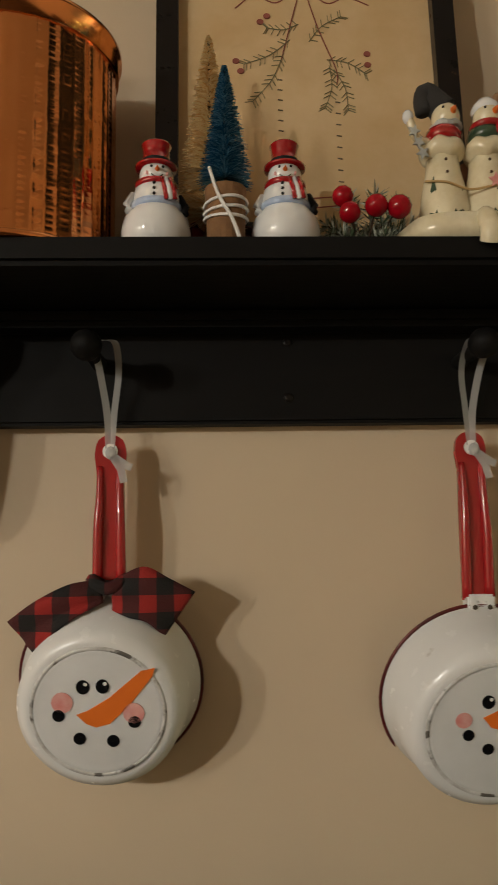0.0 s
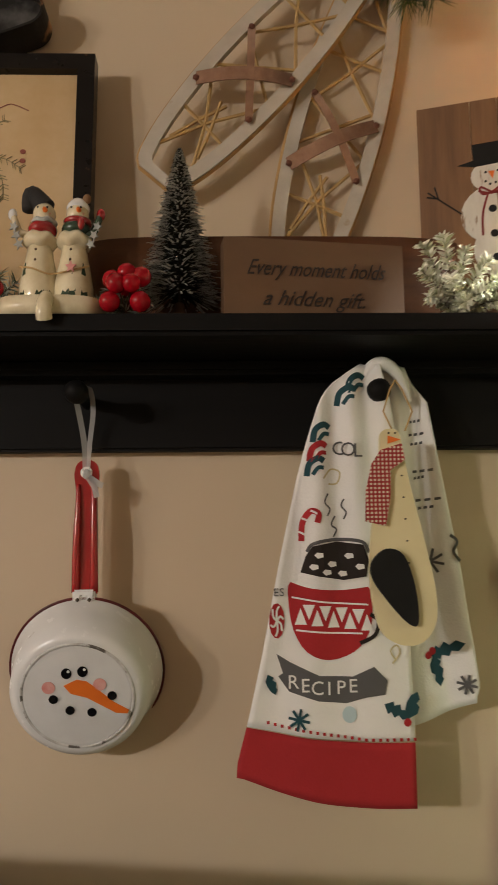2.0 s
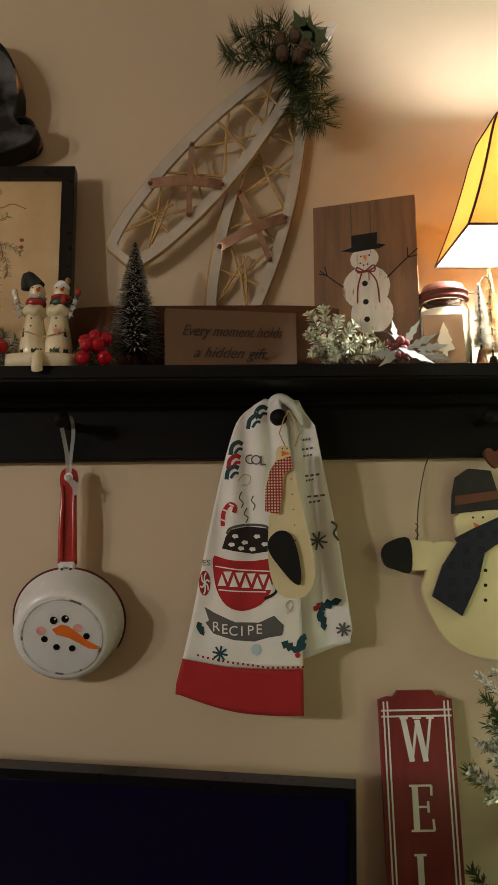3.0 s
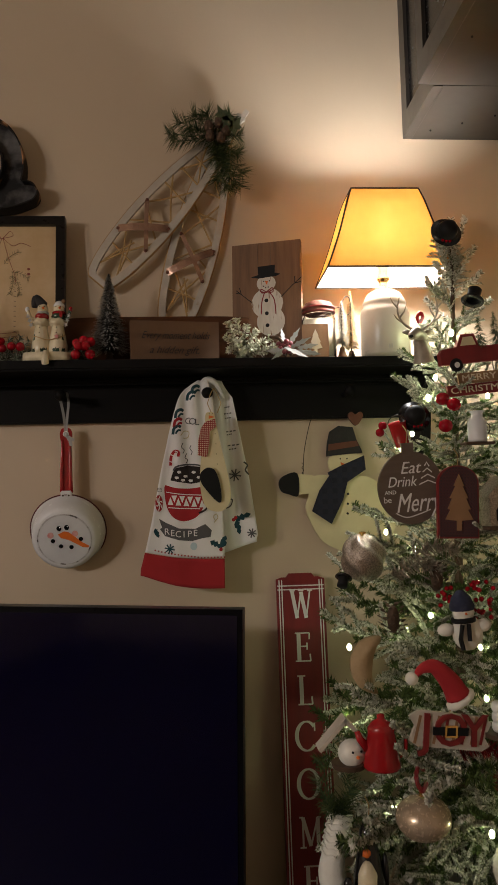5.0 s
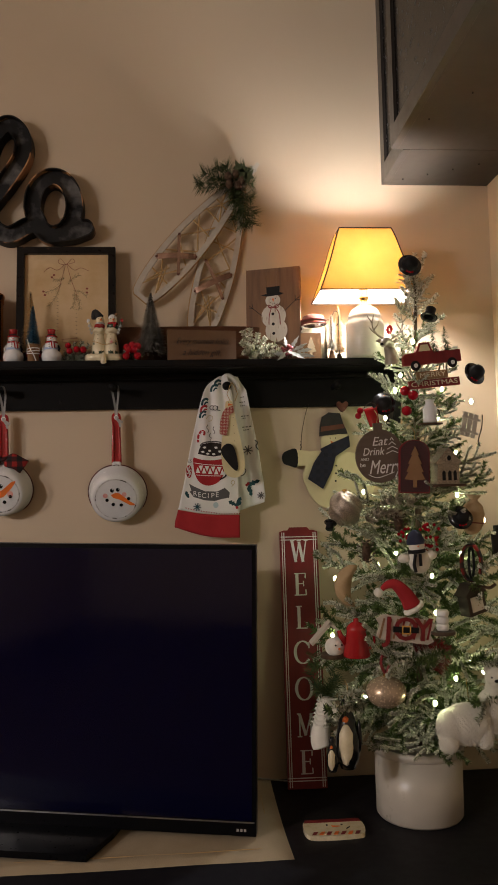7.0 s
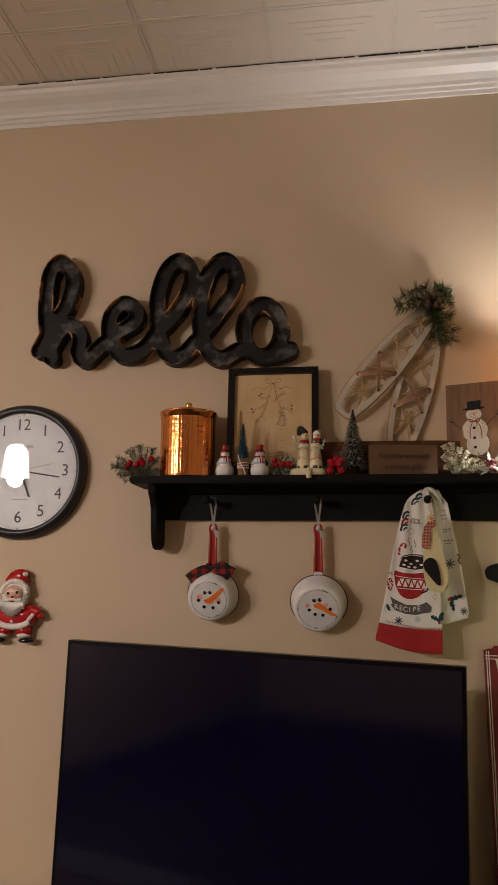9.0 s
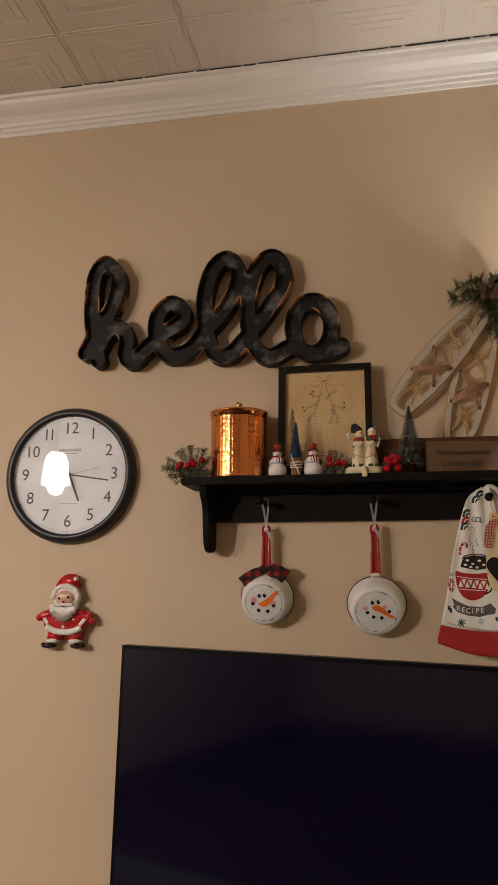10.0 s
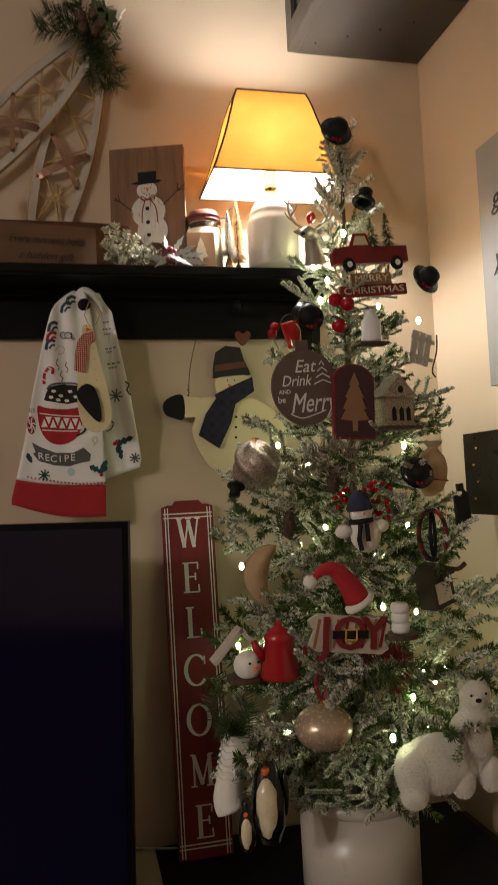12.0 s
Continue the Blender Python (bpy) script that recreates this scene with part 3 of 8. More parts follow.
def stitching(t):
    """Berry stems with a bow, sewn on the linen."""
    y = 0.0018

    def stem(mat, pts, w=0.0012):
        part("stitching", strip(spline(pts, 6), w * 0.75, y), mat, t)
    stem("stitch_red", [(-0.005, 0.285), (-0.025, 0.268), (-0.045, 0.275), (-0.062, 0.262)])
    stem("stitch_red", [(0.0, 0.285), (0.02, 0.268), (0.038, 0.274), (0.058, 0.266)])
    stem("stitch_red", [(-0.003, 0.284), (-0.018, 0.300), (-0.022, 0.288), (-0.003, 0.284), (0.014, 0.300), (0.020, 0.290), (-0.003, 0.284)])
    stem("stitch_red", [(-0.003, 0.284), (-0.012, 0.25), (-0.022, 0.21)])
    stem("stitch_red", [(0.0, 0.284), (0.012, 0.24), (0.026, 0.20), (0.026, 0.185)])
    for base, tip, n in (((-0.014, 0.23), (-0.055, 0.205), 9), ((-0.02, 0.216), (-0.048, 0.168), 10), ((0.003, 0.228), (0.032, 0.254), 8), ((0.018, 0.21), (0.052, 0.196), 8), ((0.02, 0.204), (0.015, 0.162), 9), ((0.024, 0.2), (0.035, 0.16), 9), ((-0.006, 0.246), (-0.034, 0.242), 7)):
        bm = bmesh.new()
        a, b = Vector(base), Vector(tip)
        d = (b - a).normalized()
        nrm = Vector((-d.y, d.x))
        mid = (a + b) / 2 + nrm * 0.004
        line = spline([base, mid[:], tip], 6)
        strip(line, 0.0007, y, 0.0006, bm)
        for i in range(n):
            q = Vector(line[min(int((i + 1) / n * len(line)), len(line) - 1)])
            for s in (-1, 1):
                strip([q[:], (q + d * 0.004 + nrm * s * 0.0055)[:]], 0.00055, y, 0.0006, bm)
        part("stitching", bm, "stitch_green", t, "sewn green sprig")
    for x, z in ((-0.062, 0.208), (-0.058, 0.198), (-0.034, 0.254), (0.054, 0.216), (0.054, 0.205), (-0.04, 0.248)):
        part("stitched_berry", slab(oval(x, z, 0.0032, 0.0028, 10), y - 0.0007, y), "stitch_red", t)
    for x, z0, z1 in ((-0.024, 0.10, 0.19), (0.026, 0.07, 0.168)):
        bm = bmesh.new()
        for i in range(10):
            z = z0 + (z1 - z0) * i / 9
            strip([(x - 0.0022, z), (x + 0.0022, z - 0.0008)], 0.0009, y, 0.0006, bm)
        part("stitching", bm, "stitch_dark", t, "row of short dark stitches")
    part("stitching", strip([(-0.012, 0.075), (0.03, 0.078), (0.032, 0.070), (-0.01, 0.066), (-0.012, 0.075)], 0.0009, y), "stitch_red", t)


stitching(picture_frame())


# ---- copper canister ----
def copper_canister():
    t = thing("copper_canister", (-0.163, -0.022, SHELF), "hammered copper canister with a brass ball knob", "canister")
    R, H, bm = 0.078, 0.186, bmesh.new()
    nu, nv, rnd = 240, 114, random.Random(4)
    rings = []
    for j in range(nv + 1):
        ring = []
        for i in range(nu):
            a, z = 2 * math.pi * i / nu, 0.004 + (H - 0.008) * j / nv
            dent = -0.0011 * abs(math.sin(i * math.pi / 5)) * (0.4 + 0.6 * abs(math.sin((j + 1.5 * (i // 5 % 2)) * math.pi / 3))) * (0.7 + 0.6 * noise.noise((i * 0.13, j * 0.17, 0))) + rnd.uniform(-0.00004, 0.00004)
            r = R + dent
            ring.append(bm.verts.new((r * math.cos(a), r * math.sin(a), z)))
        rings.append(ring)
    for a, b in zip(rings, rings[1:]):
        for i in range(nu):
            bm.faces.new((a[i], a[(i + 1) % nu], b[(i + 1) % nu], b[i]))
    bm.faces.new(rings[0][::-1]), bm.faces.new(rings[-1])
    part("body", bm, "copper", t, "hammered copper wall", smooth=True)
    part("base_ring", lathe([(R - 0.004, 0), (R + 0.0015, 0), (R + 0.0015, 0.005), (R - 0.002, 0.006)], 64), "copper", t, smooth=True)
    lid = part("lid", lathe([(R - 0.002, H - 0.016), (R + 0.002, H - 0.016), (R + 0.002, H - 0.003), (R + 0.0045, H - 0.001), (R + 0.0045, H + 0.003), (R - 0.004, H + 0.006), (0.03, H + 0.012), (0, H + 0.013)], 64), "copper", t, "low domed copper lid", smooth=True)
    part("knob", lathe([(0.007, H + 0.012), (0.004, H + 0.016), (0.008, H + 0.019), (0.011, H + 0.026), (0.008, H + 0.034), (0, H + 0.037)], 24), "brass", lid, "brass ball knob", smooth=True)


copper_canister()


# ---- wall cabinets in the corner ----
def wall_cabinet(x_front, y0, y1, name_label):
    t = thing("wall_cabinet", (EAST, y1, 2.24), name_label, "cabinet", "wall cabinets")
    d, w, h = EAST - 0.002 - x_front, y1 - y0, 0.658
    part("body", box(-d + 0.02, -0.002, -w, 0, 0.0, h), "cabinet", t, bevel=0.002)
    st = 0.04
    door = part("door", box(-d, -d + 0.0195, -w + 0.002, -w + st, 0.0, h), "cabinet", t, "dark painted frame and glass door")
    part("stile", box(-d, -d + 0.0195, -st, -0.002, 0.0, h), "cabinet", door)
    part("rail", box(-d, -d + 0.0195, -w + st, -st, 0.0, 0.050), "cabinet", door)
    part("rail", box(-d, -d + 0.0195, -w + st, -st, h - 0.055, h), "cabinet", door)
    # opaque pane: the darkness of the unlit inside is put into its colour
    part("pane", box(-d + 0.008, -d + 0.012, -w + st, -st, 0.055, h - 0.055), "dark_inside", door, "glass pane, near-black for the unlit inside")
    for k in range(4):
        part("screw", ball((-d + 0.05 + 0.06 * k, -w * (0.2 + 0.15 * k), -0.0015), 0.0025, sub=1), "black", t)
    return t


wall_cabinet(0.958, -0.178, WALL - 0.002, "narrow dark painted wall cabinet beside the corner")
wall_cabinet(0.925, -0.98, -0.180, "dark painted wall cabinet with a glass door")


# ---- side wall: canvas and small box ----
def canvas_print():
    t = thing("canvas_print", (EAST - 0.001, -0.436, 1.462), "grey canvas print with black script lettering", "wall art")
    part("canvas", box(-0.03, 0, -0.22, 0.22, 0, 0.455), "canvas", t, bevel=0.003)
    for text, z in (("g", 0.34), ("you", 0.23), ("g", 0.14)):
        words(text, 0.055, (-0.0306, 0.165 if len(text) == 1 else 0.14, z), "sign_ink", t, turn=(90, 0, -90), shear=0.3)


canvas_print()


# ---- shared makers for the decorations ----
def multi(name, pieces, parent=None):
    """One mesh from several (bmesh, material) pieces, each with its own slot."""
    out, mats = bmesh.new(), []
    for bm, mat in pieces:
        bmesh.ops.recalc_face_normals(bm, faces=bm.faces)
        if mat not in mats:
            mats.append(mat)
        for f in bm.faces:
            f.material_index, f.smooth = mats.index(mat), True
        me = bpy.data.meshes.new("piece")
        bm.to_mesh(me)
        out.from_mesh(me)
        bpy.data.meshes.remove(me)
        bm.free()
    me = bpy.data.meshes.new(name)
    out.to_mesh(me)
    out.free()
    for m in mats:
        me.materials.append(M[m])
    ob = new(name, me)
    ob.parent = parent
    return ob


def placed(bm, m):
    bmesh.ops.transform(bm, matrix=m, verts=bm.verts)
    return bm


def plaid(name, a, b, c, k):
    """Woven checks: two colours and their overlap."""
    m = bpy.data.materials.new(name)
    m.use_nodes = True
    nt, n = m.node_tree, m.node_tree.nodes
    bsdf, tc, sep = n["Principled BSDF"], n.new("ShaderNodeTexCoord"), n.new("ShaderNodeSeparateXYZ")
    nt.links.new(tc.outputs["Object"], sep.inputs[0])
    steps = []
    for axis in ("X", "Z"):
        mul, fr, gt = (n.new("ShaderNodeMath") for _ in range(3))
        mul.operation, fr.operation, gt.operation = "MULTIPLY", "FRACT", "GREATER_THAN"
        mul.inputs[1].default_value, gt.inputs[1].default_value = k, 0.5
        nt.links.new(sep.outputs[axis], mul.inputs[0]), nt.links.new(mul.outputs[0], fr.inputs[0]), nt.links.new(fr.outputs[0], gt.inputs[0])
        steps.append(gt)
    add = n.new("ShaderNodeMath")
    nt.links.new(steps[0].outputs[0], add.inputs[0]), nt.links.new(steps[1].outputs[0], add.inputs[1])
    half = n.new("ShaderNodeMath")
    half.operation = "MULTIPLY"
    half.inputs[1].default_value = 0.5
    nt.links.new(add.outputs[0], half.inputs[0])
    ramp = n.new("ShaderNodeValToRGB")
    ramp.color_ramp.interpolation = "CONSTANT"
    ramp.color_ramp.elements[0].color = (*a, 1)
    ramp.color_ramp.elements[1].position, ramp.color_ramp.elements[1].color = 0.75, (*c, 1)
    e = ramp.color_ramp.elements.new(0.25)
    e.color = (*b, 1)
    nt.links.new(half.outputs[0], ramp.inputs[0]), nt.links.new(ramp.outputs[0], bsdf.inputs["Base Color"])
    no, bp = n.new("ShaderNodeTexNoise"), n.new("ShaderNodeBump")
    no.inputs["Scale"].default_value, bp.inputs["Strength"].default_value, bp.inputs["Distance"].default_value = 700, 0.4, 0.002
    nt.links.new(tc.outputs["Object"], no.inputs["Vector"]), nt.links.new(no.outputs["Fac"], bp.inputs["Height"]), nt.links.new(bp.outputs[0], bsdf.inputs["Normal"])
    bsdf.inputs["Roughness"].default_value = 0.9
    return m


def frosted(name, dark, light, share, thin=0.0):
    """Needles, each with its own shade between green and frost; thin: how much light passes through them."""
    m = bpy.data.materials.new(name)
    m.use_nodes = True
    nt, n = m.node_tree, m.node_tree.nodes
    geo, ramp, b = n.new("ShaderNodeNewGeometry"), n.new("ShaderNodeValToRGB"), n["Principled BSDF"]
    ramp.color_ramp.elements[0].color, ramp.color_ramp.elements[0].position = (*dark, 1), max(1 - share - 0.25, 0)
    ramp.color_ramp.elements[1].color, ramp.color_ramp.elements[1].position = (*light, 1), min(1 - share + 0.2, 1)
    nt.links.new(geo.outputs["Random Per Island"], ramp.inputs[0]), nt.links.new(ramp.outputs[0], b.inputs["Base Color"])
    b.inputs["Roughness"].default_value = 0.75
    b.inputs["Specular IOR Level"].default_value = 0.25
    if thin:
        back, mix = n.new("ShaderNodeBsdfTranslucent"), n.new("ShaderNodeMixShader")
        mix.inputs[0].default_value = thin
        nt.links.new(ramp.outputs[0], back.inputs["Color"])
        nt.links.new(b.outputs[0], mix.inputs[1]), nt.links.new(back.outputs[0], mix.inputs[2])
        nt.links.new(mix.outputs[0], n["Material Output"].inputs["Surface"])
    return m


def translucent(name, colour, share, dark=None):
    m = bpy.data.materials.new(name)
    m.use_nodes = True
    nt, n = m.node_tree, m.node_tree.nodes
    d, t, mix = n.new("ShaderNodeBsdfDiffuse"), n.new("ShaderNodeBsdfTranslucent"), n.new("ShaderNodeMixShader")
    tc, no, cm = n.new("ShaderNodeTexCoord"), n.new("ShaderNodeTexNoise"), n.new("ShaderNodeMix")
    cm.data_type = "RGBA"
    no.inputs["Scale"].default_value, no.inputs["Detail"].default_value = 35, 7
    cm.inputs["A"].default_value, cm.inputs["B"].default_value = (*colour, 1), (*(dark or tuple(c * 0.8 for c in colour)), 1)
    nt.links.new(tc.outputs["Object"], no.inputs["Vector"]), nt.links.new(no.outputs["Fac"], cm.inputs["Factor"])
    nt.links.new(cm.outputs["Result"], d.inputs["Color"]), nt.links.new(cm.outputs["Result"], t.inputs["Color"])
    mix.inputs[0].default_value = share
    nt.links.new(d.outputs[0], mix.inputs[1]), nt.links.new(t.outputs[0], mix.inputs[2])
    nt.links.new(mix.outputs[0], n["Material Output"].inputs["Surface"])
    return m


M["chipped"] = material("chipped_enamel_edge", (0.62, 0.62, 0.62), 0.45, second=(0.40, 0.39, 0.38), scale=60, blend=1.0, wear=(0.10, 0.09, 0.08), wear_scale=70, wear_cut=0.56)
M["rim_red"] = material("dark_red_rim_enamel", (0.13, 0.010, 0.010), 0.3, second=(0.05, 0.008, 0.008), scale=40, blend=0.9)
M["buffalo"] = plaid("buffalo_check", (0.29, 0.015, 0.012), (0.060, 0.008, 0.008), (0.009, 0.008, 0.008), 38)
M["tartan"] = plaid("navy_tartan", (0.012, 0.015, 0.032), (0.016, 0.016, 0.030), (0.009, 0.009, 0.019), 45)
M["gingham"] = plaid("red_gingham", (0.62, 0.55, 0.44), (0.36, 0.05, 0.045), (0.25, 0.018, 0.018), 260)
M["dotted"] = plaid("dark_dotted_card", (0.03, 0.03, 0.036), (0.10, 0.02, 0.02), (0.045, 0.04, 0.045), 190)
M["brush_dark"] = frosted("dark_bristles", (0.008, 0.011, 0.010), (0.030, 0.036, 0.032), 0.3)
M["brush_blue"] = frosted("blue_bristles", (0.018, 0.16, 0.30), (0.26, 0.52, 0.66), 0.40)
M["brush_cream"] = frosted("cream_bristles", (0.74, 0.50, 0.22), (0.92, 0.80, 0.54), 0.6, 0.25)
M["brush_silver"] = frosted("silver_bristles", (0.40, 0.39, 0.34), (0.80, 0.78, 0.70), 0.6, 0.45)
M["fir_frost"] = frosted("green_fir_needles", (0.045, 0.072, 0.020), (0.13, 0.18, 0.055), 0.42, 0.2)
M["flock"] = frosted("flocked_fir_needles", (0.26, 0.27, 0.18), (0.84, 0.82, 0.73), 0.62, 0.1)
M["flock_tip"] = frosted("white_flocking", (0.58, 0.58, 0.55), (0.80, 0.79, 0.75), 0.6)
M["spray_frost"] = frosted("frosted_grey_needles", (0.05, 0.075, 0.035), (0.46, 0.48, 0.40), 0.45)
M["spray_cream"] = frosted("cream_flocked_cedar", (0.40, 0.42, 0.26), (0.80, 0.79, 0.66), 0.6)
M["spray_green"] = frosted("long_pine_needles", (0.02, 0.045, 0.016), (0.085, 0.11, 0.035), 0.5)
M["ribbon"] = translucent("sheer_white_ribbon", (0.78, 0.78, 0.77), 0.35)


def sheer(m, share):
    """Lets part of the light straight through a thin weave."""
    nt, n = m.node_tree, m.node_tree.nodes
    clear, mix, out = n.new("ShaderNodeBsdfTransparent"), n.new("ShaderNodeMixShader"), n["Material Output"]
    mix.inputs[0].default_value = share
    nt.links.new(out.inputs["Surface"].links[0].from_socket, mix.inputs[1])
    nt.links.new(clear.outputs[0], mix.inputs[2]), nt.links.new(mix.outputs[0], out.inputs["Surface"])


sheer(M["ribbon"], 0.42)
M["shade"] = translucent("amber_shade_cloth", (0.82, 0.39, 0.078), 0.15, (0.74, 0.32, 0.055))


def forward_scatter(m, colour, share, rough):
    """Adds the bright blur of a bulb seen through thin cloth."""
    nt, n = m.node_tree, m.node_tree.nodes
    soft, mix, out = n.new("ShaderNodeBsdfRefraction"), n.new("ShaderNodeMixShader"), n["Material Output"]
    soft.inputs["Color"].default_value, soft.inputs["Roughness"].default_value, soft.inputs["IOR"].default_value = (*colour, 1), rough, 1.15
    mix.inputs[0].default_value = share
    nt.links.new(out.inputs["Surface"].links[0].from_socket, mix.inputs[1])
    nt.links.new(soft.outputs[0], mix.inputs[2]), nt.links.new(mix.outputs[0], out.inputs["Surface"])


forward_scatter(M["shade"], (0.95, 0.56, 0.16), 0.045, 0.5)
M["lining"] = translucent("white_shade_lining", (0.90, 0.86, 0.78), 0.45)
forward_scatter(M["lining"], (0.95, 0.93, 0.88), 0.20, 0.45)
M["cream"] = material("cream_paint", (0.70, 0.62, 0.38), 0.6, second=(0.62, 0.54, 0.31), scale=16, wear=(0.4, 0.3, 0.15), wear_scale=35, wear_cut=0.72)
M["cotton"] = material("white_cotton", (0.80, 0.79, 0.77), 0.9, second=(0.75, 0.74, 0.72), scale=14, bump=0.3, bump_scale=420)
M["red_cotton"] = material("red_cotton", (0.40, 0.018, 0.022), 0.9, second=(0.33, 0.014, 0.018), scale=14, bump=0.3, bump_scale=420)
M["teal"] = material("teal_print", (0.012, 0.06, 0.075), 0.9)
M["grey_print"] = material("grey_print", (0.10, 0.098, 0.10), 0.9)
M["pale_blue"] = material("pale_blue_print", (0.48, 0.62, 0.66), 0.9)
M["cocoa"] = material("cocoa_print", (0.018, 0.011, 0.009), 0.9)
M["gold_print"] = material("pale_gold_print", (0.58, 0.50, 0.30), 0.9)
M["ceramic_white"] = material("white_ceramic", (0.78, 0.78, 0.77), 0.08, second=(0.70, 0.71, 0.72), scale=24, coat=0.9)
M["ceramic_blue"] = material("pale_blue_ceramic", (0.36, 0.46, 0.66), 0.12, second=(0.55, 0.62, 0.74), scale=40, blend=0.9, coat=0.5)
M["ceramic_red"] = material("red_ceramic", (0.38, 0.008, 0.011), 0.08, second=(0.26, 0.006, 0.008), scale=30, coat=0.9)
M["ceramic_cream"] = material("ivory_resin", (0.78, 0.71, 0.52), 0.2, second=(0.58, 0.49, 0.30), scale=46, coat=0.3, bump=0.1)
M["holly_green"] = material("dark_green_glaze", (0.022, 0.045, 0.026), 0.22, second=(0.04, 0.07, 0.04), scale=60, coat=0.3)
M["cork"] = material("cork", (0.25, 0.13, 0.055), 0.9, second=(0.15, 0.072, 0.03), scale=110, bump=0.5, bump_scale=260)
M["berry"] = material("red_berry", (0.38, 0.004, 0.013), 0.14, second=(0.27, 0.003, 0.009), scale=60, spec=0.35)
M["grape"] = material("burgundy_berry", (0.16, 0.022, 0.035), 0.28, second=(0.24, 0.07, 0.075), scale=60)
M["twig"] = material("brown_twig", (0.09, 0.05, 0.025), 0.8, second=(0.05, 0.028, 0.014), scale=60, bump=0.3)
M["wire"] = material("dark_wire", (0.06, 0.045, 0.03), 0.5, 0.6)
M["leaf_silver"] = material("silver_dusted_leaf", (0.46, 0.47, 0.45), 0.5, second=(0.30, 0.31, 0.29), scale=50)
M["skin"] = material("flesh_paint", (0.66, 0.38, 0.27), 0.35)
M["grey_felt"] = material("charcoal_felt", (0.017, 0.016, 0.016), 0.9, second=(0.030, 0.028, 0.027), scale=40)
M["rust"] = material("rust_brown_paint", (0.14, 0.045, 0.022), 0.7, second=(0.10, 0.03, 0.015), scale=30)
M["kraft"] = material("kraft_brown_card", (0.30, 0.17, 0.085), 0.8, second=(0.24, 0.13, 0.06), scale=22)
M["slate"] = material("dark_wood_tag", (0.135, 0.097, 0.072), 0.7, second=(0.10, 0.070, 0.050), scale=16, stretch=(1, 1, 6))
M["washed_white"] = material("distressed_white_paint", (0.66, 0.63, 0.57), 0.7, second=(0.54, 0.50, 0.44), scale=26, stretch=(5, 5, 1), wear=(0.22, 0.12, 0.06), wear_scale=34, wear_cut=0.60)
M["wax"] = material("pale_wax", (0.80, 0.70, 0.52), 0.5, subsurface=0.2)


def needles(bm, line, count, length, width, rnd, tip=0.35, spread=0.9, flat=0.0):
    """Thin blades that stand off a twig; each is a loose triangle pair."""
    pts = [Vector(p) for p in line]
    for _ in range(count):
        s = rnd.uniform(0.02, 1) * (len(pts) - 1)
        i = min(int(s), len(pts) - 2)
        p, d = pts[i].lerp(pts[i + 1], s - i), (pts[i + 1] - pts[i]).normalized()
        r = Vector((rnd.gauss(0, 1), rnd.gauss(0, 1), rnd.gauss(0, 1) * (1 - flat)))
        r = (r - d * r.dot(d)).normalized()
        w = (d * tip + r * spread).normalized()
        side = w.cross(Vector((rnd.gauss(0, 1), rnd.gauss(0, 1), rnd.gauss(0, 1)))).normalized() * width / 2
        l = length * rnd.uniform(0.7, 1.15)
        a, b, c, e = (bm.verts.new(q) for q in (p - side, p + side, p + w * l * 0.6 + side * 0.9, p + w * l * 0.6 - side * 0.9))
        t = bm.verts.new(p + w * l)
        bm.faces.new((a, b, c, e)), bm.faces.new((e, c, t))
    return bm


def brush_cone(bm, x, y, z0, z1, r, count, inner, width, rnd):
    """Bristles of a bottle-brush tree: they fan out from the stem, shorter to the top."""
    for k in range(count):
        u = rnd.random() ** 1.25
        z, a = z0 + (z1 - z0) * u, rnd.uniform(0, 2 * math.pi)
        rad = r * (1 - u) ** 0.85 * rnd.uniform(0.75, 1.1) + 0.002
        p = Vector((x, y, z + rad * 0.18))
        d = Vector((math.cos(a), math.sin(a), rnd.uniform(-0.55, -0.05))).normalized()
        s = d.cross(Vector((0, 0, 1))).normalized() * width / 2
        start = p + d * rad * max(inner, 0.15)
        end = p + d * rad
        q = [bm.verts.new(v) for v in (start - s, start + s, end + s * 0.7, end - s * 0.7)]
        bm.faces.new(q)
    return bm


def bow(parent, x, y, z, w, h, mat, label="", tilt=0.0, tails=False, name="bow", droop=0.0):
    """Two puffed loops and a knot."""
    obs = []
    for s in (-1, 1):
        bm, n, m = bmesh.new(), 10, 6
        for side in (-1, 1):
            grid = []
            for i in range(n + 1):
                u = i / n
                row = []
                for j in range(m + 1):
                    v = j / m - 0.5
                    hh = h * (0.35 + 0.65 * min(1, u * 1.4))
                    px = s * u * w * 0.5
                    pz = v * hh + s * tilt * u * w - droop * u * w + 0.006 * math.sin(u * 5) * (1 if s > 0 else -1)
                    py = side * h * 0.16 * math.sin(math.pi * u) ** 0.7 * (1 - (2 * v) ** 2 * 0.5) + 0.004 * math.sin(v * 14 + u * 3)
                    row.append(bm.verts.new((x + px, y + py, z + pz)))
                grid.append(row)
            for i in range(n):
                for j in range(m):
                    bm.faces.new((grid[i][j], grid[i + 1][j], grid[i + 1][j + 1], grid[i][j + 1]))
        obs.append(part("loop", bm, mat, parent, label, smooth=True))
    part("knot", ball((x, y - h * 0.08, z), h * 0.2, None, (0.8, 0.8, 1.1)), mat, parent, smooth=True)
    return obs


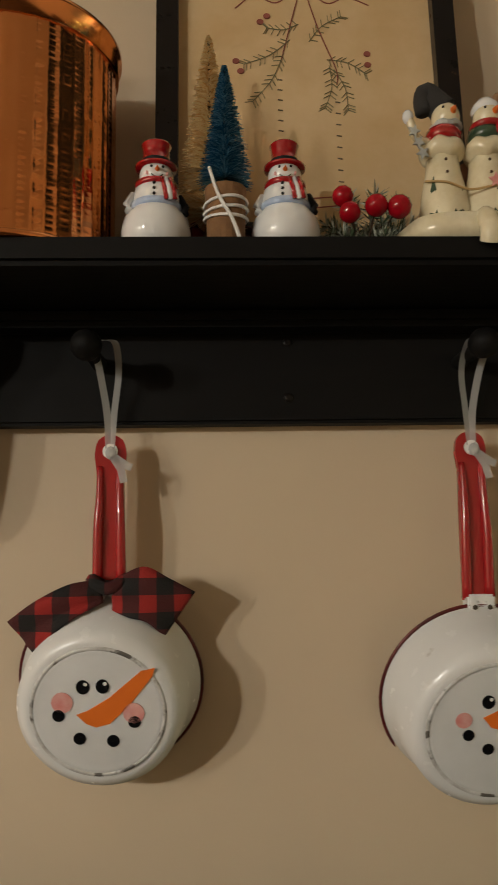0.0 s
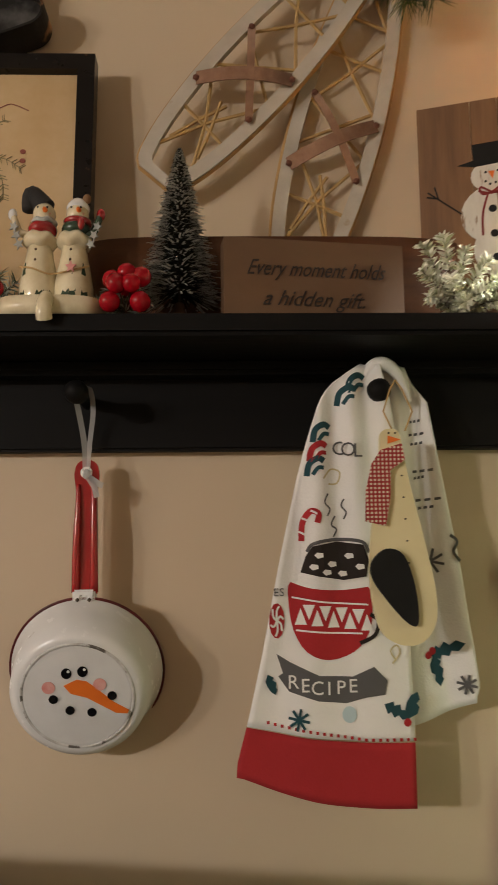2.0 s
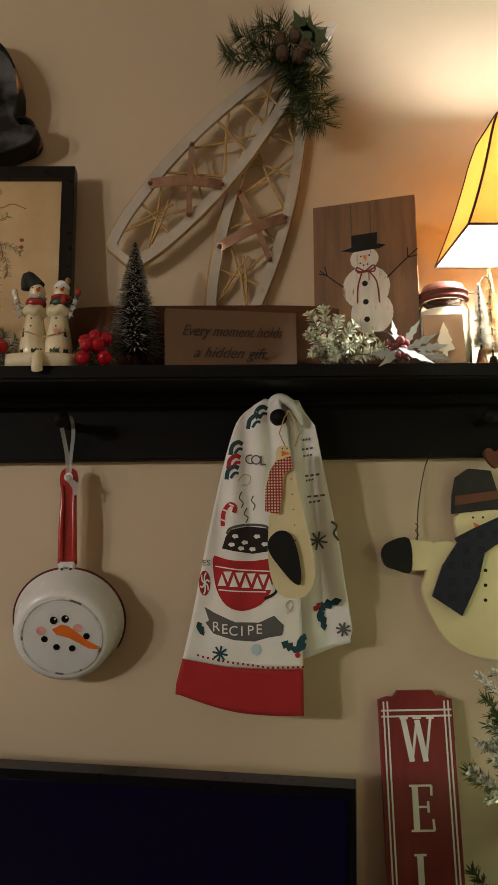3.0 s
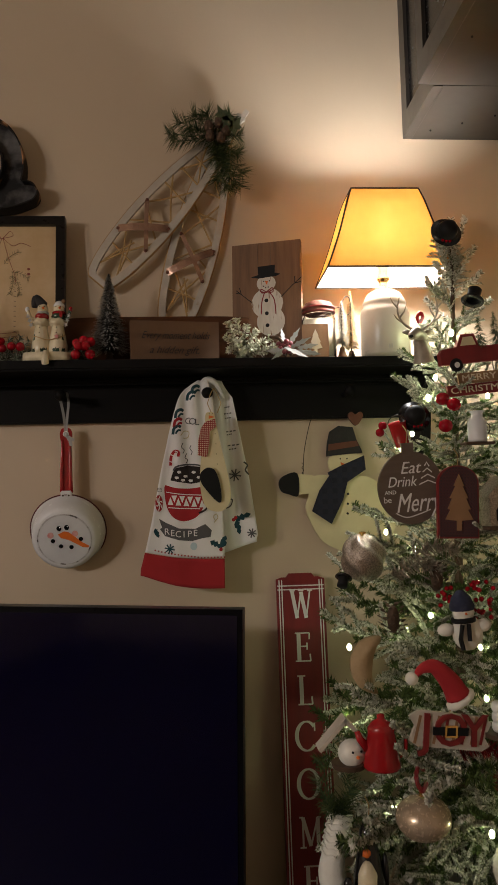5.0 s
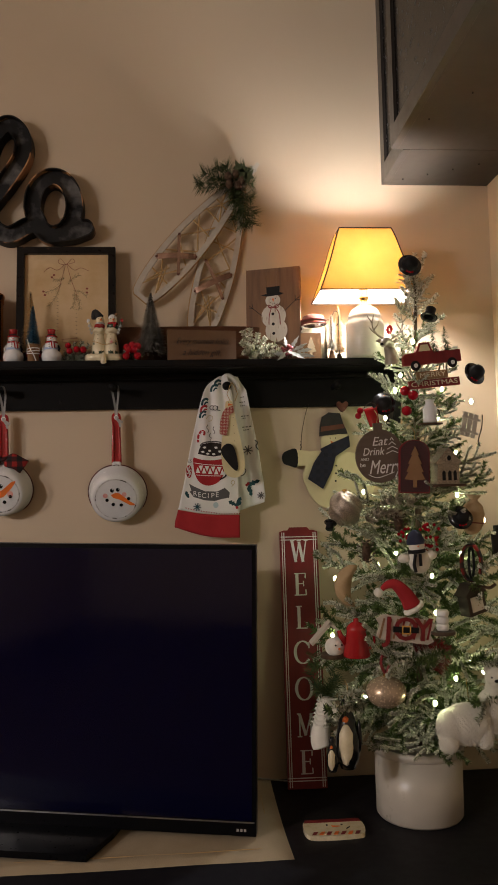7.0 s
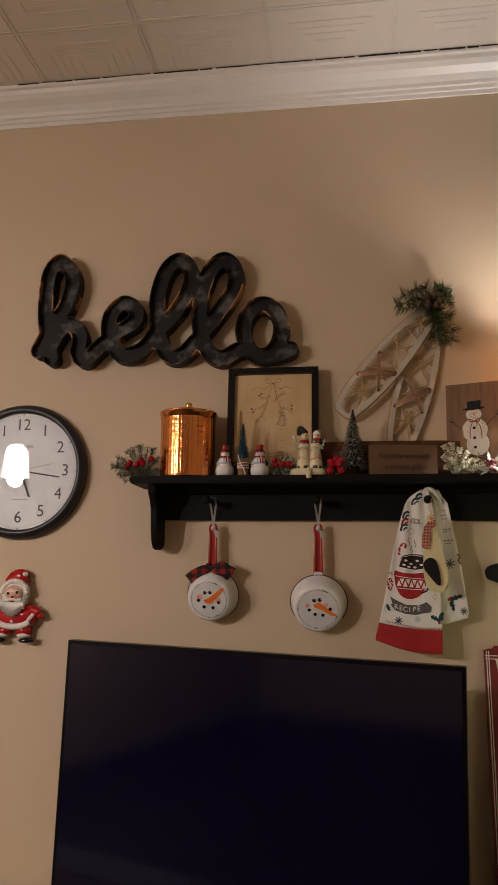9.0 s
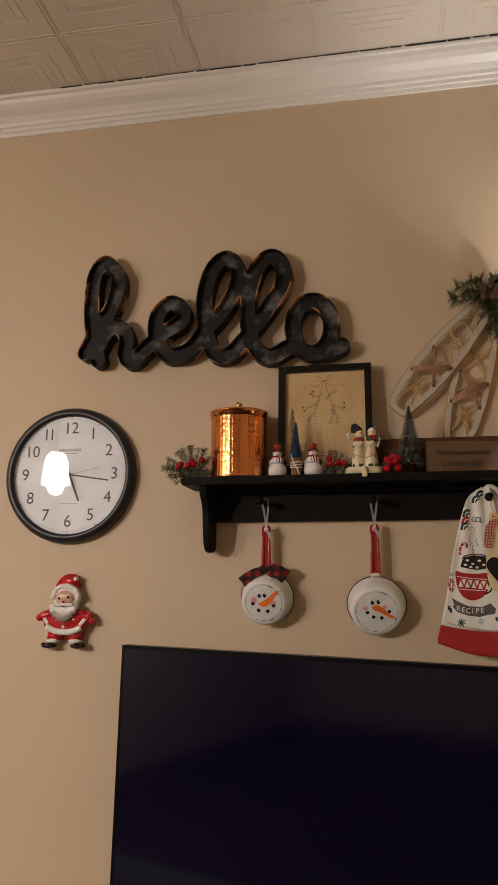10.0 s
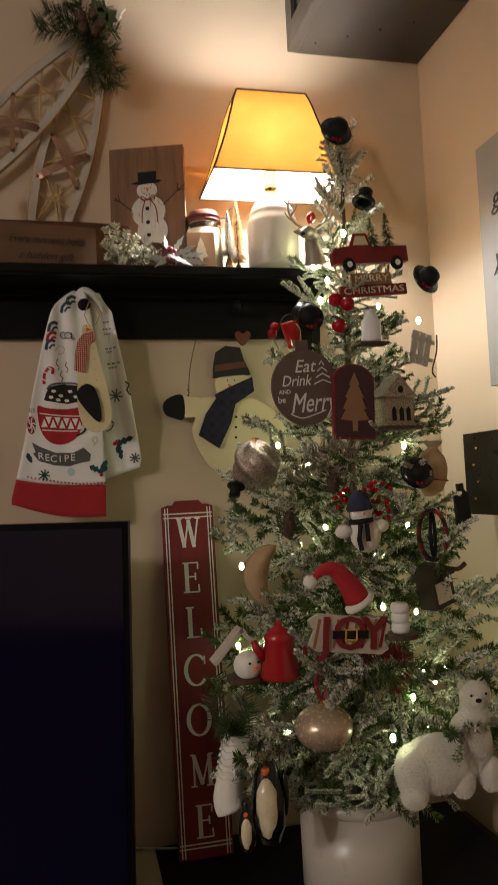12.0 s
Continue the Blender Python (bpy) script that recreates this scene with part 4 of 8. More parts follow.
# ---- painted saucepans ----
def winged_bow(t, knot):
    """Two stiff folded wings of checked ribbon, hanging from a small knot."""
    wings = (([(-0.004, 0.003), (-0.026, 0.001), (-0.052, -0.011), (-0.076, -0.027)], [(-0.003, -0.014), (-0.022, -0.024), (-0.040, -0.038), (-0.053, -0.054)]),
             ([(0.005, 0.002), (0.027, 0.013), (0.048, 0.004), (0.068, -0.007)], [(0.004, -0.020), (0.018, -0.025), (0.031, -0.029), (0.044, -0.041)]))
    for top, low in wings:
        a, b = spline(top, 5), spline(low, 5)
        bm = bmesh.new()
        for back in (0, 1):
            rows = []
            for i in range(len(a)):
                u = i / (len(a) - 1)
                row = []
                for j in range(9):
                    v = j / 8
                    x, z = (a[i][k] + (b[i][k] - a[i][k]) * v for k in (0, 1))
                    y = 0.008 * math.sin(math.pi * u) * (-1 if not back else 0.7) + 0.0028 * math.sin(v * 9 + u * 4) * (1 - 0.4 * u) + 0.004 * u
                    row.append(bm.verts.new((knot[0] + x * (1 - 0.03 * back), knot[1] + y, knot[2] + z)))
                rows.append(row)
            for p, q in zip(rows, rows[1:]):
                for j in range(8):
                    bm.faces.new((p[j], p[j + 1], q[j + 1], q[j]))
        bm.normal_update()
        bmesh.ops.solidify(bm, geom=bm.faces[:], thickness=0.0008)
        part("wing", bm, "buffalo", t, "red and black buffalo check ribbon", smooth=True)
    part("knot", tube([(knot[0] + 0.0125 * math.cos(q), knot[1] + 0.006 + 0.009 * math.sin(q), knot[2] + 0.003 * math.cos(2 * q)) for q in np.linspace(0, 6.28, 17)[:-1]], 0.0052, 7, closed=True), "buffalo", t, smooth=True)


def saucepan(x, zr, r, rb, dx, tilt, label, face, with_bow):
    """Hangs by its handle from a peg, base to the room. r: rim radius; rb: base radius."""
    t = thing("painted_saucepan", (x, WALL, zr), label, "saucepan", "saucepans on the pegs")
    D = 0.066
    turn = Matrix.Rotation(math.radians(tilt), 4, "X") @ Matrix.Rotation(math.radians(dx), 4, "Z")
    prof = [(r - 0.0025, 0.012), (r + 0.002, 0.011), (r + 0.0028, 0.014), (r + 0.001, 0.017), (r - 0.002, 0.019), (r - 0.007, 0.034), (rb + 0.009, D - 0.006), (rb + 0.003, D - 0.001), (rb - 0.001, D + 0.0005), (rb - 0.004, D), (0, D)]
    wall_bm = lathe([(r - 0.001, 0.015)] + prof[4:], 56, None, (0, 0, 0), "y")
    part("bowl", placed(wall_bm, turn), "white_enamel", t, "chipped white enamel", smooth=True)
    part("rim", placed(lathe([(r - 0.0025, 0.0125), (r + 0.0008, 0.0120), (r + 0.0016, 0.0138), (r + 0.0006, 0.0155), (r - 0.0025, 0.0125)], 56, None, (0, 0, 0), "y"), turn), "rim_red", t, "dark red rolled rim", smooth=True)
    part("base", placed(lathe([(rb - 0.003, D - 0.001), (rb - 0.0035, D + 0.0012), (rb - 0.008, D + 0.0006), (rb - 0.012, D + 0.0012), (0, D + 0.0012)], 56, None, (0, 0, 0), "y"), turn), "scuffed_enamel", t, "scuffed white painted base", smooth=True)
    part("worn_edge", placed(lathe([(rb - 0.0022, D - 0.0004), (rb - 0.0030, D + 0.0016), (rb - 0.0052, D + 0.0014), (rb - 0.0060, D)], 64, None, (0, 0, 0), "y"), turn), "chipped", t, "chipped grey edge of the base", smooth=True)
    yf = -D - 0.0014
    for mat, name, outline in face:
        k = 0.0006 * (1 + 0.15 * ("glint" in name) * 4)
        part(name, placed(slab(outline, yf - k, yf), turn), mat, t, bevel=0)
    z0, top, w = r * 0.93, 1.594 - zr, 0.0125
    pts = [(x * 0.86, z) for x, z in spline([(-0.0142, z0), (-0.0138, z0 + 0.05), (-0.0128, top - 0.040), (-0.0134, top - 0.028), (-0.0150, top - 0.016), (-0.0115, top - 0.0045), (0, top), (0.0115, top - 0.0045), (0.0150, top - 0.016), (0.0134, top - 0.028), (0.0128, top - 0.040), (0.0138, z0 + 0.05), (0.0142, z0)], 3)]
    part("handle", slab(pts, -0.034, -0.029), "red_enamel", t, "glossy red channelled handle", bevel=0.0012)
    for s in (-1, 1):
        part("flange", tube(spline([(s * 0.0092, -0.034, z0 + 0.002), (s * 0.0090, -0.037, z0 + 0.05), (s * 0.0080, -0.036, top - 0.050), (s * 0.0084, -0.034, top - 0.026)], 4), 0.0040, 10, taper=[0.0046 - 0.0022 * i / 12 for i in range(13)]), "red_enamel", t, smooth=True)
    part("hang_hole", lathe([(0.0062, 0.0362), (0.0062, 0.0366), (0, 0.0367)], 18, None, (0, 0, top - 0.014), "y"), "cotton", t, "white plugged hanging hole")
    part("socket", placed(slab([(-0.011, z0 - 0.014), (-0.004, z0 - 0.014), (-0.002, z0 - 0.002), (0.002, z0 - 0.002), (0.004, z0 - 0.014), (0.011, z0 - 0.014), (0.0115, z0 + 0.005), (-0.0115, z0 + 0.005)], -0.042, -0.026), Matrix()), "white_enamel", t, bevel=0.004)
    for s in (-1, 1):
        part("rivet", ball((s * 0.006, -0.0425, z0 - 0.005), 0.0022, sub=1), "wire", t)
    py = BACK - 0.045 - WALL
    for s in (-1, 1):
        bm = bmesh.new()
        line = spline([(0.001 * s, -0.036, top - 0.012), (s * 0.003, -0.036, top + 0.018), (s * 0.0075, -0.045, 1.655 - zr - 0.012), (s * 0.008, py, 1.655 - zr + 0.006), (0, py, 1.655 - zr + 0.0095)], 5)
        rows = [[bm.verts.new((p[0] + e * 0.0028, p[1] - 0.001 * e * s, p[2])) for e in (-1, 1)] for p in line]
        for a, b in zip(rows, rows[1:]):
            bm.faces.new((a[0], a[1], b[1], b[0]))
        part("ribbon", bm, "ribbon", t, "sheer white ribbon loop", smooth=True)
    part("ribbon_knot", ball((0.001, -0.040, top - 0.016), 0.0046, None, (1, 0.8, 1.2)), "ribbon", t)
    for s, l in ((1, 0.017), (0.4, 0.022)):
        part("ribbon_tail", strip([(0.002, top - 0.018), (0.006 + 0.008 * s, top - 0.018 - l * 0.5), (0.008 + 0.010 * s, top - 0.018 - l * (0.6 if s == 1 else 1))], 0.006, -0.041, 0.0004), "ribbon", t)
    if with_bow:
        winged_bow(t, (0.001, -0.052, z0 + 0.006))
    return t


def pan_face(scale, eyes, eye_r, nose, cheeks, cheek_r, coals, coal_r):
    f = []
    for x, z in cheeks:
        f.append(("pink", "cheek", oval(x * scale, -z * scale, cheek_r * scale, cheek_r * scale, 16)))
    f.append(("orange", "nose", [(x * scale, -z * scale) for x, z in nose]))
    for x, z in coals:
        f.append(("gloss_black", "coal", oval(x * scale, -z * scale, coal_r * scale, coal_r * scale, 14)))
    for x, z in eyes:
        f.append(("gloss_black", "eye", oval(x * scale, -z * scale, eye_r * scale, eye_r * 1.1 * scale, 16)))
        f.append(("white", "eye_glint", oval((x + eye_r * 0.4) * scale, -(z - eye_r * 0.45) * scale, eye_r * 0.28 * scale, eye_r * 0.28 * scale, 10)))
    return f


saucepan(-0.0915, 1.400, 0.0735, 0.0535, -2.5, 16, "white enamel saucepan with painted snowman face and checked bow",
         pan_face(0.000297, [(-35, -68), (14, -70)], 17, [(-53, 5), (-25, -6), (30, -40), (110, -110), (145, -118), (138, -96), (80, -20), (30, 28), (-5, 38), (-30, 28)], [(-88, -27), (90, 0)], 27, [(-98, 7), (-47, 68), (37, 74), (91, 23)], 16), True)
saucepan(0.205, 1.383, 0.0785, 0.0580, 0, 19, "white enamel saucepan painted as a snowman, hanging by white ribbon",
         pan_face(0.000455, [(-21, -54), (13, -58)], 11, [(-28, -26), (0, -40), (20, -36), (40, -20), (75, 12), (108, 32), (104, 40), (80, 38), (20, 2), (-14, -8)], [(-60, -22), (48, -28)], 14, [(-51, 5), (-17, 31), (29, 36), (73, -2)], 10), False)


# ---- towel on the third peg ----
def P25(px, py):
    return (0.504 + (px - 530) * 0.00065, 1.669 - (py - 688) * 0.000664)


def fold_y(x, z):
    """Depth of the towel's front: folds gathered at the peg that flatten below."""
    k = max(0.0, min(1.0, (z - 1.26) / 0.42))
    return -0.012 - 0.030 * k ** 3 + (0.0036 * math.sin((x - 0.45) * (60 + 150 * k)) + 0.0010 * math.sin((x - 0.4) * 120 + z * 20)) * (0.35 + 0.65 * k)


def sheet(left, right, zs, y_of, n=26):
    bm, rows = bmesh.new(), []
    for z in zs:
        xl, xr = np.interp(-z, [-q[1] for q in left], [q[0] for q in left]), np.interp(-z, [-q[1] for q in right], [q[0] for q in right])
        rows.append([(xl + (xr - xl) * i / n, z) for i in range(n + 1)])
    vs = [[bm.verts.new((x, y_of(x, z), z)) for x, z in r] for r in rows]
    for a, b in zip(vs, vs[1:]):
        for i in range(n):
            bm.faces.new((a[i], a[i + 1], b[i + 1], b[i]))
    bm.normal_update()
    bmesh.ops.solidify(bm, geom=bm.faces[:], thickness=0.0014)
    return bm


def kitchen_towel():
    t = thing("kitchen_towel", (0, 0, 0), "white printed kitchen towel with a red band, on a peg", "towel")
    left = [(0.486, 1.686), (0.452, 1.665), (0.441, 1.647), (0.420, 1.575), (0.401, 1.491), (0.380, 1.385), (0.370, 1.330), (0.358, 1.27), (0.357, 1.24)]
    right = [(0.500, 1.690), (0.515, 1.64), (0.527, 1.50), (0.531, 1.35), (0.530, 1.24)]

    def droop(x, z):
        return z + (0.030 * (1 - (x - 0.363) / 0.167) - 0.010 * math.sin(math.pi * min(max((x - 0.363) / 0.167, 0), 1))) * max(0, min(1, (1.40 - z) / 0.14))
    zs = [1.684 - (1.684 - 1.318) * i / 44 for i in range(45)]
    body = sheet(left, right, zs, fold_y)
    band = sheet(left, right, [1.3165 - (1.3165 - 1.256) * i / 8 for i in range(9)], fold_y)
    for bm in (body, band):
        for v in bm.verts:
            v.co.z = droop(v.co.x, v.co.z) - 0.004
            v.co.y += 0.0008
    part("cloth", body, "cotton", t, "white printed cotton", smooth=True)
    part("band", band, "red_cotton", t, "plain red woven band", smooth=True)
    bl = [(0.505, 1.685), (0.506, 1.60), (0.515, 1.50), (0.524, 1.40), (0.528, 1.312)]
    br = [(0.532, 1.680), (0.555, 1.646), (0.571, 1.56), (0.587, 1.474), (0.597, 1.40), (0.603, 1.342), (0.600, 1.33)]

    def back_y(x, z):
        k = max(0.0, min(1.0, (z - 1.30) / 0.38))
        return 0.010 - 0.030 * k ** 2 + 0.005 * math.sin((x - 0.50) * (80 + 90 * k) + 1.2)
    back = sheet(bl, br, [1.682 - (1.682 - 1.322) * i / 40 for i in range(41)], back_y)
    for v in back.verts:
        v.co.y += 0.0010
        v.co.z += 0.022 * (v.co.x - 0.528) / 0.07 * max(0, min(1, (1.42 - v.co.z) / 0.1))
    part("cloth", back, "cotton", t, "white printed cotton fold", smooth=True)
    top = bmesh.new()
    arch = spline([(0.484, -0.026, 1.650), (0.490, -0.034, 1.672), (0.504, -0.038, 1.682), (0.522, -0.032, 1.672), (0.536, -0.022, 1.646)], 6)
    tube(arch, 0.005, 8, top, taper=[0.0015 + 0.0055 * math.sin(math.pi * (i + 0.3) / (len(arch) + 0.6)) for i in range(len(arch))])
    part("gathered_fold", top, "cotton", t, smooth=True)

    def print_on(name, mat, outline, back_side=False, lift=0.0016, label=""):
        pts = [P25(*q) for q in outline]
        f = back_y if back_side else (lambda x, z: fold_y(x, z))
        bm = bmesh.new()
        face = bm.faces.new([bm.verts.new((x, 0, z)) for x, z in pts])
        bmesh.ops.triangulate(bm, faces=[face])
        bmesh.ops.subdivide_edges(bm, edges=bm.edges[:], cuts=2, use_grid_fill=True)
        for v in bm.verts:
            v.co.y = f(v.co.x, v.co.z) - lift
        part(name, bm, mat, t, label)

    def stroke(name, mat, pts, w=3.0, back_side=False, lift=0.0020):
        p = [Vector(q) for q in spline(pts, 5)]
        for a, b in ((0, len(p)),):
            l, r = [], []
            for i in range(len(p)):
                d = (p[min(i + 1, len(p) - 1)] - p[max(i - 1, 0)]).normalized() * w / 2
                l.append((p[i].x - d.y, p[i].y + d.x)), r.append((p[i].x + d.y, p[i].y - d.x))
            bm = bmesh.new()
            f = back_y if back_side else fold_y
            vs = [[bm.verts.new((*[P25(*q)[0]], f(*P25(*q)) - lift, P25(*q)[1])) for q in side] for side in (l, r)]
            for i in range(len(p) - 1):
                bm.faces.new((vs[0][i], vs[0][i + 1], vs[1][i + 1], vs[1][i]))
            part(name, bm, mat, t)
    print_on("mug_print", "red_cotton", spline([(388, 992), (420, 1001), (465, 1004), (506, 1000), (512, 1030), (506, 1066), (484, 1094), (446, 1106), (412, 1094), (392, 1062), (385, 1020)], 3, True))
    print_on("cocoa_print", "cocoa", [(404, 978), (412, 954), (422, 940), (460, 933), (500, 938), (508, 960), (504, 985), (470, 990), (430, 984)], lift=0.0019)
    for x, y in ((432, 953), (452, 966), (478, 954), (494, 970), (444, 978), (468, 980), (424, 970)):
        print_on("marshmallow_print", "cotton", [(x - 7, y), (x - 3, y - 4), (x + 6, y - 3), (x + 7, y + 3), (x - 2, y + 5)], lift=0.0023)
    for a in range(9):
        x, dy = 394 + a * 12.5, a * 1.2
        tri = [(x, 1024 + dy), (x + 18, 1024 + dy), (x + 9, 1046 + dy)] if a % 2 else [(x, 1054 + dy), (x + 18, 1054 + dy), (x + 9, 1030 + dy)]
        print_on("triangle_print", "cotton", tri, lift=0.0022)
    stroke("zigzag_print", "cotton", [(390, 1014), (440, 1022), (505, 1026)], 2.5)
    stroke("zigzag_print", "cotton", [(396, 1062), (440, 1066), (496, 1068)], 2.5)
    stroke("mug_rim_print", "grey_print", [(414, 948), (424, 936), (460, 930), (498, 934), (508, 950)], 5, lift=0.0024)
    stroke("mug_rim_print", "cotton", [(388, 990), (420, 1000), (465, 1003), (508, 998)], 3, lift=0.0024)
    stroke("handle_print", "cocoa", [(508, 1040), (520, 1050), (515, 1070), (492, 1082)], 6)
    print_on("banner_print", "grey_print", [(366, 1096), (386, 1108), (430, 1128), (480, 1130), (512, 1116), (532, 1136), (522, 1140), (528, 1156), (500, 1160), (470, 1168), (428, 1164), (384, 1150), (368, 1128), (378, 1122)])
    for i, ch in enumerate("RECIPE"):
        px, py = 390 + i * 18, 1134 + (3, 8, 12, 13, 12, 10)[i]
        x, z = P25(px, py)
        words(ch, 0.0185, (x, fold_y(x, z) - 0.0026, z), "cotton", t, thick=0.0002, name="letter")
    for i, ch in enumerate("COL"):
        x, z = P25(464 + i * 14, 796 + i * 2)
        words(ch, 0.0195, (x, fold_y(x, z) - 0.0042, z), "grey_print", t, thick=0.0002, name="letter")
    for i, ch in enumerate("ES"):
        x, z = P25(366 + i * 9, 1007)
        words(ch, 0.011, (x, fold_y(x, z) - 0.0026, z), "grey_print", t, thick=0.0002, name="letter")
    for pts in ([(447, 862), (442, 875), (450, 885), (446, 895)], [(458, 895), (452, 908), (460, 915), (455, 926)], [(472, 870), (468, 880), (475, 890), (471, 900)]):
        stroke("steam_print", "grey_print", pts, 2.5)
    stroke("candy_cane_print", "red_cotton", [(406, 932), (408, 905), (420, 888), (432, 892), (430, 905)], 9)
    for x, y in ((407, 920), (412, 900), (425, 889)):
        stroke("candy_cane_print", "cotton", [(x - 5, y - 2), (x, y), (x + 5, y + 3)], 3, lift=0.0024)
    print_on("peppermint_print", "red_cotton", [(367 + 12 * math.cos(a), 1048 + 26 * math.sin(a)) for a in np.linspace(0, 6.28, 14)[:-1]])
    for a in (0.3, 1.4, 2.5, 3.6, 4.7, 5.8):
        stroke("peppermint_print", "cotton", [(367, 1048), (367 + 6 * math.cos(a), 1048 + 14 * math.sin(a)), (367 + 10 * math.cos(a + 0.4), 1048 + 23 * math.sin(a + 0.4))], 3, lift=0.0024)
    for x, y, mat in ((475, 718, "teal"), (490, 700, "teal"), (437, 772, "teal"), (432, 800, "red_cotton"), (428, 822, "teal")):
        stroke("script_print", mat, [(x - 13, y + 14), (x - 9, y - 4), (x + 4, y - 12), (x + 13, y - 8)], 9)
        stroke("script_print", mat, [(x - 4, y + 12), (x + 4, y + 2), (x + 13, y + 2)], 6)
    stroke("swirl_print", "gold_print", [(440, 840), (452, 826), (466, 830), (462, 846), (448, 848)], 2.5)
    stroke("swirl_print", "gold_print", [(540, 1112), (552, 1098), (548, 1086), (538, 1094), (546, 1108)], 2.5)
    print_on("dot_print", "pale_blue", [(474 + 11 * math.cos(a), 1184 + 12 * math.sin(a)) for a in np.linspace(0, 6.28, 14)[:-1]])

    def star(cx, cy, r, mat, bs):
        for a in range(4):
            c, s = math.cos(a * math.pi / 4 + 0.2), math.sin(a * math.pi / 4 + 0.2)
            stroke("star_print", mat, [(cx - c * r, cy - s * r), (cx, cy), (cx + c * r, cy + s * r)], 4, bs)
    star(398, 1190, 16, "teal", False)
    star(612, 965, 20, "grey_print", True)
    star(662, 1150, 15, "grey_print", True)

    def leaf(cx, cy, l, w, ang, bs):
        c, s = math.cos(ang), math.sin(ang)
        o = [(-l, 0), (-l * 0.5, -w), (-l * 0.35, -w * 0.5), (0, -w * 1.1), (l * 0.2, -w * 0.45), (l * 0.6, -w * 0.8), (l, 0), (l * 0.55, w * 0.7), (l * 0.2, w * 0.4), (0, w), (-l * 0.35, w * 0.5), (-l * 0.5, w)]
        print_on("holly_print", "teal", [(cx + x * c - y * s, cy + x * s + y * c) for x, y in o], bs)
    leaf(545, 1180, 22, 10, 0.5, False), leaf(570, 1172, 20, 10, -1.2, False), leaf(358, 1140, 16, 7, 1.2, False)
    leaf(634, 1098, 28, 11, -0.35, True), leaf(618, 1130, 24, 10, 1.35, True)
    for x, y, bs in ((560, 1196, False), (604, 1106, True), (611, 1100, True)):
        print_on("berry_print", "red_cotton", [(x + 6 * math.cos(a), y + 6 * math.sin(a)) for a in np.linspace(0, 6.28, 10)[:-1]], bs, 0.0022)
    for y, x0, x1 in ((752, 582, 600), (772, 580, 606), (786, 583, 604), (828, 586, 620), (838, 588, 606), (872, 590, 632), (884, 594, 620)):
        for k in range(3):
            a = x0 + (x1 - x0) * k / 3
            print_on("text_bar", "grey_print", [(a, y - 2 - k), (a + (x1 - x0) / 4.6, y - 3 - k), (a + (x1 - x0) / 4.6, y + 1 - k), (a, y + 2 - k)], True, 0.0018)
    stroke("script_print", "grey_print", [(640, 925), (652, 935), (645, 950), (656, 965)], 5, True)
    stroke("script_print", "grey_print", [(580, 1070), (595, 1062), (602, 1045), (596, 1040)], 4, True)
    for i in range(22):
        x, y = 352 + i * 10.4, 1193 + 27 * min(1, i / 14) ** 0.8
        print_on("dotted_line", "red_cotton", [(x - 2.2, y - 2.2), (x + 2.2, y - 2.2), (x + 2.2, y + 2.2), (x - 2.2, y + 2.2)])


kitchen_towel()


def duck_ornament():
    t = thing("wooden_goose_ornament", (0.515, -0.058, 1.42), "cream wooden goose ornament with gingham scarf, over the towel", "ornament")

    def Q(px, py):
        x, z = P25(px, py)
        return ((x - 0.515) * 0.96, (z - 1.42) * 0.96 + 0.004)
    out = [Q(*q) for q in spline([(527, 768), (545, 772), (551, 800), (560, 850), (578, 930), (592, 1000), (592, 1050), (570, 1080), (535, 1082), (508, 1060), (496, 1000), (500, 920), (512, 850), (516, 800), (518, 776)], 4, True)]
    part("body", slab(out, -0.004, 0.004), "cream", t, "yellowed cream paint", bevel=0.0015)
    part("wing", slab([Q(*q) for q in spline([(520, 945), (545, 955), (560, 1000), (563, 1050), (548, 1052), (515, 1015), (496, 985), (498, 962)], 4, True)], -0.010, -0.0045), "black", t, "black wooden wing", bevel=0.0012)
    sc = slab([Q(*q) for q in [(516, 800), (548, 790), (552, 815), (530, 830), (528, 870), (520, 912), (490, 905), (492, 860), (502, 820)]], -0.009, -0.0045)
    part("scarf", sc, "gingham", t, "red gingham scarf", bevel=0.001)
    for k in range(6):
        part("stitch_mark", slab(oval(*Q(548 + k * 1.5, 838 + k * 32), 0.0012, 0.0008, 8), -0.0046, -0.0039), "sign_ink", t)
    part("face_mark", slab([Q(528, 778), Q(548, 784), Q(528, 790)], -0.0052, -0.0039), "orange", t)
    for px in (530, 540):
        part("face_mark", slab(oval(*Q(px, 774), 0.0010, 0.0010, 8), -0.005, -0.0039), "black", t)
    for s in (-1, 1):
        part("hanger", tube([(0.006 * s, -0.001, Q(533, 770)[1]), (0.014 * s, 0.0, Q(533, 740)[1]), (0.006 * s, 0.004, Q(533, 705)[1]), (0, 0.006, Q(533, 690)[1])], 0.0009, 5), "jute", t, "raffia loop")


duck_ornament()


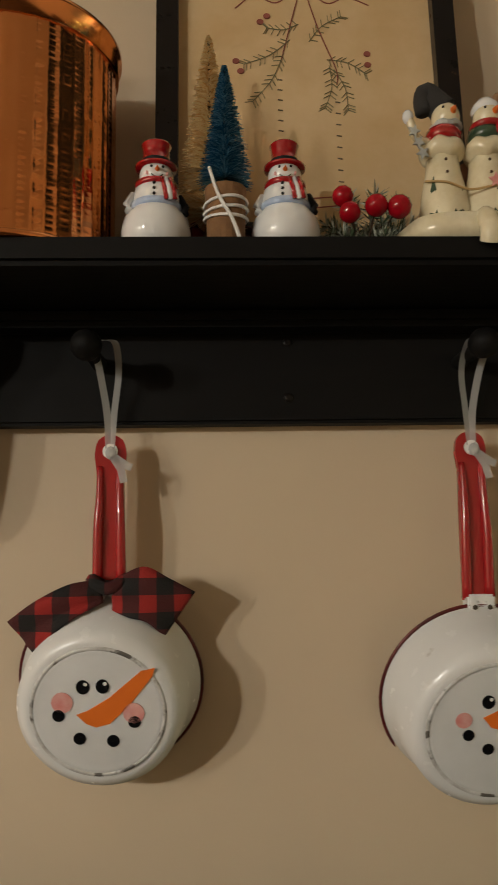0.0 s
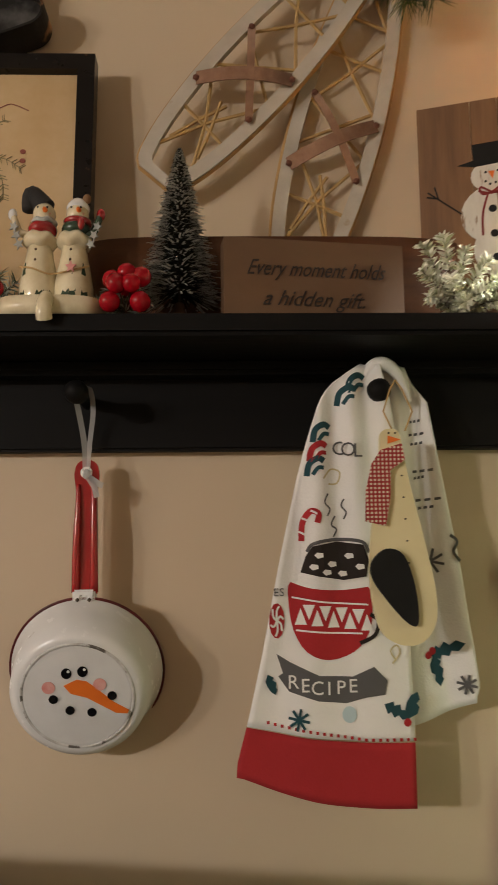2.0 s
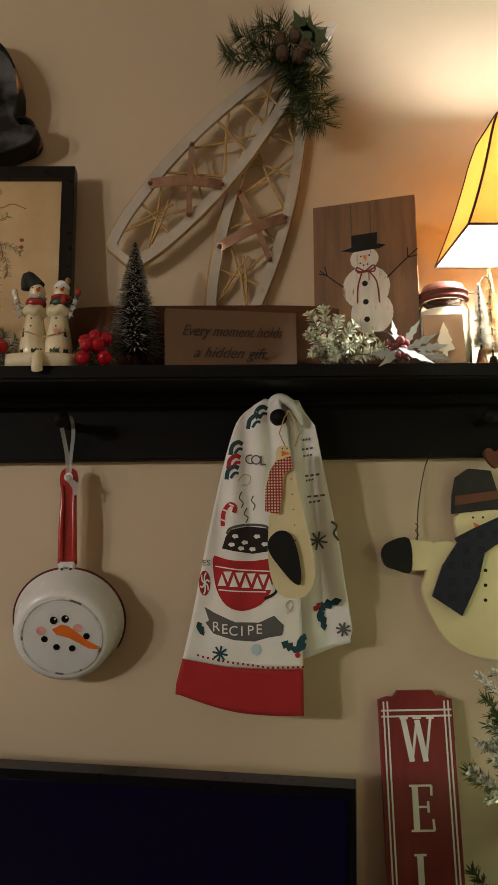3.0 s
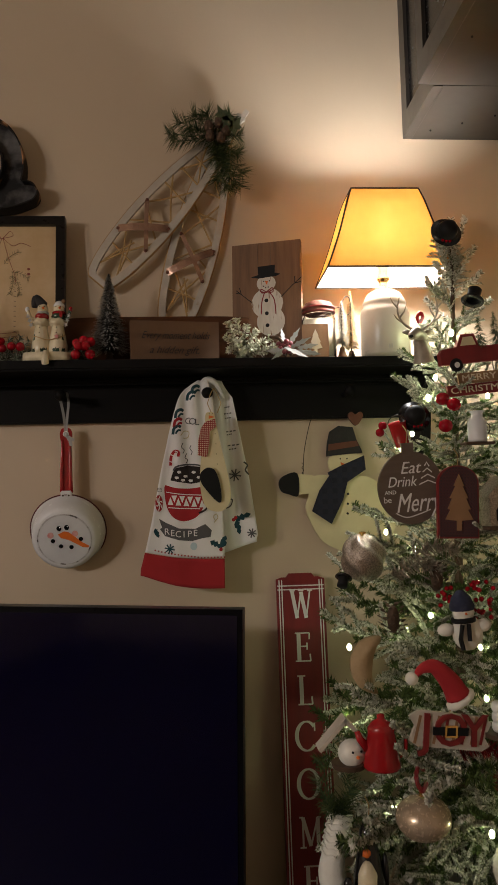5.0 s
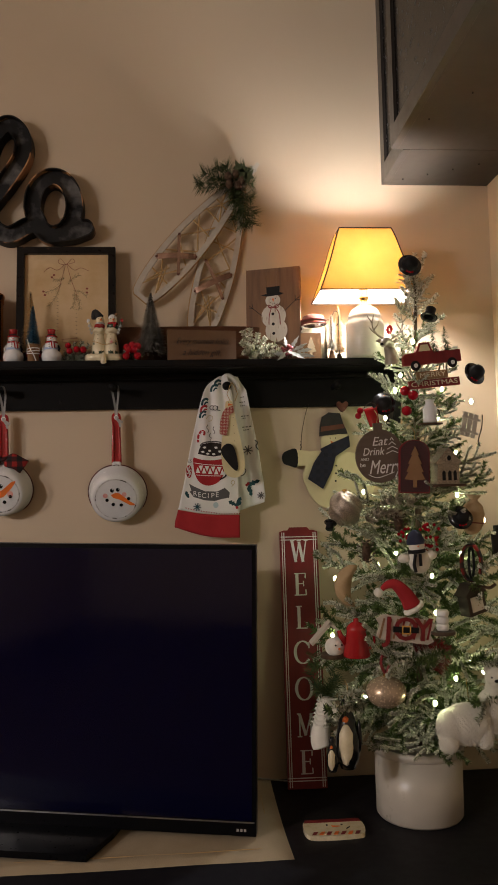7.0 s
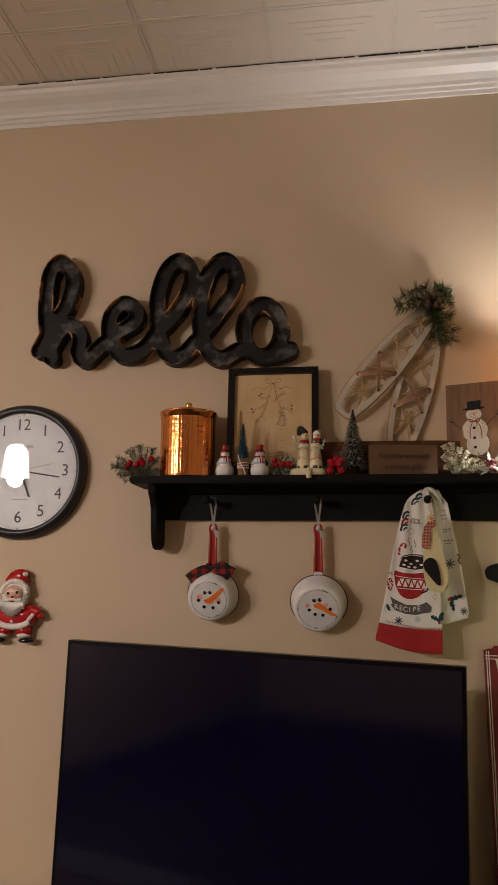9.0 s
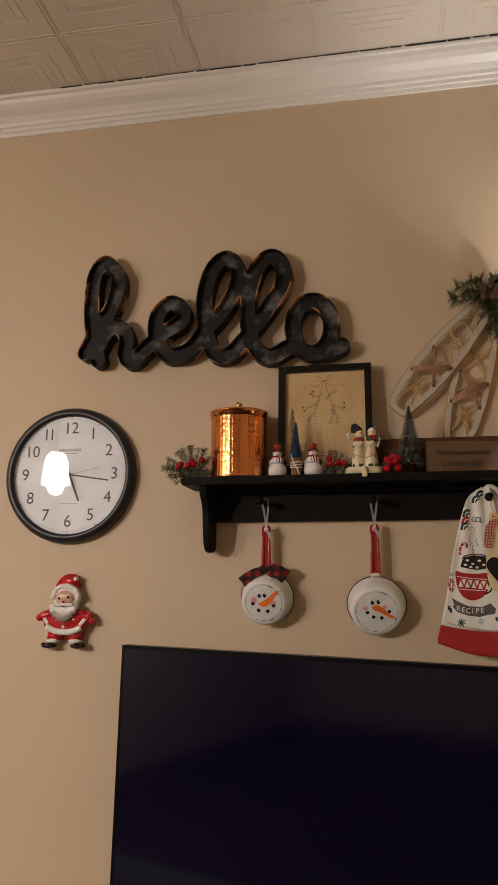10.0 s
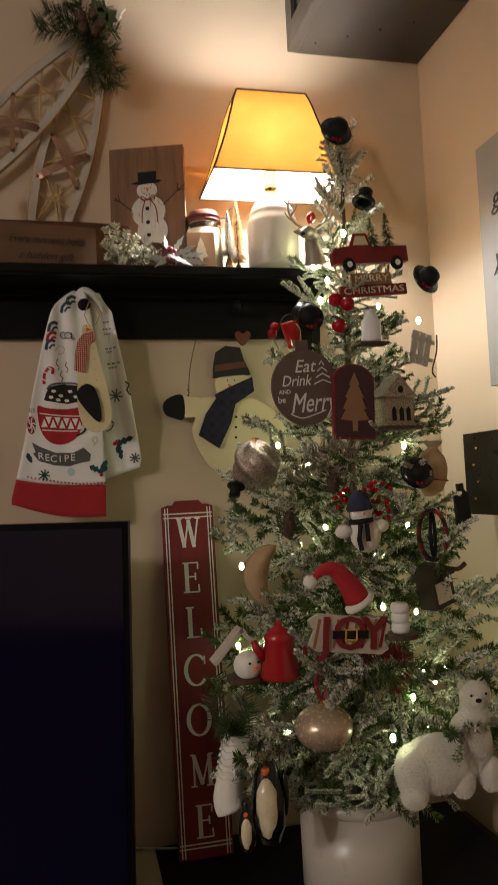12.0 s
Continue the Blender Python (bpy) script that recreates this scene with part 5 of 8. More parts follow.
# ---- welcome board leaning on the wall ----
def welcome_sign():
    lean = math.degrees(math.atan2(0.066, 0.672))
    t = thing("welcome_sign", (0.691, -0.030, 0.602), "tall narrow red wooden sign with white letters, leaning on the wall", "sign", turn=(-lean, 0, -1))
    w, h = 0.0515, 0.672
    outline = [(-w, 0), (w, 0), (w, h - 0.010), (w - 0.012, h - 0.006), (0.030, h - 0.006), (0.024, h + 0.002), (-0.024, h + 0.002), (-0.030, h - 0.006), (-w + 0.012, h - 0.006), (-w, h - 0.010)]
    part("board", slab(outline, -0.007, 0.006), "dull_red", t, "streaky dark red paint", bevel=0.0015)
    for x in (-w + 0.006, -w + 0.0115, w - 0.0115, w - 0.006):
        part("stripe", box(x - 0.0011, x + 0.0011, -0.0078, -0.0068, 0.004, h - 0.012), "white", t)
    for z in (0.020, 0.027, h - 0.032, h - 0.024):
        part("stripe", box(-w + 0.002, w - 0.002, -0.0081, -0.0068, z - 0.0011, z + 0.0011), "white", t)

    def letter(ch, z):
        """A serif capital out of broad and hair strokes with flat feet."""
        s, k = 0.0255, 0.0285
        strokes = {"W": [((-1, 1), (-0.5, -1), 1), ((-0.5, -1), (0, 0.9), 0.45), ((0, 0.9), (0.5, -1), 1), ((0.5, -1), (1, 1), 0.45), ((-1.25, 1), (-0.65, 1), 0.35), ((-0.3, 1), (0.3, 1), 0.35), ((0.7, 1), (1.25, 1), 0.35)],
                   "E": [((-0.45, -1), (-0.45, 1), 1.1), ((-0.85, 1), (0.75, 1), 0.35), ((-0.85, -1), (0.8, -1), 0.35), ((-0.4, 0.05), (0.45, 0.05), 0.35), ((0.75, 1), (0.72, 0.55), 0.4), ((0.8, -1), (0.75, -0.5), 0.4), ((0.45, 0.3), (0.45, -0.2), 0.4)],
                   "L": [((-0.35, -1), (-0.35, 1), 1.1), ((-0.75, 1), (0.1, 1), 0.35), ((-0.75, -1), (0.8, -1), 0.35), ((0.8, -1), (0.75, -0.45), 0.45)],
                   "M": [((-0.8, -1), (-0.8, 1), 0.5), ((-0.8, 1), (0, -0.9), 1.0), ((0, -0.9), (0.8, 1), 0.45), ((0.8, -1), (0.8, 1), 1.0), ((-1.15, -1), (-0.5, -1), 0.35), ((0.45, -1), (1.15, -1), 0.35), ((-1.15, 1), (-0.75, 1), 0.35), ((0.75, 1), (1.15, 1), 0.35)]}
        bm = bmesh.new()
        if ch in strokes:
            for (ax, az), (bx, bz), wd in strokes[ch]:
                strip([(ax * s * 0.75, z + az * k), (bx * s * 0.75, z + bz * k)], 0.0075 * wd, -0.0069, 0.001 + 0.00003 * len(bm.faces) / 6, bm)
        else:
            a0, a1 = (0.7, 5.6) if ch == "C" else (0, 2 * math.pi)
            pts = [(0.80 * s * math.cos(a), z + k * math.sin(a)) for a in np.linspace(a0, a1, 28)]
            strip(pts, [0.003 + 0.005 * abs(math.cos(a)) for a in np.linspace(a0, a1, 28)], -0.0069, 0.001, bm)
            if ch == "C":
                strip([(0.66 * s, z + k * 0.9), (0.66 * s, z + k * 0.35)], 0.003, -0.0069, 0.0014, bm)
        part("letter", bm, "white", t, "white serif capital")
    for ch, z in zip("WELCOME", (0.609, 0.521, 0.434, 0.343, 0.250, 0.158, 0.066)):
        letter(ch, z)
    for s in (-1, 1):
        part("corner_twig", strip([(s * w, 0.612), (s * w + s * 0.0, 0.608)], 0.001, -0.0069), "twig", t)


welcome_sign()


# ---- flat wooden snowman on the wall ----
def wall_snowman():
    t = thing("wooden_wall_snowman", (0.80, WALL, 1.43), "cream wooden snowman with navy scarf hung on wire", "wall ornament")

    def S(px, py):
        return (0.654 + (px - 290) * 0.00121 - 0.80, 1.458 - (py - 726) * 0.00117 - 1.43)
    body = spline([S(*q) for q in [(345, 712), (370, 706), (405, 712), (450, 712), (490, 745), (500, 790), (480, 830), (440, 848), (400, 846), (365, 828), (345, 795), (336, 765), (342, 742)]], 5, True)
    part("body", slab(body, -0.022, -0.010), "cream", t, "cream paint with a rubbed edge", bevel=0.002)
    part("arm", slab([S(*q) for q in [(322, 703), (350, 706), (350, 740), (322, 741)]], -0.0215, -0.0105), "cream", t, bevel=0.0015)
    part("mitten", slab(spline([S(*q) for q in [(322, 702), (323, 742), (306, 740), (293, 734), (289, 718), (298, 706)]], 4, True), -0.023, -0.011), "black", t, "black mitten", bevel=0.002)
    part("head", slab(spline([S(*q) for q in [(380, 675), (412, 668), (440, 672), (442, 700), (415, 716), (385, 706)]], 4, True), -0.023, -0.012), "cream", t, bevel=0.002)
    part("hat", slab([S(*q) for q in [(378, 648), (383, 626), (398, 616), (424, 619), (430, 642), (438, 660), (440, 667), (420, 668), (376, 672)]], -0.026, -0.012), "grey_felt", t, "charcoal top hat", bevel=0.002)
    part("hat_band", slab([S(*q) for q in [(379, 650), (430, 644), (434, 654), (378, 662)]], -0.0275, -0.024), "rust", t)
    part("scarf", slab([S(*q) for q in [(376, 702), (400, 690), (442, 672), (444, 698), (408, 722), (384, 720)]], -0.031, -0.024), "tartan", t, "navy plaid scarf", bevel=0.002)
    part("scarf_tail", slab([S(*q) for q in [(380, 706), (412, 716), (402, 752), (380, 796), (346, 772), (360, 735)]], -0.029, -0.0235), "tartan", t, bevel=0.002)
    for x, y in ((412, 742), (411, 760), (410, 778)):
        part("button", slab(oval(*S(x, y), 0.0026, 0.0026, 10), -0.0235, -0.022), "black", t)
    for x in (400, 412):
        part("eye", slab(oval(*S(x, 677), 0.0016, 0.0016, 8), -0.0242, -0.023), "black", t)
    part("nose", slab([S(400, 683), S(410, 688), S(402, 690)], -0.0245, -0.023), "orange", t)
    h = spline([(*S(333, 706)[:1], -0.016, S(333, 706)[1]), (S(337, 660)[0], -0.012, S(337, 660)[1]), (S(348, 612)[0], -0.008, S(348, 612)[1]), (S(353, 596)[0], -0.026, S(353, 596)[1])], 6)
    part("hanger", tube(h, 0.0009, 5), "wire", t, "thin bent wire")
    tw = [(S(333, 706)[0] + 0.002 * math.cos(i * 0.9), -0.016 + 0.002 * math.sin(i * 0.9), S(333, 706)[1] + i * 0.0016) for i in range(18)]
    part("hanger_twist", tube(tw, 0.0008, 4), "wire", t)


wall_snowman()
heart = thing("wooden_heart", (0.822, BACK - 0.006, 1.60), "small rust painted wooden heart on the shelf edge", "ornament")
part("body", slab(spline([(0, 0.010), (0.010, 0.016), (0.016, 0.006), (0, -0.014), (-0.016, 0.006), (-0.010, 0.016)], 4, True), -0.006, 0.004), "rust", heart, bevel=0.002)


# ---- table lamp ----
def table_lamp():
    t = thing("table_lamp", (0.868, -0.082, SHELF), "lit table lamp, white crock base and amber bell shade", "lamp")
    part("base", lathe([(0, 0), (0.048, 0), (0.050, 0.004), (0.050, 0.088), (0.047, 0.098), (0.043, 0.104), (0.044, 0.107), (0.044, 0.112), (0.041, 0.117), (0.034, 0.130), (0.020, 0.138), (0, 0.139)], 40), "stoneware", t, "white glazed crock", smooth=True)
    part("stamp", box(-0.006, -0.004, -0.0512, -0.049, 0.010, 0.018), "faint_ink", t)
    part("stamp", box(-0.001, 0.001, -0.0512, -0.049, 0.010, 0.018), "faint_ink", t)
    part("socket", lathe([(0.017, 0.138), (0.017, 0.143), (0.010, 0.147), (0.010, 0.156), (0.014, 0.160), (0.014, 0.166), (0.010, 0.170), (0.013, 0.186), (0.014, 0.205), (0, 0.206)], 20), "brass", t, "brass socket", smooth=True)
    part("bulb", lathe([(0.008, 0.205), (0.012, 0.216), (0.021, 0.240), (0.024, 0.262), (0.020, 0.282), (0.010, 0.291), (0, 0.293)], 18), "bulb", t, "lit frosted bulb", smooth=True)
    levels = [(0.0, 0.128), (0.03, 0.116), (0.07, 0.1015), (0.11, 0.089), (0.145, 0.079), (0.172, 0.069)]
    z0 = 0.166
    for k in range(4):
        bm, rows = bmesh.new(), []
        a = k * math.pi / 2
        c, s = math.cos(a), math.sin(a)
        for z, h in spline(levels, 4):
            row = []
            for i in range(9):
                u = (i / 8 * 2 - 1)
                x, y = u * h, -h
                row.append(bm.verts.new((x * c - y * s, (x * s + y * c) * 0.60, z0 + z)))
            rows.append(row)
        for p, q in zip(rows, rows[1:]):
            for i in range(8):
                bm.faces.new((p[i], p[i + 1], q[i + 1], q[i]))
        panel = part("shade_panel", bm, "shade", t, "glowing amber cloth panel", smooth=True)
        lin, lrows = bmesh.new(), []
        for z, h in spline(levels, 4):
            h -= 0.0025
            lrows.append([lin.verts.new((u * h * c + h * s, (u * h * s - h * c) * 0.60, z0 + z)) for u in (-1, -0.5, 0, 0.5, 1)])
        for p, q in zip(lrows, lrows[1:]):
            for i in range(4):
                lin.faces.new((p[i], p[i + 1], q[i + 1], q[i]))
        part("lining", lin, "lining", panel, "white lining", smooth=True)
        line = [v for v in [(h * c + h * s, (h * s - h * c) * 0.60, z0 + z) for z, h in spline(levels, 4)]]
        part("trim", tube(line, 0.0017, 6), "shade_trim", panel, "dark braid")
        for z, h in (levels[0], levels[-1]):
            e = [(u * h * c + h * s, (u * h * s - h * c) * 0.60, z0 + z) for u in (-1, 1)]
            part("trim", tube(e, 0.0018, 6), "shade_trim", panel, "dark braid")
    part("harp", tube([(-0.02, 0, 0.195), (-0.034, 0, 0.24), (-0.028, 0, 0.30), (0, 0, 0.333), (0.028, 0, 0.30), (0.034, 0, 0.24), (0.02, 0, 0.195)], 0.0014, 6), "brass", t)
    for k in range(4):
        a = k * math.pi / 2 + math.pi / 4
        part("spider", tube([(0, 0, 0.333), (0.095 * math.cos(a), 0.056 * math.sin(a), 0.337)], 0.0012, 5), "brass", t)


table_lamp()


# ---- painted plank block ----
def plank_picture():
    t = thing("plank_snowman_picture", (0.632, -0.022, SHELF), "brown plank board with a painted white snowman, propped on the shelf", "picture", turn=(-3, 0, -18))
    w, h = 0.0745, 0.262
    edges = (-w, -0.018, 0.010, w)
    for a, b in zip(edges, edges[1:]):
        part("plank", box(a + 0.0003, b - 0.0003, -0.009, 0.009, 0, h), "brown_wood", t, bevel=0.001)

    def Q(X, Y):
        return ((X - 502) * 0.00056, h - (Y - 342) * 0.00058)
    y = -0.0092

    def paint(name, mat, o, k=0.0005):
        part(name, slab(o, y - k, y + 0.0004), mat, t)
    paint("body_paint", "washed_white", oval(*Q(505, 572), 0.034, 0.033, 24))
    paint("body_paint", "washed_white", oval(*Q(518, 640), 0.030, 0.032, 24), 0.0006)
    paint("head_paint", "washed_white", oval(*Q(502, 497), 0.0205, 0.0175, 20), 0.0007)
    paint("hat_paint", "black", [Q(470, 432), Q(537, 430), Q(535, 468), Q(472, 470)], 0.0008)
    paint("hat_paint", "black", [Q(443, 470), Q(470, 464), Q(540, 461), Q(557, 466), Q(540, 473), Q(475, 477)], 0.0009)
    for X, Y in ((502, 562), (503, 610), (505, 655)):
        paint("button_paint", "black", oval(*Q(X, Y), 0.0042, 0.0042, 12), 0.0009)
    for X, Y in ((493, 490), (515, 489), (492, 508), (500, 514), (510, 512)):
        paint("face_paint", "black", oval(*Q(X, Y), 0.0014, 0.0014, 8), 0.0010)
    paint("nose_paint", "orange", [Q(497, 488), Q(509, 489), Q(505, 505)], 0.0011)
    for pts in ([(445, 565), (415, 540), (385, 515)], [(405, 532), (398, 506)], [(405, 530), (383, 524)], [(558, 553), (600, 515), (637, 485)], [(612, 505), (612, 480)], [(612, 506), (636, 502)]):
        part("twig_paint", strip([Q(*p) for p in pts], 0.0015, y, 0.0006), "black", t)
    for pts in ([(478, 525), (502, 532), (530, 522)], [(495, 532), (484, 570), (482, 612)], [(512, 530), (532, 560), (538, 615)], [(502, 530), (482, 518), (485, 532), (502, 530), (525, 516), (527, 532), (502, 530)]):
        part("scarf_paint", strip(spline([Q(*p) for p in pts], 5), 0.0022, y, 0.0011), "dull_red", t)


plank_picture()


def message_block():
    t = thing("message_block", (0.437, -0.048, SHELF), "taupe wooden block with dark script words, on the shelf", "sign", turn=(0, 0, 8))
    part("block", box(-0.0905, 0.0905, -0.012, 0.012, 0, 0.084), "sign_brown", t, bevel=0.0015)
    words("Every moment holds", 0.022, (0, -0.0126, 0.054), "sign_ink", t, width=0.140, shear=0.5, thick=0.0003)
    words("a hidden gift.", 0.022, (-0.002, -0.0126, 0.024), "sign_ink", t, width=0.102, shear=0.5, thick=0.0003)


message_block()


def dough_bowl():
    t = thing("dough_bowl", (0.40, 0.0, SHELF), "long dark wooden dough bowl standing along the wall", "bowl")
    bm, n, m = bmesh.new(), 48, 10
    prof = [(0.0, 0.0), (0.55, 0.0), (0.80, 0.25), (0.95, 0.65), (1.0, 1.0), (0.92, 1.0), (0.84, 0.62), (0.62, 0.25), (0.0, 0.2)]
    rings = []
    for r, h in prof:
        ring = []
        for i in range(n):
            a = 2 * math.pi * i / n
            c, s = math.cos(a), math.sin(a)
            x, y = math.copysign(abs(c) ** 0.45, c) * 0.20 * (0.90 + 0.10 * r if r else 0), math.copysign(abs(s) ** 0.8, s) * 0.034 * r
            ring.append(bm.verts.new((x if r else 0.17 * c * 0.5, y, h * 0.100)))
        rings.append(ring)
    for a, b in zip(rings, rings[1:]):
        for i in range(n):
            bm.faces.new((a[i], a[(i + 1) % n], b[(i + 1) % n], b[i]))
    bmesh.ops.remove_doubles(bm, verts=bm.verts, dist=1e-5)
    part("body", bm, "log_wood", t, smooth=True)


dough_bowl()


# ---- bottle-brush trees ----
def brush_tree(x, y, h, r, mat, base, label, seed, count, width=0.0011, stem=0.0014, lean=0.0, cork=False):
    t = thing("bottle_brush_tree", (x, y, SHELF), label, "decorative tree", "bottle-brush trees")
    rnd = random.Random(seed)
    z0 = base + 0.006
    part("bristles", brush_cone(bmesh.new(), 0, 0, z0, h, r, count, 0, width, rnd), mat, t)
    if mat == "brush_dark":
        part("flocking", brush_cone(bmesh.new(), 0, 0, z0 - 0.002, h, r * 1.10, 2000, 0.64, 0.0021, rnd), "flock_tip", t, "white flocked tips")
    part("stem", tube([(0, 0, base - 0.004), (lean, 0, h - 0.004)], stem, 6), "wire", t)
    if cork:
        part("spool", lathe([(0, 0), (0.0135, 0), (0.0145, base * 0.5), (0.0155, base), (0, base)], 20), "cork", t, "cork stopper foot", smooth=False)
        for k in range(3):
            zz = base * (0.5 + 0.12 * k)
            part("twine", tube([(0.0158 * math.cos(i * 0.4), 0.0158 * math.sin(i * 0.4), zz + 0.002 * math.sin(i * 0.4 + k)) for i in range(16)], 0.0013, 5, closed=True), "cotton", t, "white twine wrap")
        part("twine", tube(spline([(-0.012, -0.012, base + 0.012), (-0.005, -0.0165, base * 0.75), (0.004, -0.017, base * 0.4), (0.010, -0.015, 0.003)], 5), 0.0014, 5), "cotton", t, "white twine tail")
    else:
        part("foot", lathe([(0, 0), (0.011, 0), (0.012, 0.004), (0.008, 0.010), (0.004, base), (0, base)], 18), "twig" if mat != "brush_silver" else "cork", t, "dark wooden foot", smooth=True)
    return t


brush_tree(0.305, -0.050, 0.186, 0.038, "brush_dark", 0.024, "dark green bottle-brush tree with white flocked tips", 3, 2600, 0.0012)
brush_tree(0.004, -0.070, 0.147, 0.019, "brush_blue", 0.047, "small blue bottle-brush tree on a twine-wrapped cork", 5, 3000, 0.0011, cork=True)
brush_tree(-0.008, -0.042, 0.192, 0.027, "brush_cream", 0.030, "cream bottle-brush tree behind the blue one", 7, 2600, 0.0014)
brush_tree(0.782, -0.062, 0.122, 0.016, "brush_silver", 0.026, "tiny silvery bottle-brush tree on a wooden foot", 9, 1300, 0.0012)
brush_tree(0.806, -0.040, 0.150, 0.020, "brush_cream", 0.022, "cream bottle-brush tree in lamp light", 11, 1700, 0.0013)


# ---- snowman shakers ----
def snowman_shaker(x, label, flip):
    t = thing("snowman_shaker", (x, -0.060, SHELF), label, "shaker", "snowman shakers", turn=(0, 0, 8 * flip))
    part("body", lathe([(0, 0), (0.019, 0), (0.0245, 0.006), (0.0262, 0.016), (0.0245, 0.026), (0.019, 0.033), (0.0175, 0.036), (0.0182, 0.042), (0.0165, 0.050), (0.011, 0.055), (0, 0.057)], 32), "ceramic_white", t, "glossy white glaze", smooth=True)
    part("hem", lathe([(0.0182, 0.0335), (0.0198, 0.0345), (0.0190, 0.0385), (0.0176, 0.040)], 32), "ceramic_blue", t, "pale blue glaze edge", smooth=True)
    part("head", ball((0, -0.001, 0.062), 0.0122, None, (1.05, 1, 0.92), 3), "ceramic_white", t, smooth=True)
    hat = part("hat", lathe([(0, 0.068), (0.0155, 0.0675), (0.0160, 0.0695), (0.0105, 0.0715), (0.0100, 0.083), (0.0114, 0.0865), (0.0105, 0.088), (0, 0.0878)], 28), "ceramic_red", t, "red glazed top hat", smooth=True)
    part("hat_band", lathe([(0.0106, 0.0718), (0.0110, 0.0722), (0.0109, 0.0745), (0.0104, 0.0748)], 28), "black", hat)
    part("scarf", lathe([(0.0120, 0.0515), (0.0158, 0.052), (0.0160, 0.0555), (0.0125, 0.0565)], 28), "ceramic_red", t, "red glazed scarf", smooth=True)
    for k, mat in enumerate(("ceramic_red", "ceramic_white", "ceramic_red")):
        x0 = 0.0035 + k * 0.003
        part("scarf_tail", tube([(x0, -0.0155, 0.054), (x0 + 0.0015, -0.0195, 0.045), (x0 + 0.003, -0.0205, 0.036)], 0.0019, 8), mat, t, smooth=True)
    for z in (0.050, 0.0455, 0.041):
        part("button", ball((-0.0025, -0.0178 + (z - 0.042) * 0.15, z), 0.0014, sub=1), "black", t)
    part("nose", lathe([(0.002, 0), (0, 0.0065)], 10, None, (0, -0.0125, 0.0625), "y"), "orange", t)
    for s in (-1, 1):
        part("eye", ball((s * 0.0042, -0.0118, 0.0650), 0.0013, sub=1), "black", t)
        part("cheek", ball((s * 0.0066, -0.0105, 0.0605), 0.0022, None, (1, 0.4, 1), 1), "pink", t)
        part("arm", tube([(s * 0.0165, -0.004, 0.045), (s * 0.0215, -0.006, 0.036), (s * 0.0205, -0.010, 0.030)], 0.0032, 8), "black" if s > 0 else "ceramic_white", t, smooth=True)
    part("mouth", tube([(0.0045 * math.cos(a), -0.0122, 0.0600 + 0.0030 * math.sin(a)) for a in np.linspace(3.5, 5.9, 7)], 0.0005, 4), "black", t)


snowman_shaker(-0.048, "white ceramic snowman shaker with red hat and scarf", 1)
snowman_shaker(0.049, "white ceramic snowman shaker, red hat, beside the blue tree", -0.3)


def plaid_bow_clip():
    t = thing("plaid_bow", (0.004, -0.028, SHELF + 0.022), "red and black checked cloth bow behind the cork", "bow")
    bow(t, 0, 0, 0, 0.075, 0.040, "buffalo")
    part("backing", box(-0.008, 0.008, -0.003, 0.003, -0.022, 0.0), "black", t)


plaid_bow_clip()


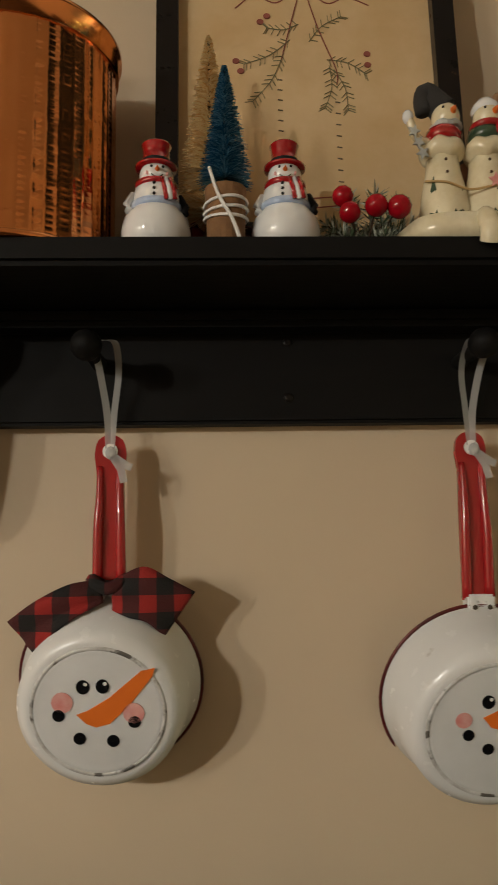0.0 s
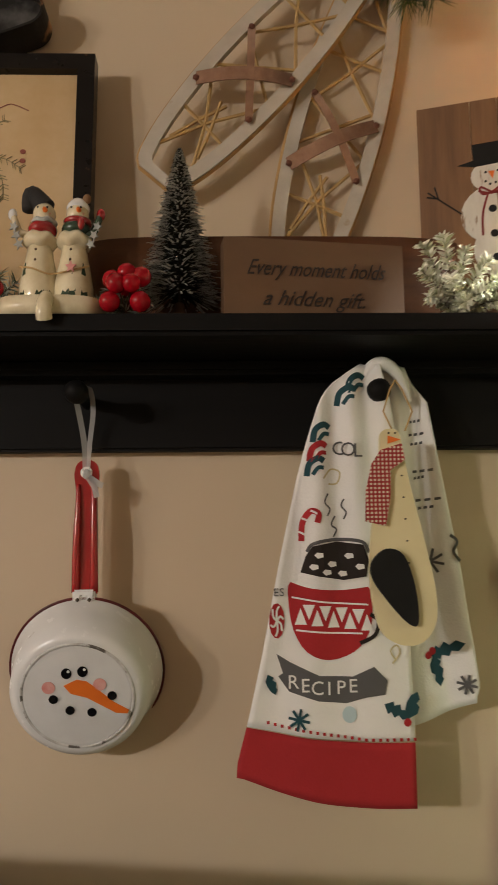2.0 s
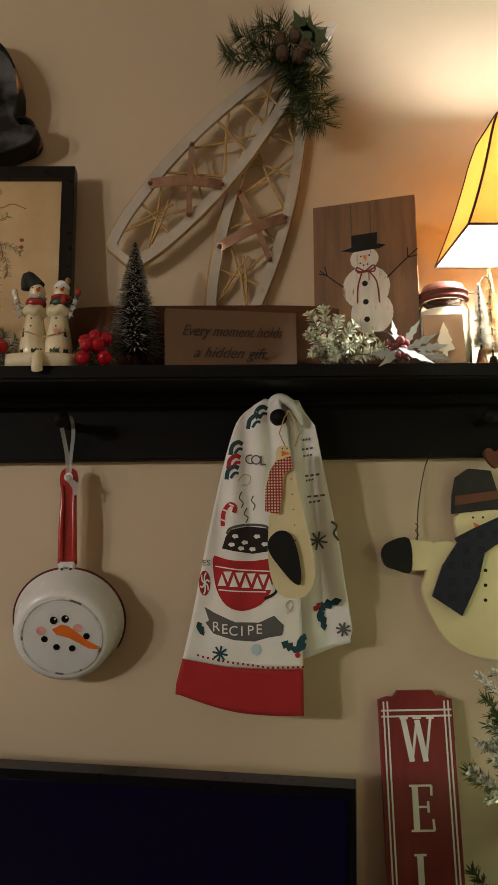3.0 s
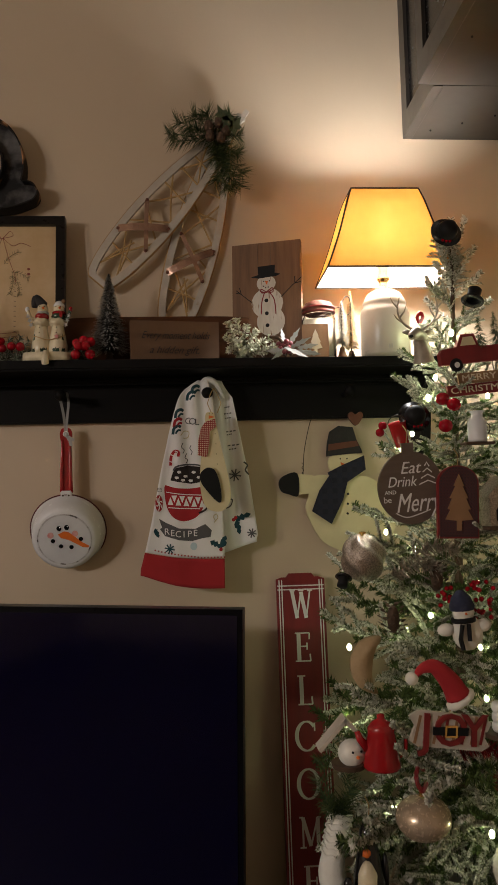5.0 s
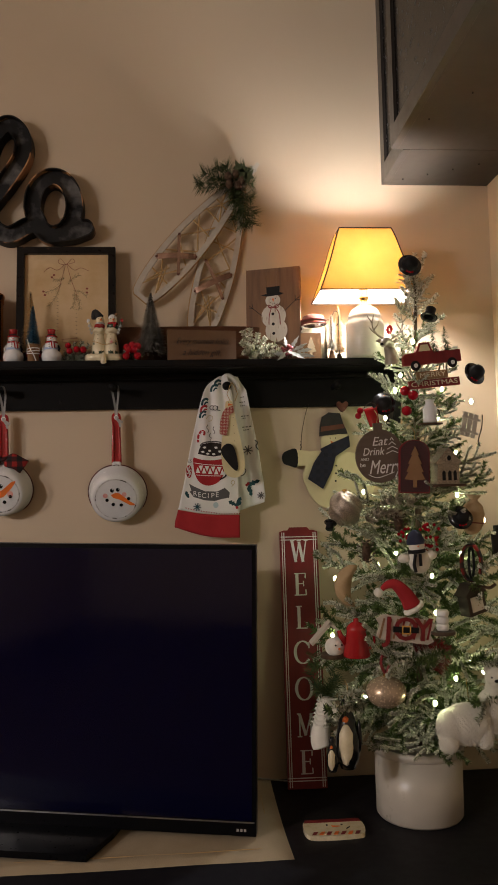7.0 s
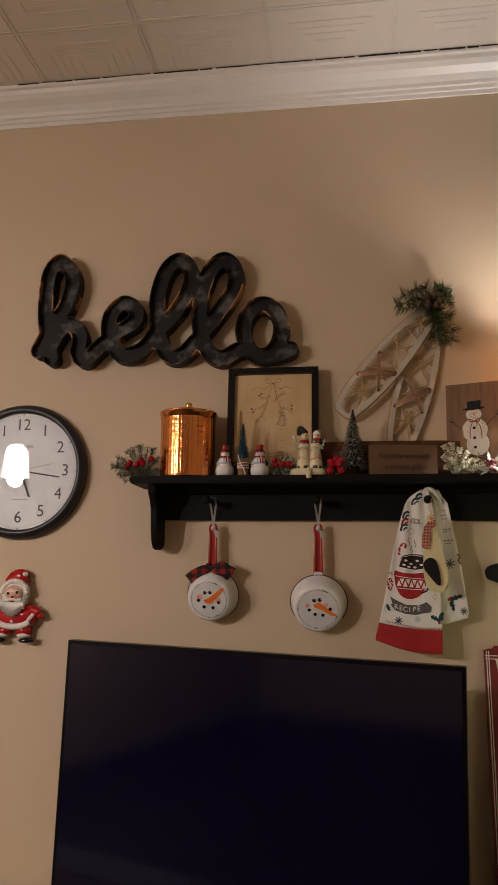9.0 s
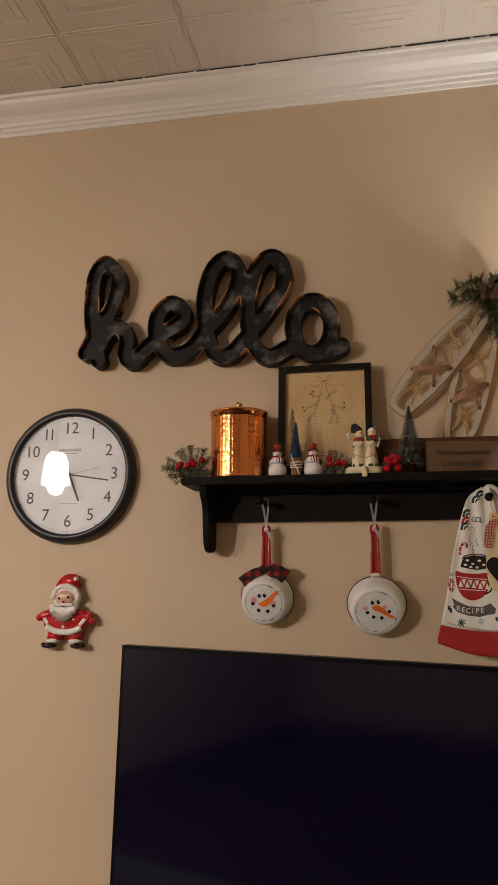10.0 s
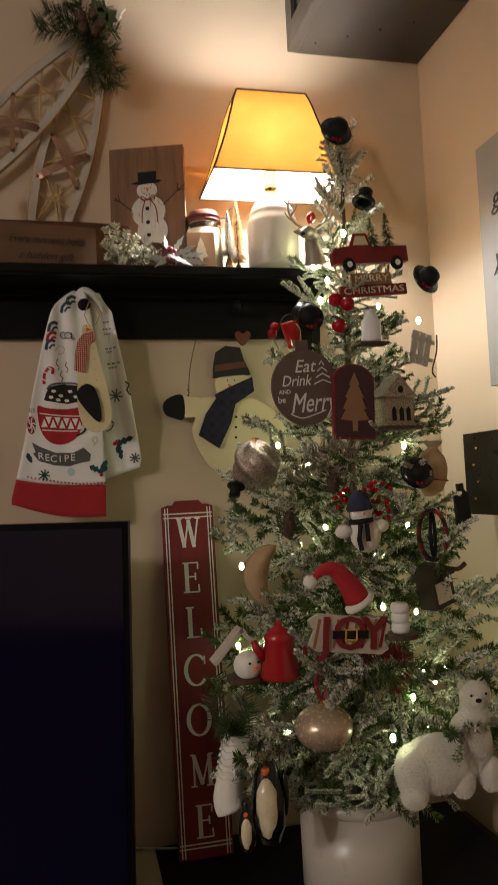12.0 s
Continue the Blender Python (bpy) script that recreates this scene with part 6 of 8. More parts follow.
# ---- stocking holder with two figures ----
def stocking_holder():
    t = thing("stocking_holder", (0.186, -0.060, SHELF), "ivory resin stocking holder with two small snowmen", "stocking holder")
    t.scale = (0.95, 0.95, 1.09)
    part("base", slab_flat(spline([(-0.050, 0.03), (-0.051, -0.02), (-0.036, -0.040), (0, -0.044), (0.036, -0.040), (0.051, -0.02), (0.050, 0.03)], 4, True), 0, 0.015), "ceramic_cream", t, "ivory snow base", bevel=0.004, smooth=True)
    part("hook", tube(spline([(0.001, -0.040, 0.012), (0.001, -0.048, 0.006), (0.001, -0.050, -0.002), (0.001, -0.048, -0.007)], 5), 0.0078, 12, taper=None), "ceramic_cream", t, "rounded ivory hook", smooth=True)
    for x, s, lean in ((-0.0165, -1, 0.004), (0.0185, 1, 0.003)):
        part("snowman_body", lathe([(0, 0.012), (0.0165, 0.012), (0.0198, 0.020), (0.0200, 0.032), (0.0170, 0.048), (0.0140, 0.060), (0.0128, 0.070), (0, 0.074)], 28, None, (x, 0, 0)), "ceramic_cream", t, smooth=True)
        cape = lathe([(0.0125, 0.069), (0.0165, 0.0715), (0.0186, 0.0752), (0.0172, 0.0792), (0.0130, 0.0830), (0, 0.085)], 28, None, (x, 0, 0))
        for v in cape.verts:
            v.co.z += 0.0016 * math.sin(5 * math.atan2(v.co.y, v.co.x - x) + s) * min(1, math.hypot(v.co.x - x, v.co.y) / 0.017)
        part("snow_cape", cape, "ceramic_cream", t, "rolled ivory snow edge", smooth=True)
        part("collar", lathe([(0.009, 0.082), (0.0138, 0.083), (0.0150, 0.087), (0.0135, 0.0915), (0.009, 0.093)], 20, None, (x + lean * 0.5, 0, 0)), "ceramic_red" if s < 0 else "holly_green", t, "dark glazed scarf", smooth=True)
        part("head", ball((x + lean, -0.002, 0.1005), 0.0115, None, (1.0, 1.0, 0.98), 3), "ceramic_cream", t, smooth=True)
        part("cheek", ball((x + lean + 0.004, -0.0085, 0.0995), 0.0048, None, (1, 0.7, 0.9), 2), "skin", t, smooth=True)
        part("nose", lathe([(0.0028, 0), (0.0020, 0.004), (0, 0.009)], 10, None, (x + lean + 0.003, -0.0115, 0.1015), "y"), "orange", t, smooth=True)
        for e in (-0.0045, 0.005):
            part("eye", ball((x + lean + e, -0.0118, 0.1045), 0.0012, sub=1), "black", t)
        if s < 0:
            part("hat", tube(spline([(x + lean, 0.001, 0.107), (x - 0.002, 0.002, 0.114), (x - 0.010, 0.002, 0.121), (x - 0.013, 0.002, 0.115), (x - 0.0135, 0.001, 0.106)], 4), 0.009, 12, taper=[0.0115 - 0.0052 * i / 16 for i in range(17)]), "grey_felt", t, "floppy charcoal cap", smooth=True)
            part("wreath", tube([(x + lean + 0.0108 * math.cos(q), 0.0108 * math.sin(q) - 0.001, 0.0935 + 0.001 * math.sin(5 * q)) for q in np.linspace(0, 6.28, 19)[:-1]], 0.0026, 6, closed=True), "leaf_silver", t, "frosted leaf collar")
        else:
            part("hat", lathe([(0.0112, 0.104), (0.0122, 0.1075), (0.0105, 0.111), (0.0070, 0.115), (0, 0.118)], 20, None, (x + lean, 0, 0)), "ceramic_white", t, "white knitted cap", smooth=True)
            part("pompom", ball((x + lean + 0.0095, -0.003, 0.1155), 0.0045), "kraft", t, "brown pompom", smooth=True)
            part("scarf", tube([(x + lean + 0.012 * math.cos(q), 0.012 * math.sin(q) - 0.001, 0.0935) for q in np.linspace(0, 6.28, 19)[:-1]], 0.0030, 6, closed=True), "ceramic_red", t, "red glazed scarf", smooth=True)
            part("scarf_end", ball((x + lean + 0.006, -0.014, 0.089), 0.0050, None, (0.8, 0.6, 1.3), 2), "ceramic_red", t, smooth=True)
        part("arm", tube(spline([(x + s * 0.011, -0.002, 0.082), (x + s * 0.020, -0.004, 0.084), (x + s * 0.025, -0.005, 0.094), (x + s * 0.027, -0.005, 0.099)], 4), 0.0036, 8), "ceramic_cream" if s < 0 else "holly_green", t, smooth=True)
        part("mitten", ball((x + s * 0.0275, -0.005, 0.1000), 0.0052, None, (0.9, 0.8, 1.1), 2), "ceramic_white" if s < 0 else "ceramic_red", t, smooth=True)
        for k in range(3):
            part("star", placed(slab([(0.0052 * (1 if q % 2 == 0 else 0.45) * math.cos(q * math.pi / 5 + k), 0.0052 * (1 if q % 2 == 0 else 0.45) * math.sin(q * math.pi / 5 + k)) for q in range(10)], -0.001, 0.001), Matrix.Translation((x + s * (0.0245 - 0.003 * k), -0.010 - 0.001 * k, 0.087 - 0.0085 * k))), "leaf_silver", t, "small silvery star")
        for a, h in ((s * 0.75, 0.038), (-s * 0.25, 0.020), (s * 0.1 if s > 0 else 0.62, 0.028)):
            part("tree_paint", placed(slab([(-0.0055, 0), (0.0055, 0), (0.0028, 0.36 * h), (0.0042, 0.36 * h), (0.0018, 0.7 * h), (0.0028, 0.7 * h), (0, h), (-0.0028, 0.7 * h), (-0.0018, 0.7 * h), (-0.0042, 0.36 * h), (-0.0028, 0.36 * h)], -0.0010, 0.0006), Matrix.Translation((x + 0.0198 * math.sin(a), -0.0198 * math.cos(a), 0.015)) @ Matrix.Rotation(a, 4, "Z") @ Matrix.Rotation(-0.10, 4, "X")), "holly_green", t, "dark green painted fir")
        for z in (0.055, 0.065):
            part("button", ball((x - 0.001, -0.0152 + (z - 0.055) * 0.2, z), 0.0014, sub=1), "twig", t)
    part("twine", tube(spline([(-0.034, -0.010, 0.050), (-0.020, -0.019, 0.046), (-0.002, -0.018, 0.041), (0.016, -0.0195, 0.043), (0.036, -0.012, 0.050)], 5), 0.0009, 5), "jute", t, "thin twine garland")
    part("star", slab([(0.006 * (1 if q % 2 == 0 else 0.45) * math.cos(q * math.pi / 5 + 0.3) + 0.019, 0.006 * (1 if q % 2 == 0 else 0.45) * math.sin(q * math.pi / 5 + 0.3) + 0.047) for q in range(10)], -0.0205, -0.0190), "pink", t, "pink painted star")


stocking_holder()


# ---- berry picks, sprays and greenery ----
def berry_pick(name, label, x, y, z, berries, sprigs, seed, mat, needle=0.012, rb=0.0090, berry_mat="berry", width=0.0009, density=60, group="greenery picks"):
    """Berries on short stems among needled sprigs. berries and sprigs: offsets from the base."""
    t, rnd = thing(name, (x, y, z), label, "greenery", group), random.Random(seed)
    for b in berries:
        part("berry", ball(b, rb * rnd.uniform(0.92, 1.08), None, (1, 1, 1), 2), berry_mat, t, smooth=True)
        part("stalk", tube(spline([(0, 0.004, 0.002), (b[0] * 0.5, b[1] * 0.5 + 0.004, b[2] * 0.6), b], 3), 0.0008, 4), "twig", t)
    for s in sprigs:
        mid = (s[0] * 0.5, s[1] * 0.5, s[2] * 0.5 + 0.008)
        line = spline([(0, 0, 0.004), mid, s], 6)
        sp = part("sprig", needles(bmesh.new(), line, density, needle, width, rnd), mat, t)
        part("stem", tube(line, 0.0009, 4), "twig", sp)
    return t


rb = random.Random(21)
berry_pick("berry_pick", "glossy red berries on frosted pine sprigs, on the shelf", 0.112, -0.045, SHELF,
           [(-0.020, -0.02, 0.045), (-0.016, -0.025, 0.030), (0.003, -0.03, 0.033), (0.020, -0.03, 0.032)],
           [(-0.035, 0, 0.012), (-0.028, -0.01, 0.020), (0.03, 0.01, 0.052), (0.012, 0.012, 0.062), (-0.012, 0.01, 0.055), (-0.02, -0.02, 0.008), (0.010, -0.025, 0.008), (0.026, -0.01, 0.022), (0.038, 0, 0.030), (-0.03, 0.01, 0.035), (0.0, 0.0, 0.02), (0.03, -0.02, 0.012), (-0.035, -0.01, 0.006), (0.045, 0.005, 0.018)], 31, "spray_frost", 0.013, width=0.0014, density=110)
berry_pick("berry_pick", "cluster of glossy red berries with pine, beside the flocked tree", 0.258, -0.088, SHELF,
           [(-0.013, 0, 0.035), (0.001, -0.004, 0.040), (0.014, -0.002, 0.037), (0.006, -0.014, 0.027), (-0.008, -0.013, 0.027), (-0.014, -0.010, 0.0105), (0.014, -0.010, 0.0105), (0.0, 0.004, 0.028)],
           [(-0.030, 0.012, 0.016), (-0.024, 0.02, 0.010), (0.02, 0.015, 0.02), (-0.018, 0.012, 0.03)], 33, "spray_frost", 0.012, 0.0095, width=0.0014, density=90)
berry_pick("berry_pick", "frosted pine and berry bundle at the shelf's end", -0.285, -0.035, SHELF,
           [(-0.030, -0.04, 0.040), (0.002, -0.045, 0.046), (-0.008, -0.05, 0.034), (0.008, -0.045, 0.038), (-0.038, -0.035, 0.034), (0.03, -0.04, 0.05)],
           [(0.066 * math.cos(a) - 0.014 + rb.uniform(-0.012, 0.012), -0.03 * math.sin(a * 2) - 0.025, 0.044 + 0.052 * math.sin(a) + rb.uniform(-0.01, 0.01)) for a in np.linspace(0, 6.1, 26)]
           + [(-0.075, -0.02, 0.030), (-0.070, -0.01, 0.060), (-0.06, -0.02, 0.012)], 35, "spray_frost", 0.014, 0.0085, width=0.0013, density=150)
berry_pick("cedar_spray", "cream flocked cedar spray lying on the shelf", 0.575, -0.062, SHELF, [],
           [(-0.030, 0, 0.080), (-0.012, -0.01, 0.085), (0.010, -0.01, 0.072), (0.03, -0.015, 0.060), (0.055, -0.02, 0.042), (0.07, -0.025, 0.026), (0.075, -0.03, 0.012), (0.045, -0.03, 0.014), (0.02, -0.03, 0.022), (-0.01, -0.025, 0.035), (-0.035, -0.01, 0.05), (0.0, -0.03, 0.012), (0.03, -0.025, 0.035), (-0.03, -0.02, 0.02)], 37, "spray_cream", 0.0105, width=0.0030, density=170)
gp = berry_pick("berry_spray", "burgundy berries with silvery leaves, in front of the plank picture", 0.660, -0.085, SHELF,
                [(-0.004, -0.004, 0.026), (0.006, -0.008, 0.020), (-0.010, -0.006, 0.018), (0.002, -0.010, 0.032), (0.010, -0.004, 0.029), (-0.004, -0.012, 0.012), (0.006, -0.012, 0.012), (-0.012, -0.002, 0.029)],
                [(0.03, 0, 0.02)], 39, "spray_frost", 0.006, 0.0062, "grape", density=20)
for k, (dx, dy, dz, l) in enumerate(((0.035, -0.012, 0.010, 0.026), (0.030, -0.006, 0.030, 0.026), (0.018, -0.004, 0.042, 0.024), (0.045, -0.010, 0.022, 0.022), (0.020, -0.020, 0.006, 0.026), (-0.012, -0.016, 0.006, 0.022), (-0.020, -0.010, 0.014, 0.022), (0.052, -0.012, 0.008, 0.020), (-0.004, -0.004, 0.042, 0.02))):
    a = math.atan2(dz - 0.015, dx)
    o = [(-l, 0), (-l * 0.6, 0.004), (-l * 0.45, 0.0025), (-l * 0.15, 0.0065), (0.0, 0.0035), (l * 0.3, 0.0055), (l * 0.45, 0.003), (l, 0), (l * 0.45, -0.003), (l * 0.3, -0.0055), (0, -0.0035), (-l * 0.15, -0.0065), (-l * 0.45, -0.0025), (-l * 0.6, -0.004)]
    part("leaf", placed(slab(o, -0.0005, 0.0005), Matrix.Translation((dx, dy, max(dz, 0.008))) @ Matrix.Rotation(-a, 4, "Y") @ Matrix.Rotation(0.5 * math.sin(k), 4, "X")), "leaf_silver", gp, "toothed silvery leaf")
part("branch", tube(spline([(-0.030, 0.002, 0.045), (-0.012, -0.004, 0.040), (0.0, -0.006, 0.020), (0.012, -0.008, 0.004)], 5), 0.0035, 7), "twig", gp)


# ---- jar, arrowhead card and wire hook ----
def lidded_jar():
    t = thing("glass_jar", (0.738, -0.042, SHELF), "clear glass jar with a banded rust lid, part filled", "jar")
    g = part("glass", lathe([(0, 0.001), (0.033, 0.001), (0.036, 0.006), (0.036, 0.085), (0.031, 0.097), (0.029, 0.100), (0.027, 0.100), (0.029, 0.096), (0.034, 0.084), (0.034, 0.007), (0, 0.005)], 32), "clear_glass", t, "clear glass", smooth=True)
    g.visible_shadow = False
    part("filling", lathe([(0, 0.006), (0.033, 0.0065), (0.0333, 0.084), (0.02, 0.088), (0, 0.087)], 28), "wax", t, "pale filling", smooth=True)
    lid = part("lid", lathe([(0.031, 0.098), (0.0335, 0.099), (0.0335, 0.104), (0.031, 0.106), (0.0335, 0.108), (0.0335, 0.113), (0.030, 0.116), (0.028, 0.122), (0.012, 0.128), (0, 0.129)], 32), "rust", t, "rust brown domed lid", smooth=True)
    for z in (0.1015, 0.1105):
        part("band", tube([(0.0342 * math.cos(a), 0.0342 * math.sin(a), z) for a in np.linspace(0, 6.28, 33)[:-1]], 0.0012, 5, closed=True), "dull_red", lid)
    part("hook", tube(spline([(0.034, -0.006, 0.112), (0.046, -0.006, 0.114), (0.052, -0.006, 0.128), (0.058, -0.006, 0.136), (0.066, -0.006, 0.130), (0.067, -0.006, 0.105), (0.060, -0.006, 0.096)], 5), 0.0012, 6), "wire", t, "bent dark wire hook")


lidded_jar()


def tree_card():
    t = thing("tree_plaque", (0.722, -0.092, SHELF), "small brown wooden plaque with a raised tree shape", "plaque", turn=(-8, 0, -8))
    part("plaque", box(-0.0265, 0.0265, -0.003, 0.003, 0, 0.070), "kraft", t, bevel=0.001)
    part("relief", slab([(-0.003, 0.008), (0.003, 0.008), (0.003, 0.016), (0.013, 0.018), (0.008, 0.030), (0.010, 0.031), (0.005, 0.043), (0.006, 0.044), (0, 0.058), (-0.006, 0.044), (-0.005, 0.043), (-0.010, 0.031), (-0.008, 0.030), (-0.013, 0.018), (-0.003, 0.016)], -0.006, -0.0028), "wax", t, "pale raised tree", bevel=0.001)


tree_card()


# ---- crossed snowshoes ----
def snowshoe(t, ax, az, bx, bz, width, y):
    """A teardrop hoop from toe (a) to tail (b), laced with twine and strapped."""
    a, b = Vector((ax, az)), Vector((bx, bz))
    d = (b - a)
    L = d.length
    d.normalize()
    n = Vector((-d.y, d.x))
    half = [(0.0, 0.42), (0.03, 0.64), (0.14, 0.87), (0.32, 1.0), (0.5, 0.95), (0.68, 0.74), (0.82, 0.50), (0.92, 0.24), (1.0, 0.06)]
    hs = spline(half, 5)
    left, right = ([a + d * (u * L) + n * (s * w * width / 2) for u, w in hs] for s in (1, -1))
    loop = left + right[::-1]
    inner = []
    for side, s in ((left, 1), (right[::-1], -1)):
        for i, p in enumerate(side):
            q = side[min(i + 1, len(side) - 1)] - side[max(i - 1, 0)]
            q = Vector((-q.y, q.x)).normalized()
            inner.append(p - q * 0.0150)
    bm = bmesh.new()
    m = len(loop)
    ov = [[bm.verts.new((p.x, yy, p.y)) for p in loop] for yy in (y - 0.0045, y + 0.0045)]
    iv = [[bm.verts.new((p.x, yy, p.y)) for p in inner] for yy in (y - 0.0045, y + 0.0045)]
    for i in range(m):
        j = (i + 1) % m
        bm.faces.new((ov[0][i], ov[0][j], iv[0][j], iv[0][i])), bm.faces.new((ov[1][i], iv[1][i], iv[1][j], ov[1][j]))
        bm.faces.new((ov[0][i], ov[1][i], ov[1][j], ov[0][j])), bm.faces.new((iv[0][i], iv[0][j], iv[1][j], iv[1][i]))
    hoop = part("hoop", bm, "shoe_paint", t, "whitewashed wooden hoop")
    part("edge", tube([(p.x, y + 0.001, p.y) for p in loop], 0.0032, 5, closed=True), "shoe_edge", hoop, "bare tan plywood edge")

    def at(u, v):
        w = np.interp(u, [q[0] for q in half], [q[1] for q in half])
        p = a + d * (u * L) + n * (v * w * (width / 2 - 0.008))
        return (p.x, y + 0.001, p.y)
    for k, (u0, v0, u1, v1) in enumerate(((0.06, -0.9, 0.30, 0.95), (0.06, 0.9, 0.30, -0.95), (0.16, -0.98, 0.18, 0.98), (0.40, -0.95, 0.60, 0.95), (0.40, 0.95, 0.60, -0.95), (0.52, -0.98, 0.54, 0.98), (0.60, -0.95, 0.82, 0.95), (0.60, 0.95, 0.82, -0.95), (0.70, -0.95, 0.72, 0.95), (0.30, -0.95, 0.42, 0.95), (0.30, 0.95, 0.42, -0.95), (0.10, -0.6, 0.24, 0.1), (0.10, 0.6, 0.24, -0.1), (0.62, -0.98, 0.64, 0.98))):
        part("lacing", tube([at(u0, v0), at((u0 + u1) / 2, (v0 + v1) / 2), at(u1, v1)], 0.0021, 5), "jute", t, "twisted twine lacing")

    def strap(u0, v0, u1, v1, half_w):
        p, q = Vector(at(u0, v0)), Vector(at(u1, v1))
        e = (q - p).normalized()
        s = e.cross(Vector((0, 1, 0))) * half_w
        bm2, rows = bmesh.new(), []
        for i in range(11):
            c = p.lerp(q, i / 10) + Vector((0, -0.008 - 0.012 * math.sin(math.pi * i / 10), 0))
            rows.append([bm2.verts.new(c + s * k) for k in (-1, 1)] + [bm2.verts.new(c + s * k + Vector((0, 0.0015, 0))) for k in (1, -1)])
        for r0, r1 in zip(rows, rows[1:]):
            for k in range(4):
                bm2.faces.new((r0[k], r0[(k + 1) % 4], r1[(k + 1) % 4], r1[k]))
        o = part("strap", bm2, "strap", t, "shiny copper-toned strap")
        for c in (p, q):
            part("rivet", ball((c.x, c.y - 0.009, c.z), 0.0042, None, (1, 0.6, 1), 1), "rust", o)
    strap(0.24, 1.0, 0.38, -1.0, 0.0078)
    strap(0.42, 0.80, 0.24, -0.90, 0.0044)


def snowshoes():
    t = thing("snowshoe_pair", (0, 0, 0), "pair of crossed whitewashed decorative snowshoes hung on the wall", "wall decor")
    snowshoe(t, 0.273, 1.9060, 0.594, 2.278, 0.102, 0.022)
    snowshoe(t, 0.430, 1.800, 0.566, 2.290, 0.104, 0.038)
    part("tail", tube([(0.545, 0.020, 2.205), (0.604, 0.016, 2.285)], 0.0075, 4), "shoe_paint", t, "whitewashed tail bar")
    rnd = random.Random(51)
    for k, (dx, dz) in enumerate(((-0.10, 0.0), (-0.085, 0.03), (-0.05, 0.045), (-0.02, 0.05), (0.03, 0.045), (0.05, 0.0), (0.045, -0.04), (0.02, -0.075), (0.035, -0.11), (0.0, -0.05), (-0.06, 0.015), (0.055, -0.085), (0.0, -0.10), (0.05, -0.115), (-0.095, -0.015), (0.02, -0.12))):
        line = spline([(0.534, 0.010, 2.216), (0.534 + dx * 0.6, -0.008, 2.216 + dz * 0.7), (0.534 + dx, -0.012, 2.216 + dz)], 5)
        sp = part("pine_sprig", needles(bmesh.new(), line, 170, 0.032, 0.0010, rnd, 0.5, 0.8), "spray_green", t, "long green pine needles")
    for k in range(5):
        part("pine_cone", lathe([(0, -0.014), (0.008, -0.010), (0.011, -0.002), (0.008, 0.008), (0, 0.014)], 10, None, (0.535 + 0.020 * math.cos(k * 1.3), -0.018, 2.225 + 0.018 * math.sin(k * 1.3))), "twig", t, "small brown cone")
    for k in range(3):
        part("holly_leaf", placed(slab([(-0.012, -0.016), (0, -0.010), (0.012, -0.016), (0.009, 0), (0.015, 0.008), (0.006, 0.012), (0, 0.028), (-0.006, 0.012), (-0.015, 0.008), (-0.009, 0)], -0.001, 0.0), Matrix.Translation((0.548 + 0.012 * k, -0.025, 2.252 - 0.012 * k)) @ Matrix.Rotation(0.5 * k - 0.4, 4, "Y")), "needle", t, "dark holly leaf")


snowshoes()


